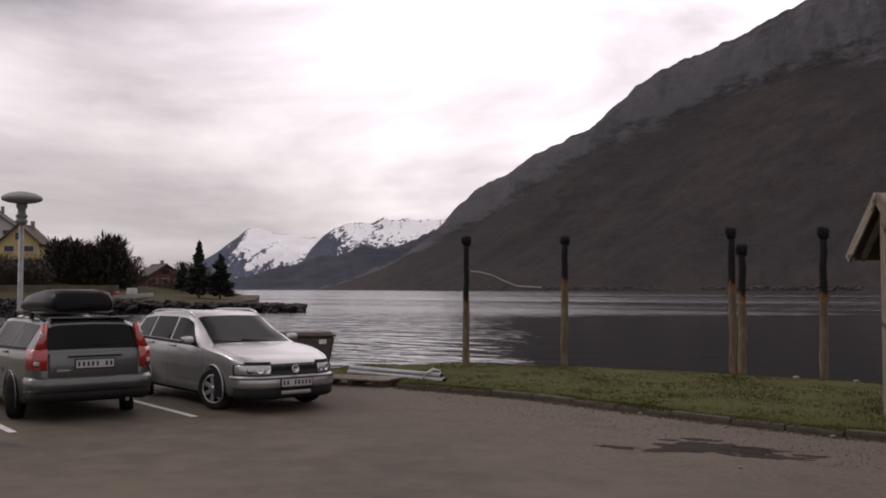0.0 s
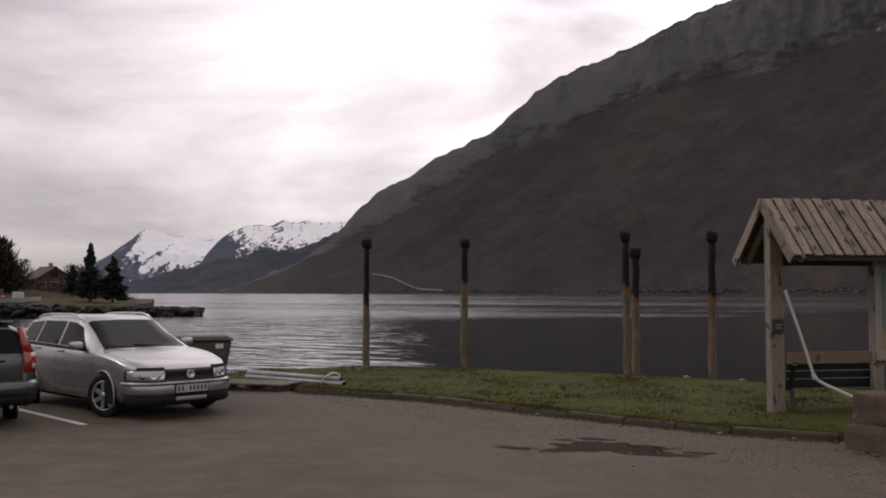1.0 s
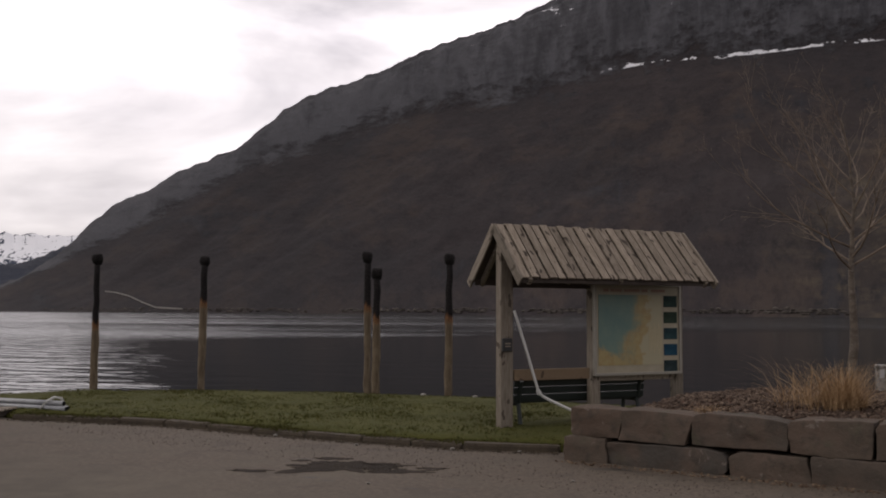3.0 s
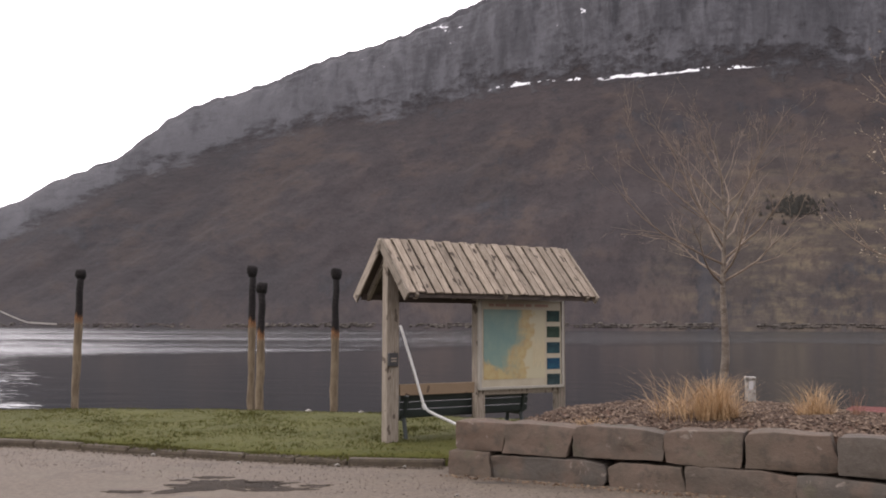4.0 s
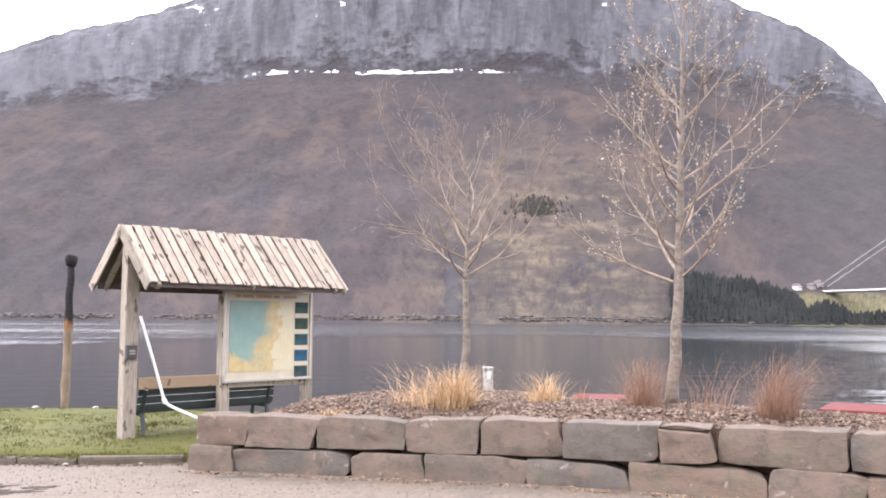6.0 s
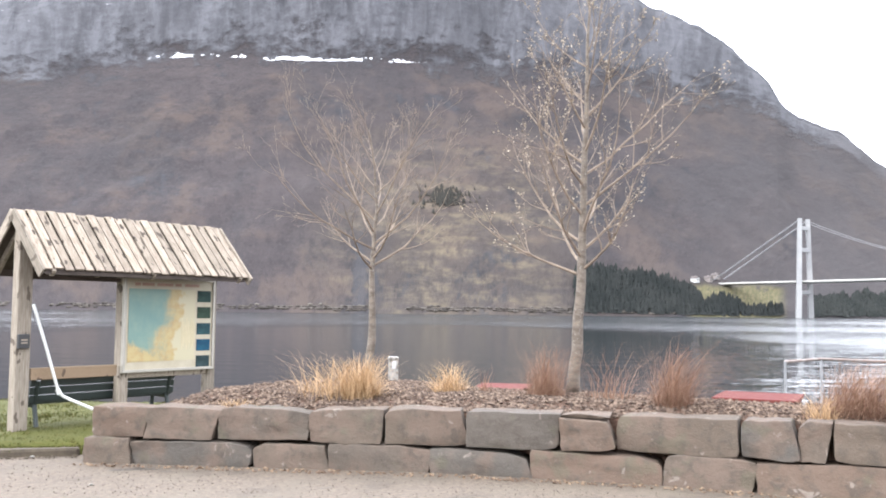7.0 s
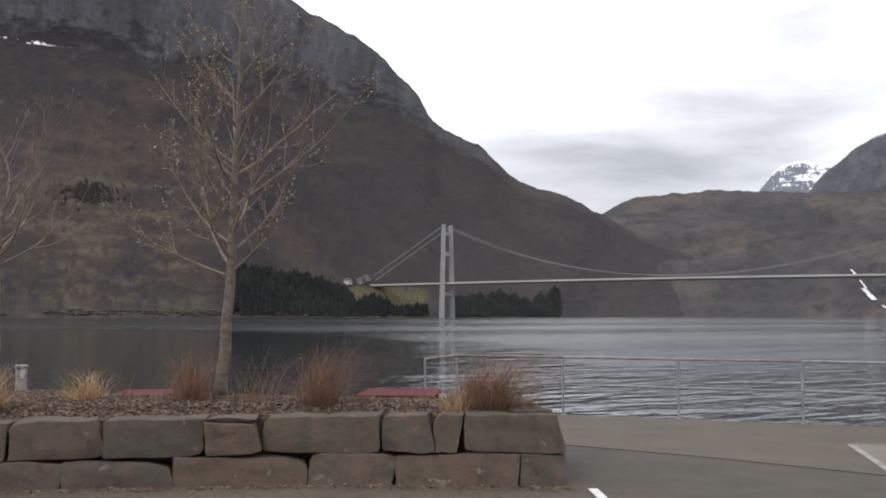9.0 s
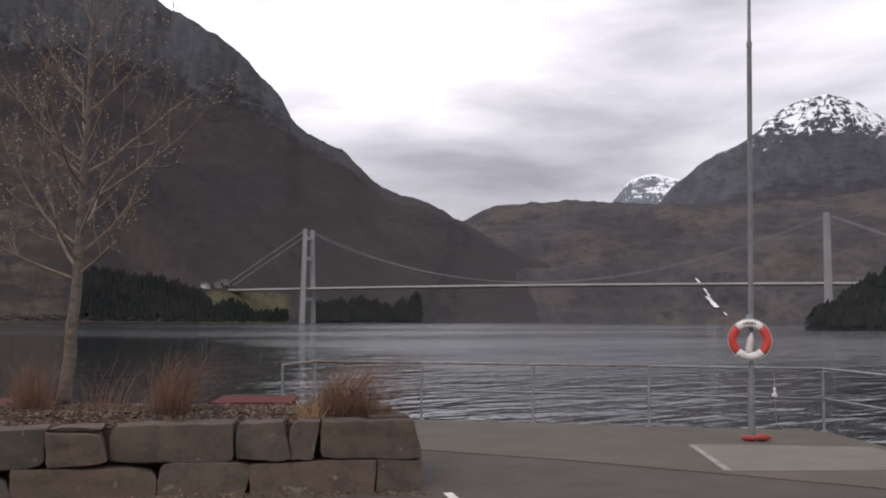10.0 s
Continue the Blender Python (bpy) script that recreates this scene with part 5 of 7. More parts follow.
PEBBLES = [(-5.85, 13.2, 0.03), (-4.39, 12.62, 0.025), (-3.02, 12.58, 0.03), (-2.12, 12.6, 0.022), (-3.3, 9.9, 0.02), (-1.2, 10.6, 0.02)]

# white lumps added in place of unidentified white shapes on the lawn
for x, y, s in ((-5.28, 19.35, 0.06), (-4.15, 19.25, 0.05)):
    bm = bmesh.new()
    bmesh.ops.create_icosphere(bm, subdivisions=2, radius=s, matrix=Matrix.Diagonal((1.3, 0.9, 0.75, 1)))
    for v in bm.verts:
        v.co *= 1 + 0.25 * noise.noise(v.co * 9)
    ob = obj("stone", bm, WHITE, True)
    ob.matrix_basis = pose(x, y, lawn_z(x, y) + s * 0.5)
    tagged(ob, "small white lump on the grass bank", "stone", "white stones")

# pale pebbles at the kerb and on the asphalt
for x, y, r in PEBBLES:
    bm = bmesh.new()
    bmesh.ops.create_icosphere(bm, subdivisions=1, radius=r, matrix=Matrix.Diagonal((1.3, 0.9, 0.7, 1)))
    for v in bm.verts:
        v.co *= 1 + 0.3 * noise.noise(v.co * 30 + Vector((x, y, 0)))
    ob = obj("pebble", bm, WHITE, True)
    ob.matrix_basis = pose(x, y, r * 0.55)
    tagged(ob, "small pale pebble on the asphalt by the kerb", "pebble", "pale pebbles")

# ---- quay railing ----
GALV = plain("galvanised_steel", (0.17, 0.175, 0.18), (0.27, 0.275, 0.28), 6, 0.55, metal=0.4)
RUSTED = plain("rust_stained_steel", (0.17, 0.125, 0.105), (0.28, 0.25, 0.235), 5, 0.65, metal=0.3)
RAIL_Z = 1.06
railing = thing("railing", Matrix(), "galvanised tube railing along the quay edge", "railing")
LINE = [(9.27, 14.3), (10.56, 15.17), (11.78, 13.5), (13.0, 11.83), (14.19, 10.16), (15.78, 7.76), (14.5, 6.1), (13.2, 4.4), (11.7, 2.5)]
# drawn in a little from the slab's rim
LINE = [(x - 0.06, y - 0.06) for x, y in LINE]
for x, y in LINE:
    bm = bmesh.new()
    rod(bm, (x, y, 0.0), (x, y, RAIL_Z), 0.022, seg=10)
    rod(bm, (x, y, 0.0), (x, y, 0.025), 0.06, seg=10)
    part("post", bm, GALV, railing)
for (a, b, m) in ((0, 2, RUSTED), (2, 4, RUSTED), (4, 5, GALV), (5, 6, GALV), (6, 8, GALV)):
    bm = bmesh.new()
    tube(bm, [(*LINE[i], RAIL_Z) for i in range(a, b + 1)], 0.024, 8)
    part("top_rail", bm, m, railing, smooth=True)
    if a >= 2:
        bm = bmesh.new()
        tube(bm, [(*LINE[i], 0.56) for i in range(a, b + 1)], 0.018, 8)
        part("middle_rail", bm, GALV, railing, smooth=True)

# ---- lamp post with lifebuoy ----
POLE_GREY = plain("weathered_pole_grey", (0.13, 0.13, 0.135), (0.2, 0.2, 0.2), 3, 0.6, metal=0.3)
PX, PY = 13.72, 7.90
lamp = thing("street_lamp", pose(PX, PY, 0, 0.45, 0.7, 0), "tall thin grey steel lamp post on the quay", "street lamp")
bm = bmesh.new()
lathe(bm, [(0.055, 0), (0.055, 0.9), (0.043, 0.95), (0.038, 6.25), (0.043, 6.27), (0.043, 6.33), (0.029, 6.36), (0.027, 7.2), (0, 7.22)], 14)
part("pole", bm, POLE_GREY, lamp, smooth=True)
bm = bmesh.new()
lathe(bm, [(0.13, 0), (0.13, 0.02), (0, 0.021)], 16)
part("base_plate", bm, GALV, lamp)
bm = bmesh.new()
right = Vector((math.cos(radians(-60)), math.sin(radians(-60)), 0))
tube(bm, [Vector((0, 0, 7.1)), Vector((0, 0, 7.16)) + right * 0.12, Vector((0, 0, 7.17)) + right * 0.22], 0.025, 8)
part("arm", bm, GALV, lamp)
bm = bmesh.new()
lathe(bm, [(0, 7.14), (0.10, 7.135), (0.21, 7.17), (0.20, 7.21), (0.10, 7.28), (0, 7.30)], 20, Matrix.Translation(right * 0.36))
part("head", bm, plain("grey_lamp_hood", (0.22, 0.22, 0.22), (0.3, 0.3, 0.3), 6, 0.5), lamp, smooth=True)

ORANGE = plain("red_buoy_cloth", (0.46, 0.03, 0.022), (0.55, 0.05, 0.035), 6, 0.6)
to_eye = Vector((-PX, -PY, 0)).normalized()
RB = Matrix.Translation(Vector((PX, PY, 1.565)) + to_eye * 0.12) @ to_eye.to_track_quat("Z", "Y").to_matrix().to_4x4()
buoy = thing("lifebuoy", RB, "red and white lifebuoy hanging on the lamp post", "lifebuoy")
for q in range(4):
    bm = bmesh.new()
    span = 88
    c = q * 90 + 90
    pts, n = [], 12
    for i in range(n + 1):
        a = radians(c - span / 2 + span * i / n)
        pts.append((0.255 * math.cos(a), 0.255 * math.sin(a), 0))
    tube(bm, pts, 0.064, 12)
    part("ring_segment", bm, WHITE_PAINT if q % 2 == 0 else ORANGE, buoy, "white segment" if q % 2 == 0 else "red segment", smooth=True)
bm = bmesh.new()
tube(bm, [(0.326 * math.cos(radians(a)), 0.326 * math.sin(radians(a)), 0.01) for a in range(0, 361, 15)], 0.005, 6)
part("grab_line", bm, WHITE_PIPE, buoy)
bm = bmesh.new()
for i, w in enumerate((0.02, 0.028, 0.02, 0.03, 0.02)):
    a = radians(108 - i * 9)
    box(bm, (w, 0.035, 0.004), (0.265 * math.cos(a), 0.265 * math.sin(a), 0.066), (0, 0, math.degrees(a) - 90))
part("print_bars", bm, BLACK_PLASTIC, buoy, "dark unreadable print")
bm = bmesh.new()
box(bm, (0.11, 0.16, 0.05), (0.0, 0.31, -0.06), bevel=0.01)
part("hook_plate", bm, GALV, buoy)
bottle = thing("throwing_line", RB @ pose(0.0, -0.06, -0.01, 0, 0, -10), "pale canister with throwing line inside the lifebuoy", "canister")
bm = bmesh.new()
lathe(bm, [(0, -0.15), (0.05, -0.15), (0.055, -0.1), (0.05, 0.08), (0.03, 0.12), (0.02, 0.17), (0, 0.17)], 12, pose(0, 0, 0, -90, 0, 0))
part("canister", bm, plain("pale_canister", (0.5, 0.45, 0.42), (0.6, 0.55, 0.5), 8, 0.5), bottle, smooth=True)

FLOAT_RED = plain("faded_red_float", (0.22, 0.025, 0.018), (0.30, 0.045, 0.03), 8, 0.6)
for x, y, r in ((PX - 0.17, PY - 0.06, 0.05), (PX - 0.02, PY - 0.20, 0.06)):
    fl = thing("red_float", pose(x, y, 0.0, 0, 0, 30 * r * 100), "small red plastic float lying at the lamp post", "float", "red floats")
    bm = bmesh.new()
    lathe(bm, [(0, -0.14), (0.02, -0.14), (r * 0.6, -0.1), (r * 0.95, -0.05), (r, 0), (r * 0.9, 0.06), (r * 0.5, 0.11), (0, 0.13)], 14, pose(0, 0, r + 0.012, 90, 0, 60))
    part("body", bm, FLOAT_RED, fl, smooth=True)

rope = thing("hanging_rope", Matrix(), "thin rope with a small white float hanging from the railing", "rope")
hx, hy = LINE[4][0] * 0.28 + LINE[5][0] * 0.72, LINE[4][1] * 0.28 + LINE[5][1] * 0.72
bm = bmesh.new()
tube(bm, [(hx, hy, RAIL_Z), (hx + 0.01, hy - 0.03, 0.8), (hx, hy - 0.03, 0.45), (hx + 0.02, hy - 0.04, 0.12), (hx + 0.15, hy - 0.1, 0.025), (hx + 0.4, hy - 0.5, 0.025)], 0.008, 6)
part("cord", bm, GALV, rope)
bm = bmesh.new()
lathe(bm, [(0, -0.05), (0.035, -0.035), (0.052, 0.0), (0.028, 0.035), (0.014, 0.07), (0.03, 0.10), (0.014, 0.13), (0, 0.14)], 12, pose(hx, hy - 0.03, 0.60))
part("float", bm, WHITE_PAINT, rope, smooth=True)

# ---- parked cars ----


def paint(name, color):
    k = Nodes(name)
    d, dust = k.noise(2.2, 5), k.noise(60, 3)
    col = k.mix(k.step(d, 0.3, 0.75), color, tuple(c * 0.88 for c in color))
    k.done(col, k.math("ADD", 0.30, k.math("MULTIPLY", dust, 0.12)), None, metal=0.75)
    k.bsdf.inputs["Coat Weight"].default_value = 0.8
    k.bsdf.inputs["Coat Roughness"].default_value = 0.04
    return k.mat


SILVER = paint("silver_metallic_paint", (0.40, 0.40, 0.405))
GREY_SILVER = paint("grey_metallic_paint", (0.088, 0.096, 0.094))
TYRE = plain("tyre_rubber", (0.010, 0.010, 0.010), (0.022, 0.021, 0.020), 9, 0.9, spec=0.15)
RIM = glossy("alloy_rim", (0.42, 0.42, 0.43), 0.35, 0.7)
k = Nodes("tinted_glass")
GLASS_DARK = k.done(k.mix(k.noise(1.5, 3), (0.007, 0.009, 0.0085), (0.014, 0.017, 0.016)), 0.05, None, spec=0.07)
TRIM = plain("black_trim", (0.007, 0.007, 0.007), (0.014, 0.014, 0.014), 8, 0.75, spec=0.2)
CHROME = glossy("chrome", (0.65, 0.65, 0.66), 0.15, 1.0)
LAMP_GLASS = glossy("clear_lamp_glass", (0.42, 0.42, 0.42), 0.12, 0.4, 1.0)
LAMP_RED = glossy("red_lamp_plastic", (0.30, 0.012, 0.009), 0.2, 0.0, 1.0)
BAR_GREY = plain("grille_grey", (0.05, 0.05, 0.05), (0.08, 0.08, 0.08))
PLATE = plain("number_plate_white", (0.34, 0.34, 0.33), (0.42, 0.42, 0.41), 9, 0.5)


def car(name, m, label, body_mat, spec):
    """A lofted body with panels laid on it. x forward, origin on the ground under its middle."""
    ob = thing(name, m, label, "car", "parked cars")
    L0, L1 = spec["top"][0][0], spec["top"][-1][0]

    def section(x):
        zt, zb = curve_at(spec["top"], x), curve_at(spec["low"], x)
        w, belt = curve_at(spec["half"], x), curve_at(spec["belt"], x)
        wr = curve_at(spec["roof_half"], x)
        up = max(0.0, min(1.0, (zt - belt) / 0.30))
        belt = min(belt, zt - 0.035)
        mid = zb + (belt - zb) * 0.55
        e5 = (w * 0.965, belt + 0.012)
        e6 = (w * 0.86 * (1 - up) + wr * up, zt - 0.012 - 0.055 * up)
        e7 = ((e6[0]) * 0.80, zt - 0.008 * up - 0.004)
        return [(0, zb), (w * 0.90, zb), (w * 0.985, zb + 0.07), (w, mid), (w * 0.985, belt - 0.03), e5, e6, e7, (0, zt)]

    def surf(x, v, side):
        s = section(x)
        i = min(7, int(v))
        f = v - i
        (y0, z0), (y1, z1) = s[i], s[i + 1]
        return Vector((x, side * (y0 + (y1 - y0) * f), z0 + (z1 - z0) * f))

    bm = bmesh.new()
    xs = sorted({round(L0 + (L1 - L0) * i / 44, 4) for i in range(45)} | {p[0] for p in spec["top"]})
    vs = [0, 1, 2, 2.5, 3, 3.5, 4, 5, 5.5, 6, 7, 8]
    grid = []
    for x in xs:
        ring = [bm.verts.new(surf(x, v, 1)) for v in vs] + [bm.verts.new(surf(x, v, -1)) for v in vs[-2:0:-1]]
        grid.append(ring)
    n = len(grid[0])
    for a, b in zip(grid, grid[1:]):
        for i in range(n):
            bm.faces.new((a[i], a[(i + 1) % n], b[(i + 1) % n], b[i]))
    bm.faces.new(grid[0])
    bm.faces.new(grid[-1][::-1])
    bmesh.ops.recalc_face_normals(bm, faces=bm.faces[:])
    body = part("body", bm, body_mat, ob, smooth=True)

    def panel(pname, x0, x1, v0, v1, side, mat_, off=0.006, parent=ob, plabel="", slope0=0.0, slope1=0.0, nx=10, both=False):
        """A sheet laid on the body; slope shifts its upper ends along the car."""
        bm = bmesh.new()
        nv = 6
        sides = [side] if not both else [1, -1]
        cols = []
        for i in range(nx + 1):
            line = []
            params = [(v0 + (v1 - v0) * j / nv, sides[0], j / nv) for j in range(nv + 1)]
            if both:
                params += [(v1 - (v1 - v0) * j / nv, -1, 1 - j / nv) for j in range(1, nv + 1)]
            for v, sd, t in params:
                x = (x0 + slope0 * t) * (1 - i / nx) + (x1 + slope1 * t) * i / nx
                p = surf(x, v, sd)
                q = surf(x, min(8, v + 0.05), sd) - surf(x, max(0, v - 0.05), sd)
                r = surf(x + 0.01, v, sd) - surf(x - 0.01, v, sd)
                nn = r.cross(q)
                nn = nn.normalized() if nn.length > 0 else Vector((0, 0, 1))
                if nn.dot(p - Vector((p.x * 0.6, 0, 0.7))) < 0:
                    nn = -nn
                line.append(bm.verts.new(p + nn * off))
            cols.append(line)
        for a, b in zip(cols, cols[1:]):
            for j in range(len(a) - 1):
                bm.faces.new((a[j], b[j], b[j + 1], a[j + 1]))
        bmesh.ops.recalc_face_normals(bm, faces=bm.faces[:])
        return part(pname, bm, mat_, parent, plabel, smooth=True)

    # wheels
    for x in spec["axles"]:
        for s in (1, -1):
            R = spec["wheel"]
            bm = bmesh.new()
            turn = pose(x, s * (curve_at(spec["half"], x) - 0.042), R, 90 * -s, 0, 0)
            lathe(bm, [(0, -0.05), (R + 0.035, -0.05), (R + 0.035, 0.040), (0, 0.042)], 28, turn)
            for v in bm.verts:
                v.co.z = max(v.co.z, 0.21)
            part("wheel_arch", bm, TRIM, ob)
            bm = bmesh.new()
            arc = [(x + (R + 0.045) * math.cos(radians(a)), s * (curve_at(spec["half"], x) + 0.002), R + (R + 0.045) * math.sin(radians(a))) for a in range(-20, 201, 10)]
            tube(bm, arc, 0.011, 6)
            part("arch_lip", bm, body_mat, ob, smooth=True)
            wheel = new("wheel")
            wheel.parent = ob
            wheel.matrix_basis = pose(x, s * (curve_at(spec["half"], x) - 0.086), R, 90 * -s, 0, 17 * x)
            bm = bmesh.new()
            lathe(bm, [(R * 0.66, -0.10), (R * 0.93, -0.10), (R, -0.06), (R, 0.06), (R * 0.95, 0.095), (R * 0.72, 0.10), (R * 0.68, 0.075)], 32)
            part("tyre", bm, TYRE, wheel, smooth=True)
            bm = bmesh.new()
            lathe(bm, [(R * 0.70, 0.088), (R * 0.64, 0.085), (R * 0.62, 0.02), (0, 0.015)], 32)
            part("rim", bm, TRIM, wheel)
            for i in range(spec["spokes"]):
                bm = bmesh.new()
                box(bm, (R * 0.62, R * 0.21, 0.035), (R * 0.34, 0, 0.075), (0, 4, 0), bevel=0.01)
                sp = part("spoke", bm, RIM, wheel)
                sp.matrix_basis = pose(0, 0, 0, 0, 0, 360 / spec["spokes"] * i)
            bm = bmesh.new()
            lathe(bm, [(R * 0.69, 0.08), (R * 0.69, 0.098), (R * 0.63, 0.098), (R * 0.63, 0.08)], 32)
            lathe(bm, [(R * 0.17, 0.06), (R * 0.16, 0.10), (0, 0.105)], 16)
            part("rim_ring", bm, RIM, wheel, smooth=True)
    # glazing
    for s in (1, -1):
        for x0, x1, s0, s1 in spec["side_glass"]:
            panel("side_window", x0, x1, 5.12, 5.92, s, GLASS_DARK, 0.005, plabel="dark side window", slope0=s0, slope1=s1)
        panel("window_trim", spec["side_glass"][0][0] - 0.04, spec["side_glass"][-1][1] + 0.03, 5.0, 5.10, s, TRIM, 0.006)
        for x in spec["seams"]:
            panel("door_seam", x - 0.004, x + 0.004, 2.0, 4.95, s, TRIM, 0.003, nx=1)
        panel("side_moulding", spec["axles"][1] + 0.42, spec["axles"][0] - 0.42, 3.05, 3.25, s, body_mat, 0.012)
        panel("sill", spec["axles"][1] + 0.40, spec["axles"][0] - 0.40, 1.2, 1.75, s, TRIM, 0.004)
        for x in spec["handles"]:
            p = surf(x, 4.15, s)
            bm = bmesh.new()
            box(bm, (0.19, 0.035, 0.035), (p.x, p.y + s * 0.012, p.z), bevel=0.01)
            part("door_handle", bm, body_mat, ob)
        mirror = new("mirror")
        mirror.parent = ob
        p = surf(spec["mirror"], 5.1, s)
        mirror.matrix_basis = pose(p.x, p.y + s * 0.12, p.z + 0.07)
        bm = bmesh.new()
        box(bm, (0.11, 0.19, 0.125), (0, 0, 0), bevel=0.045)
        part("mirror_housing", bm, body_mat, mirror, smooth=True)
        bm = bmesh.new()
        box(bm, (0.006, 0.18, 0.11), (-0.067, 0, 0))
        part("mirror_glass", bm, CHROME, mirror)
        bm = bmesh.new()
        box(bm, (0.05, 0.12, 0.04), (0.02, -s * 0.10, -0.06), bevel=0.01)
        part("mirror_foot", bm, TRIM, mirror)
        rx0, rx1 = spec["rails"]
        bm = bmesh.new()
        pts = []
        for i in range(13):
            x = rx0 + (rx1 - rx0) * i / 12
            p = surf(x, 6.35, s)
            pts.append(p + Vector((0, 0, 0.055 * min(1, min(i, 12 - i) / 1.5))))
        tube(bm, pts, 0.017, 8)
        part("roof_rail", bm, CHROME if spec["chrome"] else TRIM, ob, smooth=True)
    x0, x1 = spec["windscreen"]
    panel("windscreen", x0, x1, 6.45, 8, 1, GLASS_DARK, 0.006, both=True, plabel="dark windscreen")
    x0, x1 = spec["rear_glass"]
    panel("rear_window", x0, x1, 6.2, 8, 1, GLASS_DARK, 0.006, both=True, plabel="dark rear window")

    def band(pname, ya, yb, prof, mat_, front=1, parent=ob, plabel=""):
        """A strip wrapped round the nose or tail between two offsets across; prof: (proud of the body, height)."""
        tab = sorted((h_, x_) for x_, h_ in spec["half"] if x_ * front > 1.7)
        def edge_x(y):
            a = abs(y)
            if a <= tab[0][0]:
                return tab[0][1] + front * 0.02 * (1 - (a / tab[0][0]) ** 2)
            return float(np.interp(a, [q[0] for q in tab], [q[1] for q in tab]))
        bm = bmesh.new()
        n = 18
        cols = []
        for i in range(n + 1):
            y = ya + (yb - ya) * i / n
            x = edge_x(y)
            slope = (edge_x(y + 0.02) - edge_x(y - 0.02)) / 0.04
            nn = Vector((front, -slope * front, 0)).normalized()
            cols.append([bm.verts.new(Vector((x, y, z)) + nn * o) for o, z in prof])
        for a, b in zip(cols, cols[1:]):
            for j in range(len(prof) - 1):
                bm.faces.new((a[j], b[j], b[j + 1], a[j + 1]))
        for c in (cols[0], cols[-1]):
            bm.faces.new(c)
        bmesh.ops.recalc_face_normals(bm, faces=bm.faces[:])
        return part(pname, bm, mat_, parent, plabel, smooth=True)

    return ob, surf, panel, band


def plate(ob, at, face, width=0.52):
    """A number plate with plain bars for its characters; face is +1 forward, -1 rearward."""
    pl = new("number_plate")
    pl.parent = ob
    pl.matrix_basis = pose(*at)
    bm = bmesh.new()
    box(bm, (0.012, width + 0.03, 0.14), (0, 0, 0), bevel=0.004)
    part("plate_frame", bm, TRIM, pl)
    bm = bmesh.new()
    box(bm, (0.006, width, 0.11), (face * 0.007, 0, 0))
    part("plate_face", bm, PLATE, pl)
    for i in (0, 1, 3, 4, 5, 6, 7):
        bm = bmesh.new()
        box(bm, (0.004, 0.026, 0.062), (face * 0.011, -width * 0.42 + i * width * 0.12, 0))
        part("plate_bar", bm, TRIM, pl, "dark bar for a character")


WAGON = dict(
    top=[(-2.34, 0.58), (-2.31, 0.86), (-2.24, 1.00), (-2.10, 1.20), (-1.95, 1.36), (-1.80, 1.42), (-1.2, 1.468), (-0.3, 1.478), (0.05, 1.455), (0.25, 1.39), (1.0, 1.00), (1.12, 0.965),
         (1.5, 0.915), (1.95, 0.84), (2.15, 0.785), (2.26, 0.72), (2.33, 0.60)],
    low=[(-2.34, 0.36), (-2.1, 0.24), (-1.3, 0.19), (1.6, 0.19), (1.95, 0.30), (2.33, 0.385)],
    half=[(-2.34, 0.62), (-2.25, 0.74), (-2.0, 0.82), (-1.3, 0.86), (0, 0.873), (1.4, 0.868), (1.9, 0.83), (2.15, 0.75), (2.28, 0.62), (2.33, 0.50)],
    belt=[(-2.3, 0.99), (-1.5, 0.965), (0.6, 0.925), (1.1, 0.925), (1.6, 0.87), (2.1, 0.74), (2.33, 0.52)],
    roof_half=[(-2.2, 0.60), (-1.8, 0.60), (-0.3, 0.64), (0.3, 0.63), (1.0, 0.70), (1.3, 0.72)],
    axles=(1.385, -1.32), wheel=0.318, spokes=7, chrome=True,
    side_glass=[(-1.93, -1.22, 0.12, 0.0), (-1.16, -0.30, 0.0, 0.0), (-0.24, 0.78, 0.0, -0.52)],
    seams=(1.02, -0.27, -1.15), handles=(-0.08, -0.98), mirror=0.66, rails=(-1.75, 0.15), windscreen=(0.24, 1.04), rear_glass=(-2.22, -1.97))
HEAD = math.degrees(math.atan2(-0.80, 2.62))
silver_car, p_surf, p_panel, p_band = car("estate_car", pose(-12.47, 11.08, 0, 0, 0, HEAD + 2.0), "clean silver estate car with chrome roof rails, parked", SILVER, WAGON)
for s in (1, -1):
    lamp_ob = new("headlight")
    lamp_ob.parent = silver_car
    p_band("lens", s * 0.40, s * 0.80, [(-0.03, 0.560), (0.012, 0.572), (0.018, 0.63), (0.006, 0.70), (-0.04, 0.742)], LAMP_GLASS, parent=lamp_ob, plabel="clear headlight glass")
    p_band("surround", s * 0.385, s * 0.815, [(-0.035, 0.545), (0.004, 0.552), (0.012, 0.63), (-0.004, 0.712), (-0.05, 0.757)], TRIM, parent=lamp_ob)
    for y, mm in ((0.46, CHROME), (0.56, CHROME), (0.68, TRIM)):
        x = float(np.interp(y, [0.50, 0.62, 0.75], [2.33, 2.28, 2.15]))
        bm = bmesh.new()
        lathe(bm, [(0.052, -0.012), (0.052, 0.006), (0.044, 0.006), (0.040, 0.001), (0.0, 0.0)], 18, pose(x + 0.014, s * y, 0.638, 0, 76, s * (22 if y < 0.6 else 42)))
        part("reflector", bm, mm, lamp_ob, smooth=True)
p_band("bumper", -0.83, 0.83, [(-0.03, 0.35), (0.03, 0.36), (0.06, 0.40), (0.06, 0.49), (0.03, 0.545), (-0.03, 0.56)], SILVER)
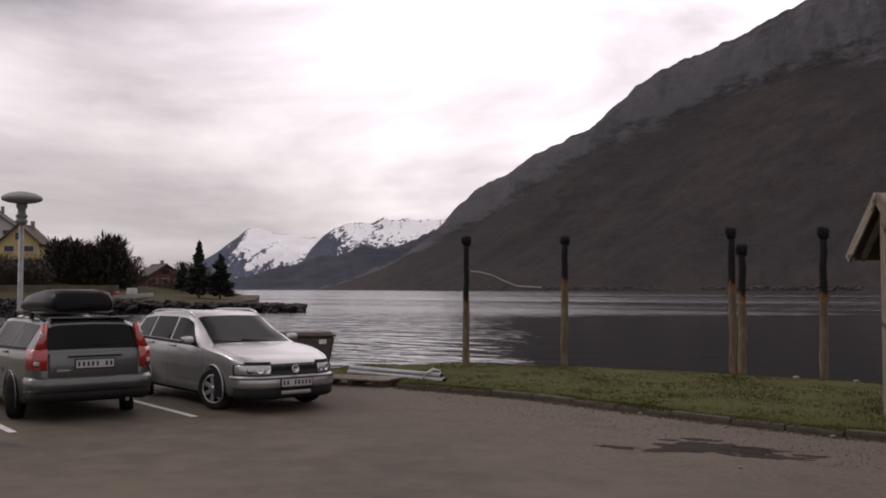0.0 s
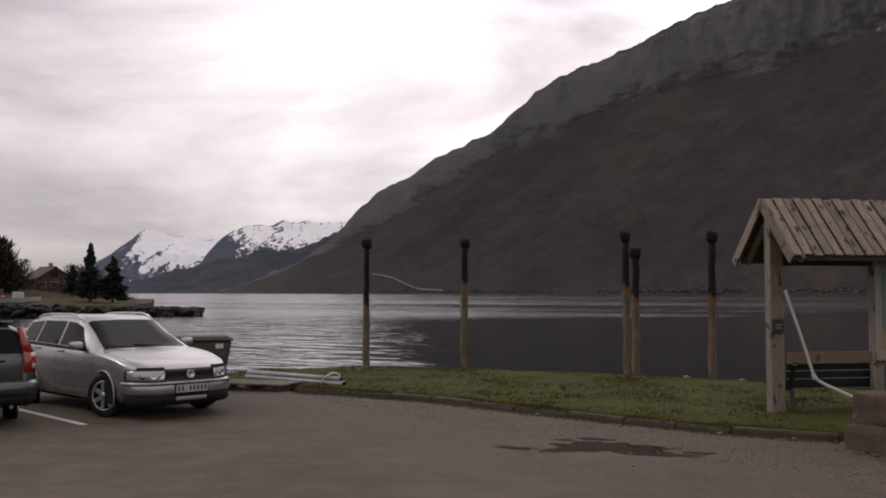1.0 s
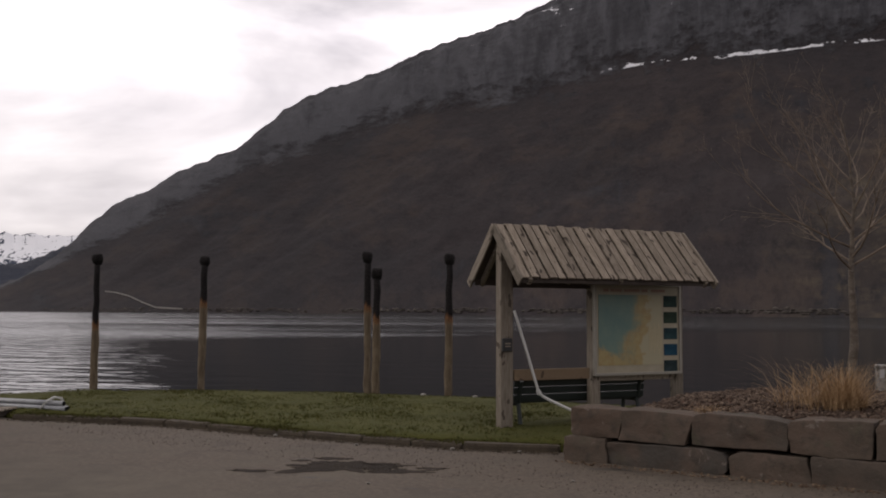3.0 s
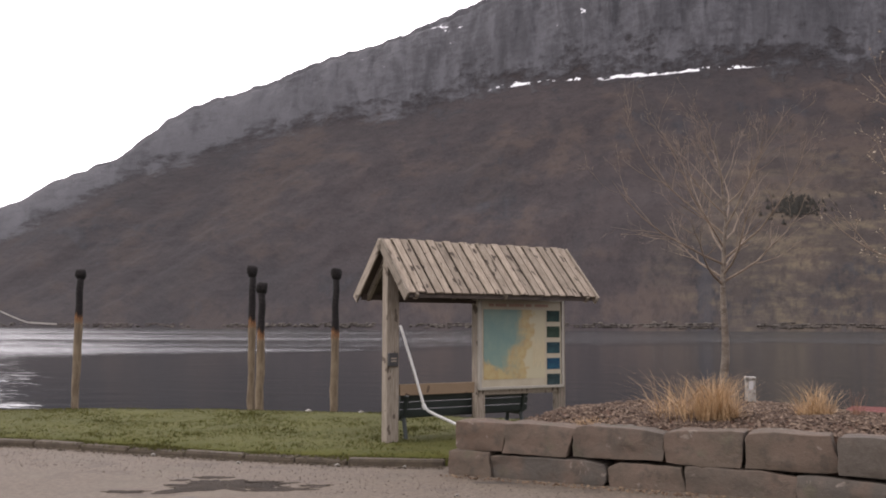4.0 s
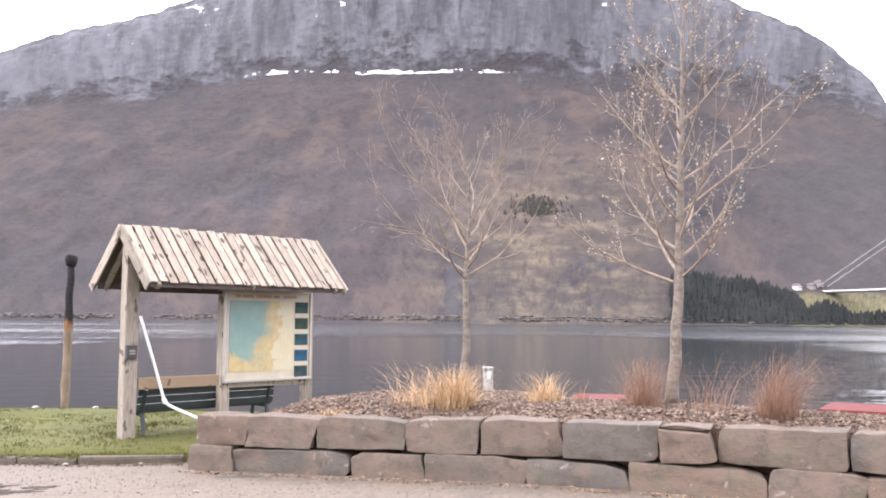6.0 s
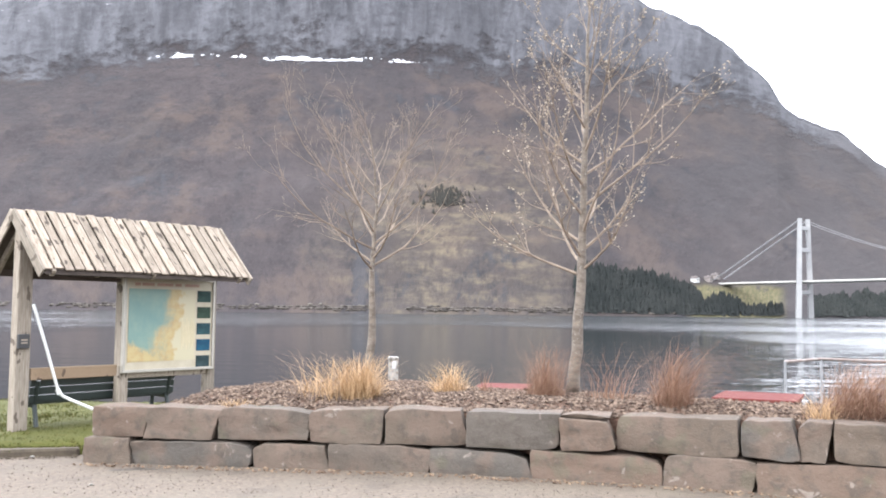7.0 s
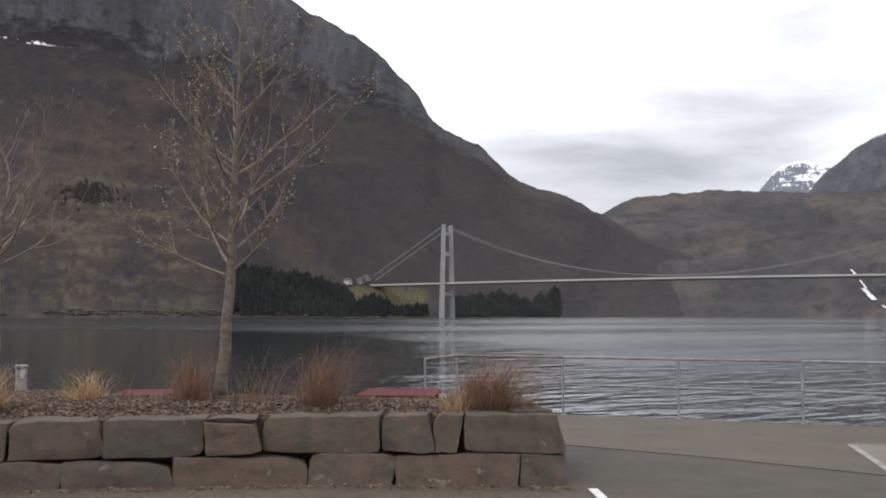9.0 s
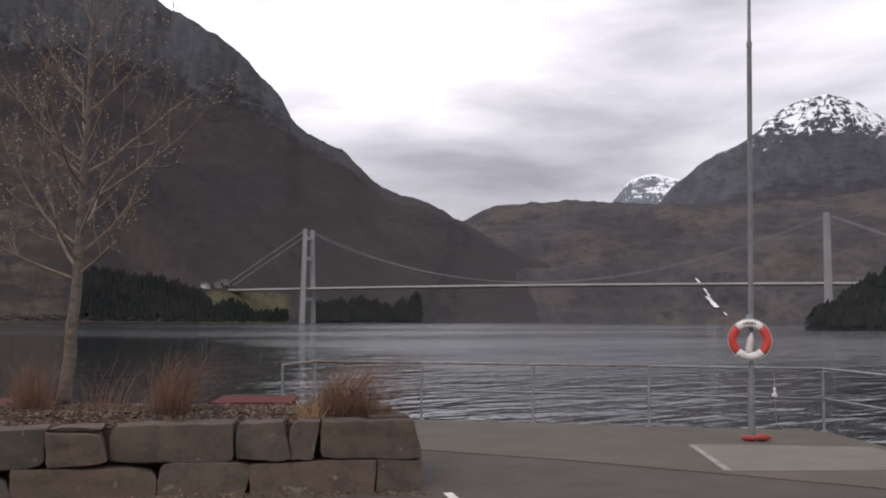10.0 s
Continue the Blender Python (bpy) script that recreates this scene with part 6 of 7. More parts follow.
p_band("lower_grille", -0.80, 0.80, [(-0.10, 0.20), (0.0, 0.21), (0.045, 0.25), (0.042, 0.36), (-0.03, 0.38)], TRIM)
grille = p_band("grille", -0.39, 0.39, [(-0.05, 0.555), (0.012, 0.565), (0.012, 0.66), (-0.01, 0.715), (-0.06, 0.72)], TRIM, plabel="black slatted grille")
for i in range(5):
    o = 0.02 - 0.006 * i
    p_band("grille_bar", -0.375, 0.375, [(o - 0.01, 0.575 + i * 0.029), (o, 0.577 + i * 0.029), (o, 0.585 + i * 0.029), (o - 0.01, 0.587 + i * 0.029)], CHROME if i == 4 else BAR_GREY, parent=grille)
bm = bmesh.new()
lathe(bm, [(0.062, 0), (0.062, 0.014), (0.048, 0.014), (0.048, 0.004), (0, 0.003)], 24, pose(2.372, 0, 0.64, 0, 80, 0))
box(bm, (0.01, 0.05, 0.012), (2.38, 0, 0.64))
part("emblem", bm, CHROME, silver_car, "round chrome emblem", smooth=True)
bm = bmesh.new()
box(bm, (0.05, 0.50, 0.055), (2.39, 0, 0.30), bevel=0.012)
part("spoiler_lip", bm, SILVER, silver_car)
plate(silver_car, (2.417, 0.0, 0.445), 1)
for s in (1, -1):
    p_panel("bonnet_seam", 1.08, 2.16, 6.02, 6.07, s, TRIM, 0.003)
p_band("bumper_strip", -0.84, 0.84, [(0.055, 0.50), (0.068, 0.505), (0.068, 0.525), (0.045, 0.53)], BAR_GREY)
bm = bmesh.new()
box(bm, (0.004, 0.06, 0.10), (0.735, -0.12, 1.135), (0, -62, 0))
part("parking_disc", bm, WHITE, silver_car, "white card behind the windscreen")
for y in (-0.25, 0.25):
    bm = bmesh.new()
    rod(bm, (1.07, y, 1.0), (0.98, y - 0.42, 1.03), 0.009, seg=6)
    part("wiper", bm, TRIM, silver_car)

HATCH = dict(
    top=[(-2.27, 0.62), (-2.25, 0.90), (-2.225, 0.955), (-2.20, 0.985), (-2.06, 1.36), (-1.96, 1.415), (-1.2, 1.45), (-0.3, 1.455), (0.05, 1.43), (0.3, 1.35), (1.0, 1.0), (1.12, 0.965),
         (1.5, 0.92), (1.9, 0.84), (2.1, 0.74), (2.22, 0.62), (2.25, 0.52)],
    low=[(-2.27, 0.36), (-2.0, 0.25), (-1.3, 0.2), (1.35, 0.2), (2.0, 0.22), (2.25, 0.25)],
    half=[(-2.27, 0.70), (-2.20, 0.79), (-2.0, 0.845), (-1.3, 0.88), (0, 0.885), (1.35, 0.875), (1.85, 0.83), (2.1, 0.74), (2.25, 0.5)],
    belt=[(-2.3, 0.99), (-1.5, 0.97), (0.6, 0.925), (1.1, 0.925), (1.6, 0.87), (2.1, 0.72), (2.25, 0.5)],
    roof_half=[(-2.2, 0.70), (-2.05, 0.60), (-1.9, 0.585), (-0.3, 0.62), (0.3, 0.61), (1.0, 0.70), (1.3, 0.72)],
    axles=(1.33, -1.31), wheel=0.315, spokes=5, chrome=False,
    side_glass=[(-1.86, -1.22, 0.06, 0.0), (-1.16, -0.30, 0.0, 0.0), (-0.24, 0.78, 0.0, -0.50)],
    seams=(1.0, -0.27, -1.15), handles=(-0.08, -0.98), mirror=0.66, rails=(-1.8, 0.1), windscreen=(0.3, 1.04), rear_glass=(-2.193, -2.068))
grey_car, v_surf, v_panel, v_band = car("estate_car", pose(-13.93, 8.78, 0, 0, 0, HEAD + 180), "dark silver estate car with tall red tail lamps, parked", GREY_SILVER, HATCH)
for s in (1, -1):
    tl = new("tail_light")
    tl.parent = grey_car
    bm = bmesh.new()
    tube(bm, [(-2.09, s * 0.625, 1.35), (-2.15, s * 0.665, 1.15), (-2.19, s * 0.705, 1.0)], [0.04, 0.060, 0.082], 10)
    part("upper_lens", bm, LAMP_RED, tl, smooth=True)
    v_band("lower_lens", s * 0.635, s * 0.835, [(-0.03, 0.72), (0.02, 0.735), (0.028, 0.86), (0.015, 1.0), (-0.06, 1.03)], LAMP_RED, -1, tl)
    bm = bmesh.new()
    box(bm, (0.12, 0.13, 0.06), (-2.215, s * 0.735, 0.82), (0, 0, s * 18), bevel=0.015)
    part("reversing_lens", bm, LAMP_GLASS, tl)
    bm = bmesh.new()
    box(bm, (0.06, 0.05, 0.10), (-2.17, s * 0.685, 1.18), bevel=0.015)
    part("indicator_lens", bm, LAMP_GLASS, tl)
bm = bmesh.new()
box(bm, (0.10, 1.24, 0.36), (-2.235, 0, 0.78), (0, 3, 0), bevel=0.035)
part("tailgate", bm, GREY_SILVER, grey_car, smooth=True)
bm = bmesh.new()
box(bm, (0.03, 0.74, 0.022), (-2.292, 0, 0.905), bevel=0.008)
part("tailgate_grip", bm, TRIM, grey_car)
v_band("bumper", -0.86, 0.86, [(-0.03, 0.41), (0.05, 0.43), (0.075, 0.50), (0.07, 0.585), (0.03, 0.625), (-0.03, 0.63)], GREY_SILVER, -1)
v_band("lower_bumper", -0.84, 0.84, [(-0.12, 0.27), (-0.02, 0.28), (0.045, 0.34), (0.05, 0.42), (-0.03, 0.43)], TRIM, -1)
plate(grey_car, (-2.295, 0.0, 0.80), -1)
bm = bmesh.new()
box(bm, (0.008, 0.18, 0.022), (-2.29, 0.42, 0.72))
part("badge", bm, CHROME, grey_car)
bm = bmesh.new()
rod(bm, (-2.19, 0.02, 1.055), (-2.165, -0.40, 1.075), 0.009, seg=6)
part("wiper", bm, TRIM, grey_car)
bm = bmesh.new()
rod(bm, (-2.2, -0.45, 0.29), (-2.32, -0.45, 0.28), 0.028, seg=12)
part("exhaust", bm, CHROME, grey_car)
bm = bmesh.new()
box(bm, (0.18, 1.10, 0.025), (-1.97, 0, 1.425), (0, 6, 0), bevel=0.01)
part("roof_spoiler", bm, GREY_SILVER, grey_car)

# roof box on its bars
rbox = thing("roof_box", grey_car.matrix_basis @ pose(-0.70, 0.02, 1.435), "black plastic roof box strapped to car roof bars", "roof box")
bm = bmesh.new()
rings = []
for x, w, h in ((-1.14, 0.33, 0.10), (-1.12, 0.40, 0.25), (-1.02, 0.445, 0.305), (-0.55, 0.45, 0.32), (0.0, 0.44, 0.30), (0.7, 0.40, 0.22), (1.15, 0.32, 0.12), (1.32, 0.18, 0.05)):
    rings.append([bm.verts.new((x, w * c, 0.075 + h * z)) for c, z in ((-0.88, 0), (-1, 0.20), (-0.99, 0.50), (-0.86, 0.90), (-0.62, 1), (0.62, 1), (0.86, 0.90), (0.99, 0.50), (1, 0.20), (0.88, 0))])
for a, b in zip(rings, rings[1:]):
    for i in range(10):
        bm.faces.new((a[i], a[(i + 1) % 10], b[(i + 1) % 10], b[i]))
bm.faces.new(rings[0])
bm.faces.new(rings[-1][::-1])
bmesh.ops.recalc_face_normals(bm, faces=bm.faces[:])
BOX_SHELL = glossy("roof_box_shell", (0.006, 0.006, 0.007), 0.28)
BOX_SHELL.node_tree.nodes["Principled BSDF"].inputs["Specular IOR Level"].default_value = 0.1
part("shell", bm, BOX_SHELL, rbox, smooth=True)
bm = bmesh.new()
box(bm, (0.004, 0.30, 0.03), (-1.045, 0, 0.285), (0, 45, 0))
part("stripe", bm, WHITE_PAINT, rbox, "pale stripe")
for x in (-0.55, 0.4):
    bm = bmesh.new()
    box(bm, (0.06, 1.16, 0.03), (x, -0.02, 0.055), bevel=0.008)
    part("roof_bar", bm, ALLOY, rbox)
    for s in (-1, 1):
        bm = bmesh.new()
        box(bm, (0.09, 0.05, 0.10), (x, s * 0.57, 0.01), bevel=0.01)
        part("bar_foot", bm, TRIM, rbox)

# ---- waste container, pipes and planks by the bank ----
BIN = plain("faded_bin_plastic", (0.06, 0.048, 0.04), (0.095, 0.078, 0.065), 3, 0.7)
binn = thing("waste_container", pose(-12.95, 13.55, 0, 0, 0, 45), "brown-grey plastic waste container with a closed lid", "waste container")
bm = bmesh.new()
lo = [bm.verts.new((x * 0.42, y * 0.36, 0.16)) for x, y in ((-1, -1), (1, -1), (1, 1), (-1, 1))]
hi = [bm.verts.new((x * 0.56, y * 0.46, 0.94)) for x, y in ((-1, -1), (1, -1), (1, 1), (-1, 1))]
bm.faces.new(lo[::-1])
bm.faces.new(hi)
for i in range(4):
    bm.faces.new((lo[i], lo[(i + 1) % 4], hi[(i + 1) % 4], hi[i]))
bmesh.ops.bevel(bm, geom=bm.edges[:], offset=0.04, segments=3, affect="EDGES")
part("tub", bm, BIN, binn, smooth=False)
bm = bmesh.new()
box(bm, (1.16, 0.96, 0.05), (0, 0, 0.955), bevel=0.02)
box(bm, (1.02, 0.82, 0.05), (0, 0, 0.99), bevel=0.024)
part("lid", bm, BIN, binn)
for x in (-0.36, 0.36):
    for y in (-0.28, 0.28):
        bm = bmesh.new()
        rod(bm, (x, y - 0.02, 0.08), (x, y + 0.02, 0.08), 0.08, seg=14)
        box(bm, (0.06, 0.06, 0.10), (x, y, 0.13))
        part("castor", bm, TYRE, binn)
bm = bmesh.new()
box(bm, (0.14, 0.004, 0.09), (0.33, -0.455, 0.84), (-7, 0, 0))
part("sticker", bm, WHITE_PAINT, binn, "pale sticker")

PIPE_GREY = plain("grey_steel_pipe", (0.26, 0.27, 0.28), (0.40, 0.41, 0.42), 3, 0.5, metal=0.4)
for i, (dy, z) in enumerate(((0.0, 0.10), (0.105, 0.10), (0.05, 0.185))):
    lp = thing("steel_pipe", pose(-11.72, 14.78 + dy, z + 0.03, 0, 0, -8), "long grey steel pipe stacked on the bank", "pipe", "stacked pipes")
    bm = bmesh.new()
    tube(bm, [(-1.35, 0, 0), (1.35 - 0.05 * i, 0, 0)], 0.047, 14)
    part("tube", bm, PIPE_GREY, lp, smooth=True)
    bm = bmesh.new()
    rod(bm, (1.352 - 0.05 * i, 0, 0), (1.358 - 0.05 * i, 0, 0), 0.040, seg=14)
    part("bore", bm, TRIM, lp)
tag = thing("white_tie", pose(-10.75, 14.60, 0.23), "white plastic strip tied round the pipes", "tie")
bm = bmesh.new()
tube(bm, [(-0.12, -0.05, -0.10), (-0.02, -0.03, 0.02), (0.06, 0.08, 0.09), (0.12, 0.2, 0.06), (0.16, 0.24, -0.1)], 0.022, 6)
part("strip", bm, WHITE_PIPE, tag)
pal = thing("pallet", pose(-12.05, 14.12, 0.0, 0, 0, 12), "weathered plank pallet lying at the bank", "pallet")
for i in range(5):
    bm = bmesh.new()
    box(bm, (1.5, 0.12, 0.03), (0, -0.3 + i * 0.15, 0.125), bevel=0.005)
    part("plank", bm, GREY_WOOD, pal)
for x in (-0.65, 0, 0.65):
    bm = bmesh.new()
    box(bm, (0.09, 0.74, 0.10), (x, 0, 0.057))
    part("bearer", bm, DARK_WOOD, pal)

# pale table between the cars, farther off
pt = thing("picnic_table", pose(-24.9, 18.3, 0, 0, 0, 30), "pale wooden picnic table on open ground", "table")
for i in range(5):
    bm = bmesh.new()
    box(bm, (1.7, 0.135, 0.04), (0, -0.3 + i * 0.15, 0.74), bevel=0.005)
    part("plank", bm, plain("pale_plank", (0.36, 0.30, 0.24), (0.46, 0.40, 0.33), 4, 0.8), pt)
for x in (-0.6, 0.6):
    bm = bmesh.new()
    rod(bm, (x, -0.6, 0), (x, -0.15, 0.72), 0.05, seg=6)
    rod(bm, (x, 0.6, 0), (x, 0.15, 0.72), 0.05, seg=6)
    part("trestle", bm, DARK_WOOD, pt)

# globe-less disc lamp beside the car park
dl = thing("street_lamp", pose(*bearing(-59.36, 20.0, 0.04)), "grey park lamp with a wide flat disc hood", "street lamp")
bm = bmesh.new()
lathe(bm, [(0.06, 0), (0.055, 0.5), (0.045, 3.1), (0, 3.1)], 14)
part("pole", bm, GALV, dl, smooth=True)
bm = bmesh.new()
lathe(bm, [(0.05, 3.02), (0.10, 3.05), (0.115, 3.09), (0.10, 3.12), (0.078, 3.14), (0.105, 3.17), (0.105, 3.21), (0.075, 3.23), (0.072, 3.32), (0.10, 3.36), (0.10, 3.42), (0, 3.43)], 18)
part("collar", bm, plain("dark_grey_lamp", (0.1, 0.1, 0.1), (0.16, 0.16, 0.16)), dl, smooth=True)
bm = bmesh.new()
lathe(bm, [(0.06, 3.42), (0.26, 3.455), (0.35, 3.485), (0.375, 3.53), (0.35, 3.575), (0.24, 3.63), (0.10, 3.66), (0, 3.665)], 28)
part("hood", bm, plain("lamp_hood", (0.18, 0.18, 0.17), (0.25, 0.25, 0.24)), dl, smooth=True)

# ---- suspension bridge ----
BRIDGE = plain("pale_concrete_tower", (0.21, 0.21, 0.213), (0.27, 0.27, 0.266), 0.05, 0.8, bump=0.1)
CABLE = plain("cable_grey", (0.13, 0.13, 0.135), (0.17, 0.17, 0.175), 0.05, 0.7, bump=0.0)
T1, T2 = bearing(34.2, 960), bearing(64.55, 820)
AX = (T2 - T1).normalized()
ACROSS = Vector((-AX.y, AX.x, 0))
DECK_Z, H1, H2 = 33.0, 93.2, 89.8
bridge = thing("bridge", Matrix(), "pale concrete suspension bridge across the fjord", "bridge")


def tower(T, h):
    for s in (-1, 1):
        bm = bmesh.new()
        rod(bm, T + ACROSS * s * 10.5 + Vector((0, 0, -2)), T + ACROSS * s * 6.8 + Vector((0, 0, h)), 3.3, 2.5, seg=4)
        part("tower_leg", bm, BRIDGE, bridge)
    for z, w in ((h - 9, 6.9), (h * 0.68, 7.9), (DECK_Z - 10, 9.6)):
        bm = bmesh.new()
        box(bm, (w * 2, 3.2, 3.6), (T.x, T.y, z), (0, 0, math.degrees(math.atan2(ACROSS.y, ACROSS.x))))
        part("cross_beam", bm, BRIDGE, bridge)


tower(T1, H1)
tower(T2, H2)
DA, DB = T1 - AX * 95, T2 + AX * 70
bm = bmesh.new()
rows = []
for i in range(41):
    p = DA.lerp(DB, i / 40)
    z = DECK_Z + 1.6 * math.sin(math.pi * i / 40)
    rows.append([bm.verts.new(p + ACROSS * a + Vector((0, 0, z + b))) for a, b in ((-6, 0.6), (6, 0.6), (6, -0.9), (3, -2.2), (-3, -2.2), (-6, -0.9))])
for a, b in zip(rows, rows[1:]):
    for i in range(6):
        bm.faces.new((a[i], a[(i + 1) % 6], b[(i + 1) % 6], b[i]))
bmesh.ops.recalc_face_normals(bm, faces=bm.faces[:])
part("deck", bm, plain("deck_concrete", (0.34, 0.33, 0.31), (0.42, 0.41, 0.385), 0.05, 0.8, bump=0.1), bridge)
for s in (-1, 1):
    bm = bmesh.new()
    pts = []
    for i in range(33):
        t = i / 32
        top = H1 + (H2 - H1) * t - 1.5
        sag = (top - (DECK_Z + 4.0)) * 4 * t * (1 - t)
        pts.append(T1.lerp(T2, t) + ACROSS * s * 7 + Vector((0, 0, top - sag)))
    tube(bm, pts, 0.24, 6)
    part("main_cable", bm, CABLE, bridge)
    bm = bmesh.new()
    tube(bm, [T1 + ACROSS * s * 7 + Vector((0, 0, H1 - 1.5)), T1 - AX * 100 + ACROSS * s * 7 + Vector((0, 0, DECK_Z + 2))], 0.7, 6)
    part("back_stay", bm, CABLE, bridge)
    bm = bmesh.new()
    tube(bm, [T2 + ACROSS * s * 7 + Vector((0, 0, H2 - 1.5)), T2 + AX * 120 + ACROSS * s * 7 + Vector((0, 0, DECK_Z + 6))], 0.7, 6)
    part("back_stay", bm, CABLE, bridge)

# ---- far shore: woods, houses, road, waterfall ----


def land_z(spec, az, r):
    """Height of one of the terrains at a bearing and distance."""
    a0, a1, n_az, n_r, shore, ridge, zs = spec
    i = int(max(0, min(n_az, (az - a0) / (a1 - a0) * n_az)))
    d0, d1 = soft_at(shore, az), soft_at(ridge, az)
    j = int(max(0, min(n_r, (r - d0) / (d1 - d0) / 1.25 * n_r)))
    j2 = min(n_r, j + 1)
    f = (r - d0) / (d1 - d0) / 1.25 * n_r - j
    return zs[i * (n_r + 1) + j] * (1 - f) + zs[i * (n_r + 1) + j2] * f


def climb(spec, az, el):
    """Distance at which a terrain first reaches an elevation angle."""
    d0, d1 = soft_at(spec[4], az), soft_at(spec[5], az)
    r = d0
    while r < d1:
        if (land_z(spec, az, r) - EYE_Z) / r >= math.tan(radians(el)):
            return r
        r += 4.0
    return d1


CONIFER = plain("dark_spruce", (0.017, 0.0195, 0.019), (0.027, 0.029, 0.0275), 0.03, 0.95, bump=0.0, spec=0.1)
NEAR_CONIFER = plain("spruce_needles", (0.010, 0.015, 0.012), (0.022, 0.028, 0.021), 0.9, 0.95, bump=0.0, spec=0.1)


def woods(name, places, lo, hi, label, seed, material=CONIFER, slim=0.3):
    """Many small jagged conifers as one mass."""
    rnd = random.Random(seed)
    verts, faces = [], []
    for x, y, z in places:
        h = rnd.uniform(lo, hi)
        w = h * slim * rnd.uniform(0.8, 1.25)
        for q in range(3):
            k = len(verts)
            z0, z1 = z + h * (-0.05 + 0.27 * q), z + h * min(1.0, 0.5 + 0.27 * q)
            for c in range(7):
                a = c * math.tau / 7 + q
                rr_ = w * (1 - 0.28 * q) * rnd.uniform(0.65, 1.2)
                verts.append((x + rr_ * math.cos(a), y + rr_ * math.sin(a), z0 + rnd.uniform(-0.06, 0.04) * h))
            verts.append((x, y, z1))
            faces += [(k + c, k + (c + 1) % 7, k + 7) for c in range(7)]
    me = bpy.data.meshes.new(name)
    me.from_pydata(verts, [], faces)
    me.materials.append(material)
    return tagged(new(name, me), label, "woods", kind="stuff")


rnd = random.Random(21)
spots = []
while len(spots) < 1700:
    az = rnd.uniform(21.2, 33.0)
    top = curve_at([(21.2, 2.35), (22.5, 2.5), (25, 2.25), (27.0, 1.75), (28.2, 1.2), (28.7, 0.5), (29.6, 0.75), (30.6, 0.5), (31.0, 0.1), (33, 0.3)], az)
    if (28.6 < az < 29.1 or az > 30.5) and rnd.random() < 0.8:
        continue
    r = climb(LAND["mountain_main"], az, rnd.uniform(-0.1, top))
    p = bearing(az, r)
    spots.append((p.x, p.y, land_z(LAND["mountain_main"], az, r)))
woods("spruce_wood", spots, 6, 11, "dark planted spruce wood on the far shore", 1, slim=0.38)
spots = []
while len(spots) < 1500:
    az = rnd.uniform(34.6, 44)
    key = "mountain_main" if az < 41 else "mountain_bay"
    top = 1.0 + 1.2 * noise.noise((az * 0.55, 3, 0)) + 0.5 * noise.noise((az * 2.2, 1, 0))
    r = climb(LAND[key], az, rnd.uniform(-0.1, max(0.05, top)))
    p = bearing(az, r)
    spots.append((p.x, p.y, land_z(LAND[key], az, r)))
woods("spruce_wood", spots, 4, 8, "dark spruce woods along the shore under the bridge", 2, plain("bay_spruce", (0.019, 0.022, 0.021), (0.028, 0.030, 0.028), 0.03, 0.95, bump=0.0, spec=0.1), 0.6)
spots = []
for a0, e0, n_tree in ((13.4, 6.8, 150), (13.0, 6.6, 60)):
    for i in range(n_tree):
        az = a0 + rnd.gauss(0, 0.6)
        r = climb(LAND["mountain_main"], az, e0 + rnd.gauss(0, 0.24))
        p = bearing(az, r)
        spots.append((p.x, p.y, land_z(LAND["mountain_main"], az, r)))
woods("spruce_wood", spots, 3, 5.5, "scattered dark spruces on the mountain side", 3, plain("hill_spruce", (0.024, 0.0235, 0.0205), (0.034, 0.033, 0.029), 0.03, 0.95, bump=0.0, spec=0.1), 0.45)
# right-hand headland
spots = []
while len(spots) < 1100:
    az = rnd.uniform(63.8, 74)
    r = rnd.uniform(392, 520)
    p = bearing(az, r)
    spots.append((p.x, p.y, land_z(LAND["headland"], az, r)))
woods("headland_wood", spots, 4, 9, "dark trees on the near headland", 4, slim=0.62)

ROOF_DARK = plain("dark_roof_tiles", (0.05, 0.04, 0.038), (0.085, 0.07, 0.065), 0.8, 0.8)
HOUSE_WHITE = plain("white_clapboard", (0.36, 0.36, 0.345), (0.44, 0.44, 0.425), 0.6, 0.7)
PANE = glossy("window_pane", (0.02, 0.022, 0.025), 0.1)


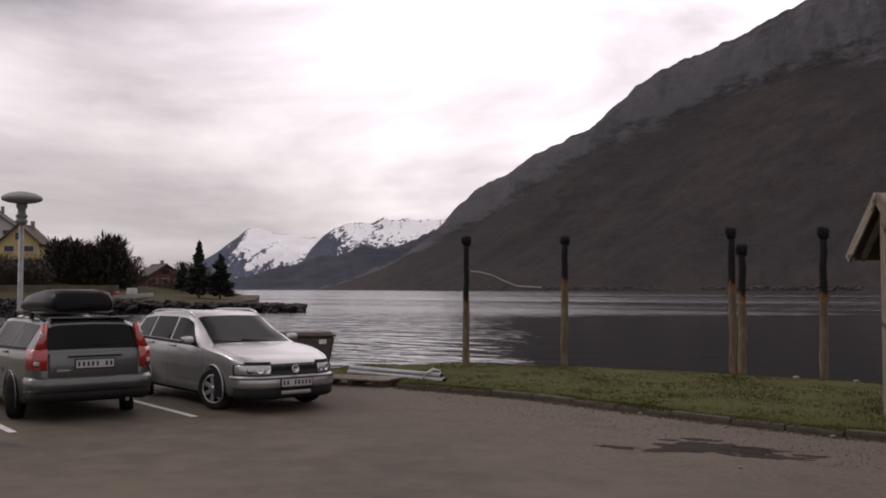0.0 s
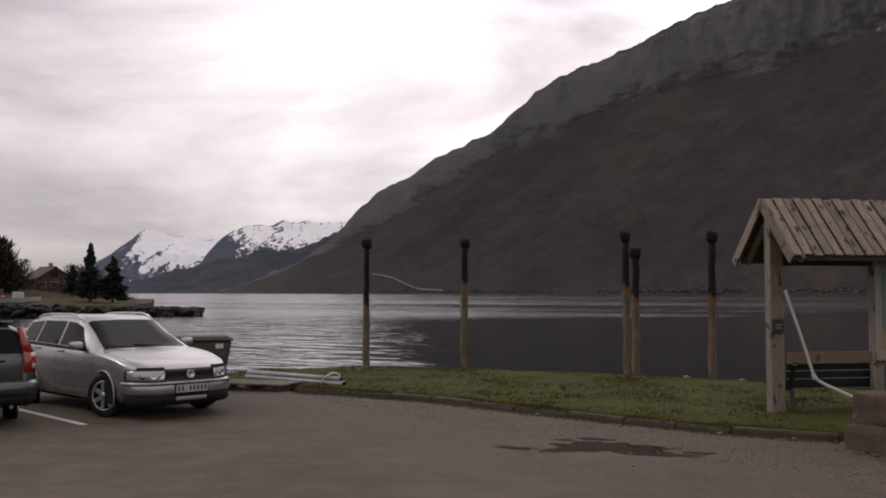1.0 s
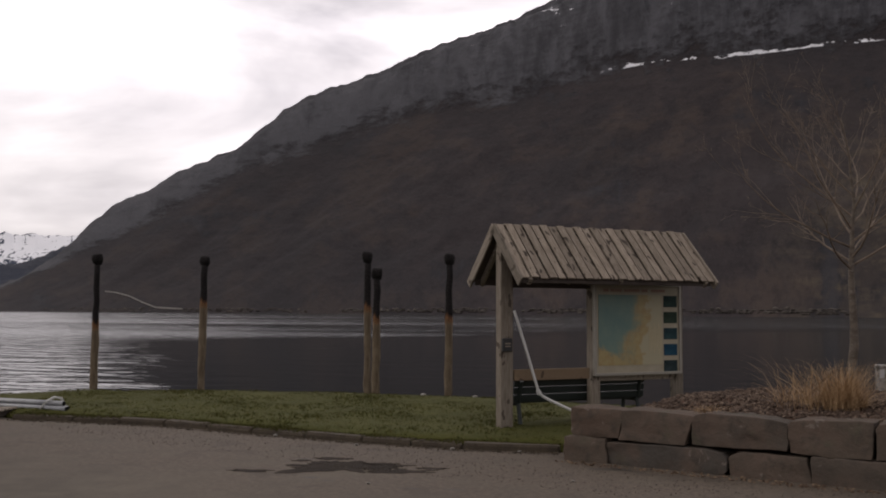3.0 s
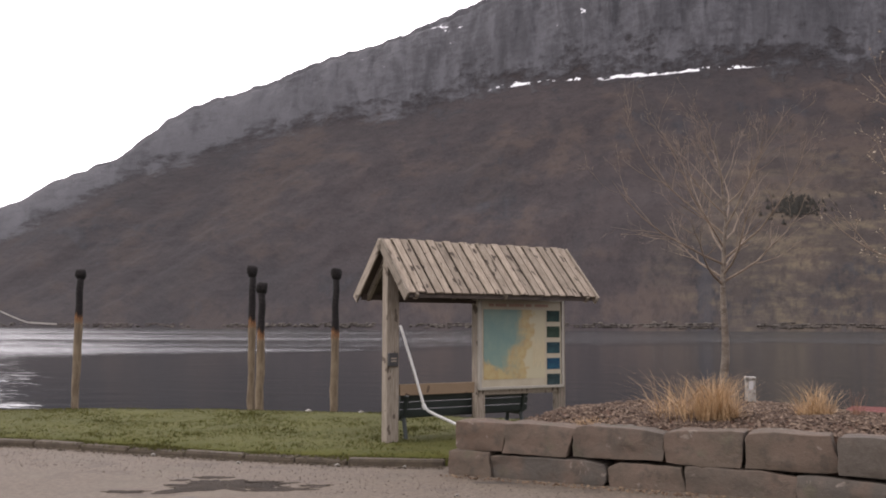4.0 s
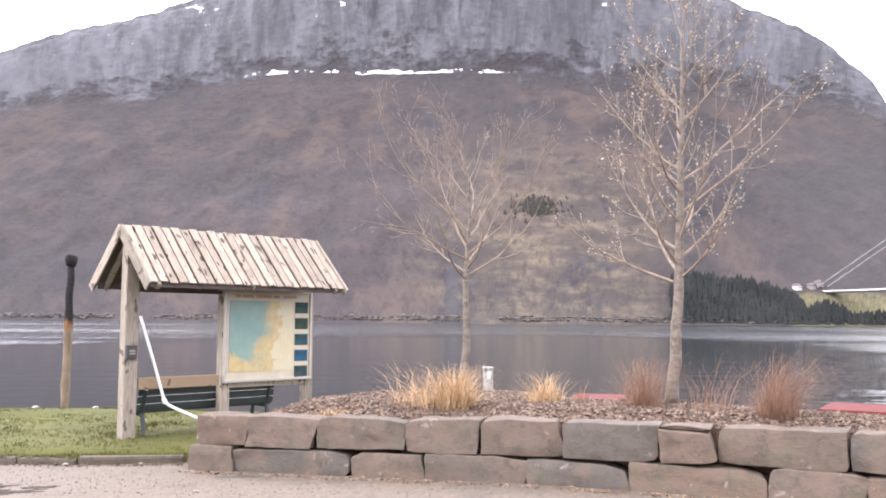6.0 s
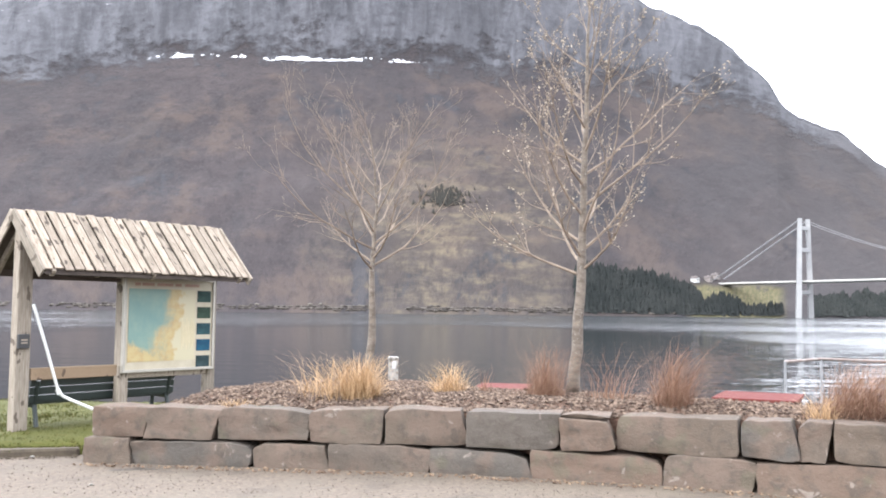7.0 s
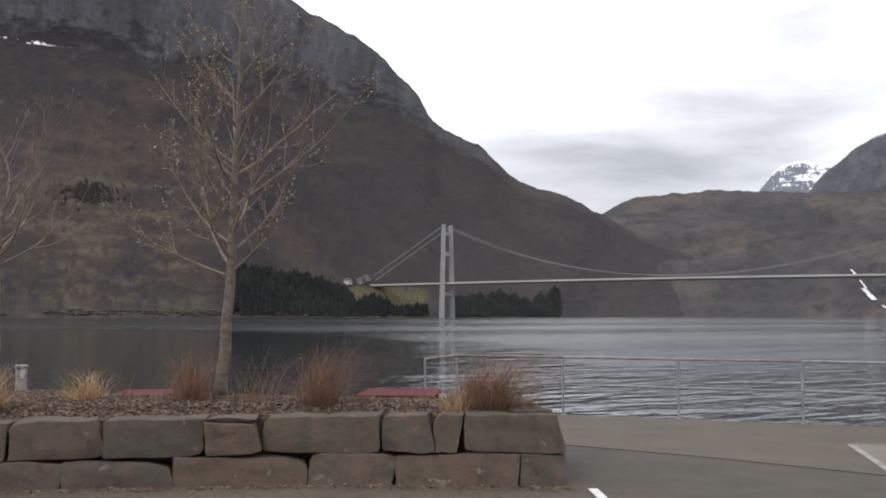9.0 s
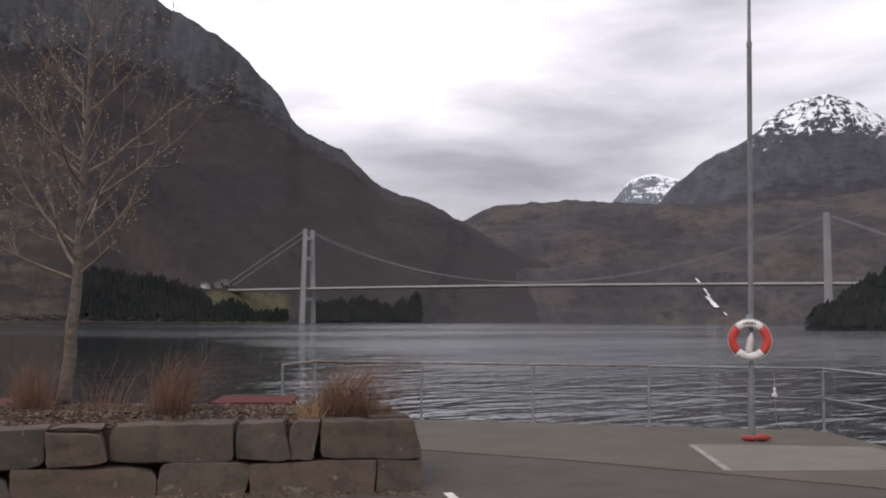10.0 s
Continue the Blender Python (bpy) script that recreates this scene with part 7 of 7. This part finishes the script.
def house(name, m, w, d, h, roof, wall_mat, label, storeys=1, cols=3, roof_mat=ROOF_DARK, balcony=False):
    """A gabled wooden house: gable towards -y."""
    ob = thing(name, m, label, "house", "houses on the shore")
    bm = bmesh.new()
    pts = [(-w / 2, -1.5), (w / 2, -1.5), (w / 2, h), (0, h + roof), (-w / 2, h)]
    f = [bm.verts.new((x, -d / 2, z)) for x, z in pts]
    b = [bm.verts.new((x, d / 2, z)) for x, z in pts]
    bm.faces.new(f)
    bm.faces.new(b[::-1])
    for i in range(5):
        bm.faces.new((f[i], b[i], b[(i + 1) % 5], f[(i + 1) % 5]))
    bmesh.ops.recalc_face_normals(bm, faces=bm.faces[:])
    part("wall", bm, wall_mat, ob)
    ang = math.degrees(math.atan2(roof, w / 2))
    ln = math.hypot(roof, w / 2) + 0.9
    for s in (-1, 1):
        bm = bmesh.new()
        box(bm, (ln, d + 1.4, 0.22), (0, 0, 0))
        rp = part("roof", bm, roof_mat, ob)
        rp.matrix_basis = pose(s * (w / 4 + 0.20), 0, h + roof / 2 - 0.10, 0, s * ang, 0)
    bm = bmesh.new()
    box(bm, (0.6, 0.6, 1.5), (w * 0.12, d * 0.1, h + roof + 0.2))
    part("chimney", bm, CONCRETE, ob)
    for st in range(storeys):
        for c in range(cols):
            win = new("window")
            win.parent = ob
            win.matrix_basis = pose(-w / 2 + w * (c + 0.5) / cols, -d / 2 - 0.04, h / storeys * (st + 0.52))
            bm = bmesh.new()
            box(bm, (w / cols * 0.58, 0.06, h / storeys * 0.46), (0, 0, 0))
            part("frame", bm, HOUSE_WHITE, win)
            bm = bmesh.new()
            box(bm, (w / cols * 0.48, 0.04, h / storeys * 0.38), (0, -0.03, 0))
            part("pane", bm, PANE, win)
    bm = bmesh.new()
    box(bm, (w * 0.2, 0.06, roof * 0.4), (0, -d / 2 - 0.04, h + roof * 0.32))
    part("gable_window", bm, PANE, ob)
    if balcony:
        bm = bmesh.new()
        box(bm, (w * 1.02, 1.3, 0.9), (0, -d / 2 - 0.7, h / 2 - 0.1))
        part("balcony", bm, wall_mat, ob)
    return ob


def face_eye(az, r, z, turn=0.0):
    p = bearing(az, r)
    return pose(p.x, p.y, z, 0, 0, -az + turn)


for az, el, w in ((28.2, 1.86, 7.0), (28.95, 1.9, 5.5), (29.35, 1.95, 6.0)):
    r = climb(LAND["mountain_main"], az, el)
    house("farmhouse", face_eye(az, r, land_z(LAND["mountain_main"], az, r), 60), w, 6.5, 3.2, 1.9, HOUSE_WHITE if az < 28.5 else plain("grey_cladding", (0.14, 0.12, 0.11), (0.2, 0.18, 0.165), 0.5), "small farmhouse on a green slope by the bridge")


def ribbon(name, spec, path, width, material, label, lift=1.0, jitter=0.0):
    """A strip draped on a terrain along (bearing, elevation) marks."""
    rnd = random.Random(2)
    bm = bmesh.new()
    rows, n = [], 60
    for i in range(n + 1):
        t = i / n * (len(path) - 1)
        a, b = path[min(int(t), len(path) - 2)], path[min(int(t), len(path) - 2) + 1]
        f = t - min(int(t), len(path) - 2)
        az, el = a[0] + (b[0] - a[0]) * f, a[1] + (b[1] - a[1]) * f
        r = climb(spec, az, el)
        p = bearing(az, r, 0)
        p.z = EYE_Z + r * math.tan(radians(el)) + lift
        p -= p.normalized() * lift * 4
        q = bearing(az + 0.5, r, 0) - bearing(az - 0.5, r, 0)
        w = width * (1 + jitter * rnd.uniform(-1, 1))
        up = Vector((0, 0, 1)) if abs(b[0] - a[0]) > abs(b[1] - a[1]) else q.normalized()
        rows.append((bm.verts.new(p - up * w / 2), bm.verts.new(p + up * w / 2)))
    for a, b in zip(rows, rows[1:]):
        bm.faces.new((a[0], b[0], b[1], a[1]))
    return tagged(obj(name, bm, material), label, name.replace("_", " "), kind="structure")


ribbon("road_far", LAND["mountain_main"], [(-33.8, 1.05), (-33.2, 0.98), (-32.5, 0.80), (-31.7, 0.42), (-31.0, 0.14), (-29.5, 0.05)], 2.4, plain("far_road", (0.17, 0.16, 0.15), (0.23, 0.22, 0.2), 0.02, 0.9), "pale road cut into the far mountain side")
FALL = plain("white_water", (0.6, 0.62, 0.65), (0.8, 0.8, 0.82), 0.03, 0.7)
for seg, w in (([(57.35, 2.5), (57.6, 2.2)], 3.0), ([(57.8, 1.9), (58.1, 1.45)], 2.5), ([(57.95, 1.45), (58.5, 0.8)], 6.0), ([(58.9, 0.5), (59.05, 0.35)], 2.5)):
    ribbon("waterfall", LAND["mountain_bay"], seg, w, FALL, "white waterfall down the dark slope", lift=1.5, jitter=0.5)

# ---- left shore: breakwater, firs, thicket and houses ----
ROCK = plain("breakwater_rock", (0.012, 0.0105, 0.009), (0.034, 0.03, 0.026), 0.7, 0.9, bump=0.6, dist=0.05)
rnd = random.Random(31)
verts, faces = [], []
bm0 = bmesh.new()
bmesh.ops.create_icosphere(bm0, subdivisions=1, radius=1.0)
iv, ifc = [v.co.copy() for v in bm0.verts], [[v.index for v in f.verts] for f in bm0.faces]
bm0.free()
for i in range(1500):
    t = rnd.random()
    c = bearing(-62 + 18.2 * t, 130 - 4 * t + rnd.gauss(0, 1.5))
    crest = 1.0 - 1.0 * t
    z = rnd.uniform(WATER_Z - 0.2, crest - 0.35)
    s = rnd.uniform(0.22, 0.55)
    m = pose(c.x, c.y, z, rnd.uniform(-25, 25), rnd.uniform(-25, 25), rnd.uniform(0, 360)) @ Matrix.Diagonal((s * 1.6, s, s * 0.6, 1))
    k = len(verts)
    verts += [m @ (v * rnd.uniform(0.8, 1.2)) for v in iv]
    faces += [[k + j for j in f] for f in ifc]
me = bpy.data.meshes.new("breakwater")
me.from_pydata(verts, [], faces)
me.materials.append(ROCK)
tagged(new("breakwater", me), "breakwater of piled dark boulders in the fjord", "breakwater", kind="stuff")


# pale rocks along the far waterline
rnd = random.Random(37)
verts, faces = [], []
while len(verts) < 1500 * len(iv):
    az = rnd.uniform(-37, 33)
    if noise.noise((az * 0.35, 8.0, 0)) + rnd.uniform(-0.4, 0.4) < 0.0:
        continue
    r = climb(LAND["mountain_main"], az, rnd.uniform(-0.08, 0.12 + 0.25 * max(0.0, noise.noise((az * 0.8, 2.0, 0)))))
    c, s = bearing(az, r), rnd.uniform(0.6, 2.4)
    m = pose(c.x, c.y, land_z(LAND["mountain_main"], az, r), 0, 0, rnd.uniform(0, 360)) @ Matrix.Diagonal((s * 1.7, s, s * 0.6, 1))
    k = len(verts)
    verts += [m @ (v * rnd.uniform(0.7, 1.2)) for v in iv]
    faces += [[k + j for j in f] for f in ifc]
me = bpy.data.meshes.new("shore_rocks")
me.from_pydata(verts, [], faces)
me.materials.append(island_material("shore_rock", [(0.030, 0.026, 0.022), (0.046, 0.039, 0.033), (0.078, 0.068, 0.059)]))
tagged(new("shore_rocks", me), "pale and brown rocks along the far waterline", "rocks", kind="stuff")


def fir(az, d, h, label, seed, w=0.22):
    """A fir with many drooping tiers of needles on a tapered trunk."""
    rnd = random.Random(seed)
    p = bearing(az, d)
    ob = thing("fir_tree", pose(p.x, p.y, bank_z(p.x, p.y)), label, "tree", "trees on the left shore")
    bm = bmesh.new()
    tube(bm, [(0, 0, -0.4), (0, 0, h * 0.5), (0, 0, h)], [h * 0.025, h * 0.016, 0.02], 7)
    part("trunk", bm, DARK_WOOD, ob)
    verts, faces = [], []
    lump = Vector((seed * 3.1, 0, 0))
    for i in range(560):
        f = rnd.random() ** 0.8
        z = h * (0.12 + 0.88 * f)
        reach_ = h * w * (1 - f) ** 0.8 * rnd.uniform(0.4, 1.2) + 0.12
        a = rnd.uniform(0, math.tau)
        o, t = Vector((math.cos(a), math.sin(a), 0)), Vector((-math.sin(a), math.cos(a), 0))
        reach_ *= max(0.25, 1.0 + 1.3 * noise.noise(lump + Vector((o.x * 0.9, o.y * 0.9, f * 6.0))))
        k = len(verts)
        wd = h * 0.03 * rnd.uniform(0.6, 1.4)
        verts += [Vector((0, 0, z)) + o * reach_ * 0.2, Vector((0, 0, z - 0.05 * h)) + o * reach_ * 0.7 + t * wd, Vector((0, 0, z - 0.045 * h)) + o * reach_, Vector((0, 0, z - 0.05 * h)) + o * reach_ * 0.7 - t * wd, Vector((0, 0, z - 0.1 * h)) + o * reach_ * 0.6]
        faces += [(k, k + 1, k + 2), (k, k + 2, k + 3), (k + 4, k + 2, k + 1), (k + 4, k + 3, k + 2), (k, k + 4, k + 1), (k, k + 3, k + 4)]
    me = bpy.data.meshes.new("crown")
    me.from_pydata(verts, [], faces)
    me.materials.append(NEAR_CONIFER)
    c = new("crown", me)
    c.parent = ob


BANK_TOP = [(-75, 9.0), (-66, 8.0), (-60, 5.5), (-57, 4.2), (-54, 2.6), (-51, 1.6), (-48.5, 0.5), (-47.5, 0.1)]


def bank_z(x, y):
    az, r = math.degrees(math.atan2(x, y)), math.hypot(x, y)
    t = max(0.0, min(1.0, (r - 134) / 45))
    return 0.05 + curve_at(BANK_TOP, az) * t * t * (3 - 2 * t)


bm = bmesh.new()
rows = []
for i in range(57):
    az = -75.5 + 28 * i / 56
    rows.append([])
    for j in range(26):
        r = 131 + j * 7.0
        p = bearing(az, r)
        rows[-1].append(bm.verts.new((p.x, p.y, -1.0 if j == 0 else bank_z(p.x, p.y) + 0.15 * noise.noise((p.x * 0.1, p.y * 0.1, 0)))))
for a, b in zip(rows, rows[1:]):
    for j in range(25):
        bm.faces.new((a[j], a[j + 1], b[j + 1], b[j]))
bmesh.ops.recalc_face_normals(bm, faces=bm.faces[:])
tagged(obj("ground_bank", bm, soil_material("pale_spring_grass", (0.042, 0.037, 0.013), (0.066, 0.053, 0.021), (0.046, 0.044, 0.015), 0.15), True), "yellow-green grass slope behind the breakwater", "grass", kind="structure")
fir(-49.95, 150, 9.0, "tall dark fir tree on the shore", 1, 0.22)
fir(-48.75, 150, 7.2, "dark fir tree on the point of the shore", 2, 0.30)
fir(-50.9, 165, 5.2, "small dark fir tree by the shore", 3, 0.2)
fir(-54.8, 172, 7.4, "dark fir tree above a thicket", 4, 0.25)
fir(-57.3, 172, 6.2, "dark fir tree above a thicket", 5, 0.28)

THICKET = island_material("bare_thicket", [(0.034, 0.027, 0.020), (0.060, 0.047, 0.035), (0.098, 0.075, 0.056)])


DARK_SCRUB = island_material("dark_scrub", [(0.026, 0.026, 0.021), (0.042, 0.039, 0.030), (0.066, 0.056, 0.043)])


def thicket(az0, az1, d0, d1, lo, hi, n, seed, label, material=None):
    """Bare scrub: a dense tangle of thin upright sprays."""
    rnd = random.Random(seed)
    verts, faces = [], []
    for i in range(n):
        p = bearing(rnd.uniform(az0, az1), rnd.uniform(d0, d1))
        h = rnd.uniform(lo, hi)
        z0 = bank_z(p.x, p.y)
        for s in range(64):
            a, ln = rnd.uniform(0, math.tau), h * rnd.uniform(0.08, 0.20)
            up = rnd.random()
            z = z0 + h * (0.88 * up - 0.05)
            rho = 0.40 * h * math.sqrt(max(0.05, 1 - up * up)) * rnd.uniform(0.3, 1.0)
            o = Vector((math.cos(a), math.sin(a), 0))
            t = Vector((-o.y, o.x, 0)) * h * 0.022 * rnd.uniform(0.5, 1.3)
            k = len(verts)
            b0, b1, b2 = Vector((p.x, p.y, z)) + o * rho, Vector((p.x, p.y, z + ln * 0.3)) + o * (rho + ln * 0.3), Vector((p.x, p.y, z + ln * rnd.uniform(0.1, 0.9))) + o * (rho + ln * rnd.uniform(0.3, 0.9))
            verts += [b0 - t * 0.4, b0 + t * 0.4, b1 + t, b1 - t, b2]
            faces += [(k, k + 1, k + 2, k + 3), (k + 3, k + 2, k + 4)]
    me = bpy.data.meshes.new("thicket")
    me.from_pydata(verts, [], faces)
    me.materials.append(material or THICKET)
    tagged(new("thicket", me), label, "bushes", kind="stuff")


thicket(-58.0, -54.3, 160, 172, 4.2, 7.6, 420, 1, "dense dark bare scrub on the shore slope", DARK_SCRUB)
thicket(-55.4, -54.4, 160, 168, 7.0, 9.6, 60, 6, "tall dark trees at the end of the scrub", DARK_SCRUB)
thicket(-63.0, -58, 150, 158, 2.2, 4.6, 220, 7, "dark hedge below the houses", DARK_SCRUB)
thicket(-54.2, -53.3, 172, 188, 3.4, 6.0, 40, 8, "grey bare trees beside a red house")
thicket(-51.2, -49.2, 172, 188, 3.4, 6.2, 55, 9, "grey bare trees beside a red house")
thicket(-62.5, -58, 158, 172, 1.4, 3.4, 200, 2, "dense dark bare scrub on the shore slope")
thicket(-54, -48.6, 168, 190, 1.0, 2.2, 200, 3, "bare bushes round a red house")
# low pale wall along the foot of the hedge
bm = bmesh.new()
rows = []
for i in range(30):
    az = -64 + 9.6 * i / 29
    a, b = bearing(az, 148.6), bearing(az, 149.1)
    z0, z1 = bank_z(a.x, a.y) - 0.3, 2.35 + 0.04 * noise.noise((az * 3, 0, 0))
    rows.append([bm.verts.new((p.x, p.y, z)) for p, z in ((a, z0), (a, z1), (b, z1), (b, z0))])
for a, b in zip(rows, rows[1:]):
    for j in range(3):
        bm.faces.new((a[j], a[j + 1], b[j + 1], b[j]))
bmesh.ops.recalc_face_normals(bm, faces=bm.faces[:])
tagged(obj("wall_bank", bm, plain("mossy_wall_stone", (0.05, 0.042, 0.026), (0.11, 0.095, 0.07), 0.5, 0.9)), "low pale stone wall along the shore slope", "wall", kind="structure")
BROWN_ROOF = plain("brown_roof_tiles", (0.050, 0.034, 0.026), (0.085, 0.058, 0.044), 0.8, 0.8)
YELLOW = plain("yellow_clapboard", (0.36, 0.28, 0.12), (0.44, 0.35, 0.17), 0.7, 0.75)
RED_HOUSE = plain("red_brown_clapboard", (0.10, 0.035, 0.025), (0.15, 0.055, 0.04), 0.7, 0.75)


def bank_at(az, d):
    p = bearing(az, d)
    return bank_z(p.x, p.y)


house("house", face_eye(-59.3, 182, bank_at(-59.3, 182) - 0.3, -14), 6.4, 9.5, 4.9, 3.0, YELLOW, "yellow wooden house with brown gable roof and balcony", 2, 2, BROWN_ROOF, True)
house("house", face_eye(-60.9, 215, bank_at(-60.9, 215) + 1.2, -12), 10.0, 10.0, 7.2, 3.6, HOUSE_WHITE, "white wooden house above the yellow one", 3, 3)
house("house", face_eye(-58.0, 215, bank_at(-58.0, 215), 30), 9.0, 9.0, 4.6, 2.2, plain("grey_house", (0.2, 0.19, 0.18), (0.28, 0.27, 0.25), 0.6), "grey house half hidden by trees", 2, 3)
house("house", face_eye(-52.2, 196, bank_at(-52.2, 196), 20), 6.8, 7.0, 2.4, 2.1, RED_HOUSE, "dark red cottage with white windows among trees", 1, 3)

# small white boat on the bank
boat = thing("boat", pose(*bearing(-53.6, 139, bank_at(-53.6, 139) + 0.02), 0, 0, 40), "small white boat laid up on the shore", "boat")
bm = bmesh.new()
rings = []
for x, w, k0 in ((-2.6, 0.75, 0.15), (-1.2, 0.95, 0.05), (0.4, 0.9, 0.05), (1.7, 0.55, 0.25), (2.7, 0.03, 0.6)):
    rings.append([bm.verts.new((x, w * c, k0 + (0.95 + 0.06 * x - k0) * z)) for c, z in ((0, 0), (0.7, 0.3), (1, 1), (0.8, 1), (0, 0.8), (-0.8, 1), (-1, 1), (-0.7, 0.3))])
for a, b in zip(rings, rings[1:]):
    for i in range(8):
        bm.faces.new((a[i], a[(i + 1) % 8], b[(i + 1) % 8], b[i]))
bm.faces.new(rings[0])
bmesh.ops.recalc_face_normals(bm, faces=bm.faces[:])
part("hull", bm, HOUSE_WHITE, boat)
bm = bmesh.new()
box(bm, (1.3, 1.1, 0.9), (-0.2, 0, 1.3), bevel=0.15)
part("cabin", bm, HOUSE_WHITE, boat)
bm = bmesh.new()
box(bm, (0.5, 0.9, 0.5), (-2.3, 0, 1.0), bevel=0.1)
part("engine", bm, LAMP_RED, boat, "red outboard engine")
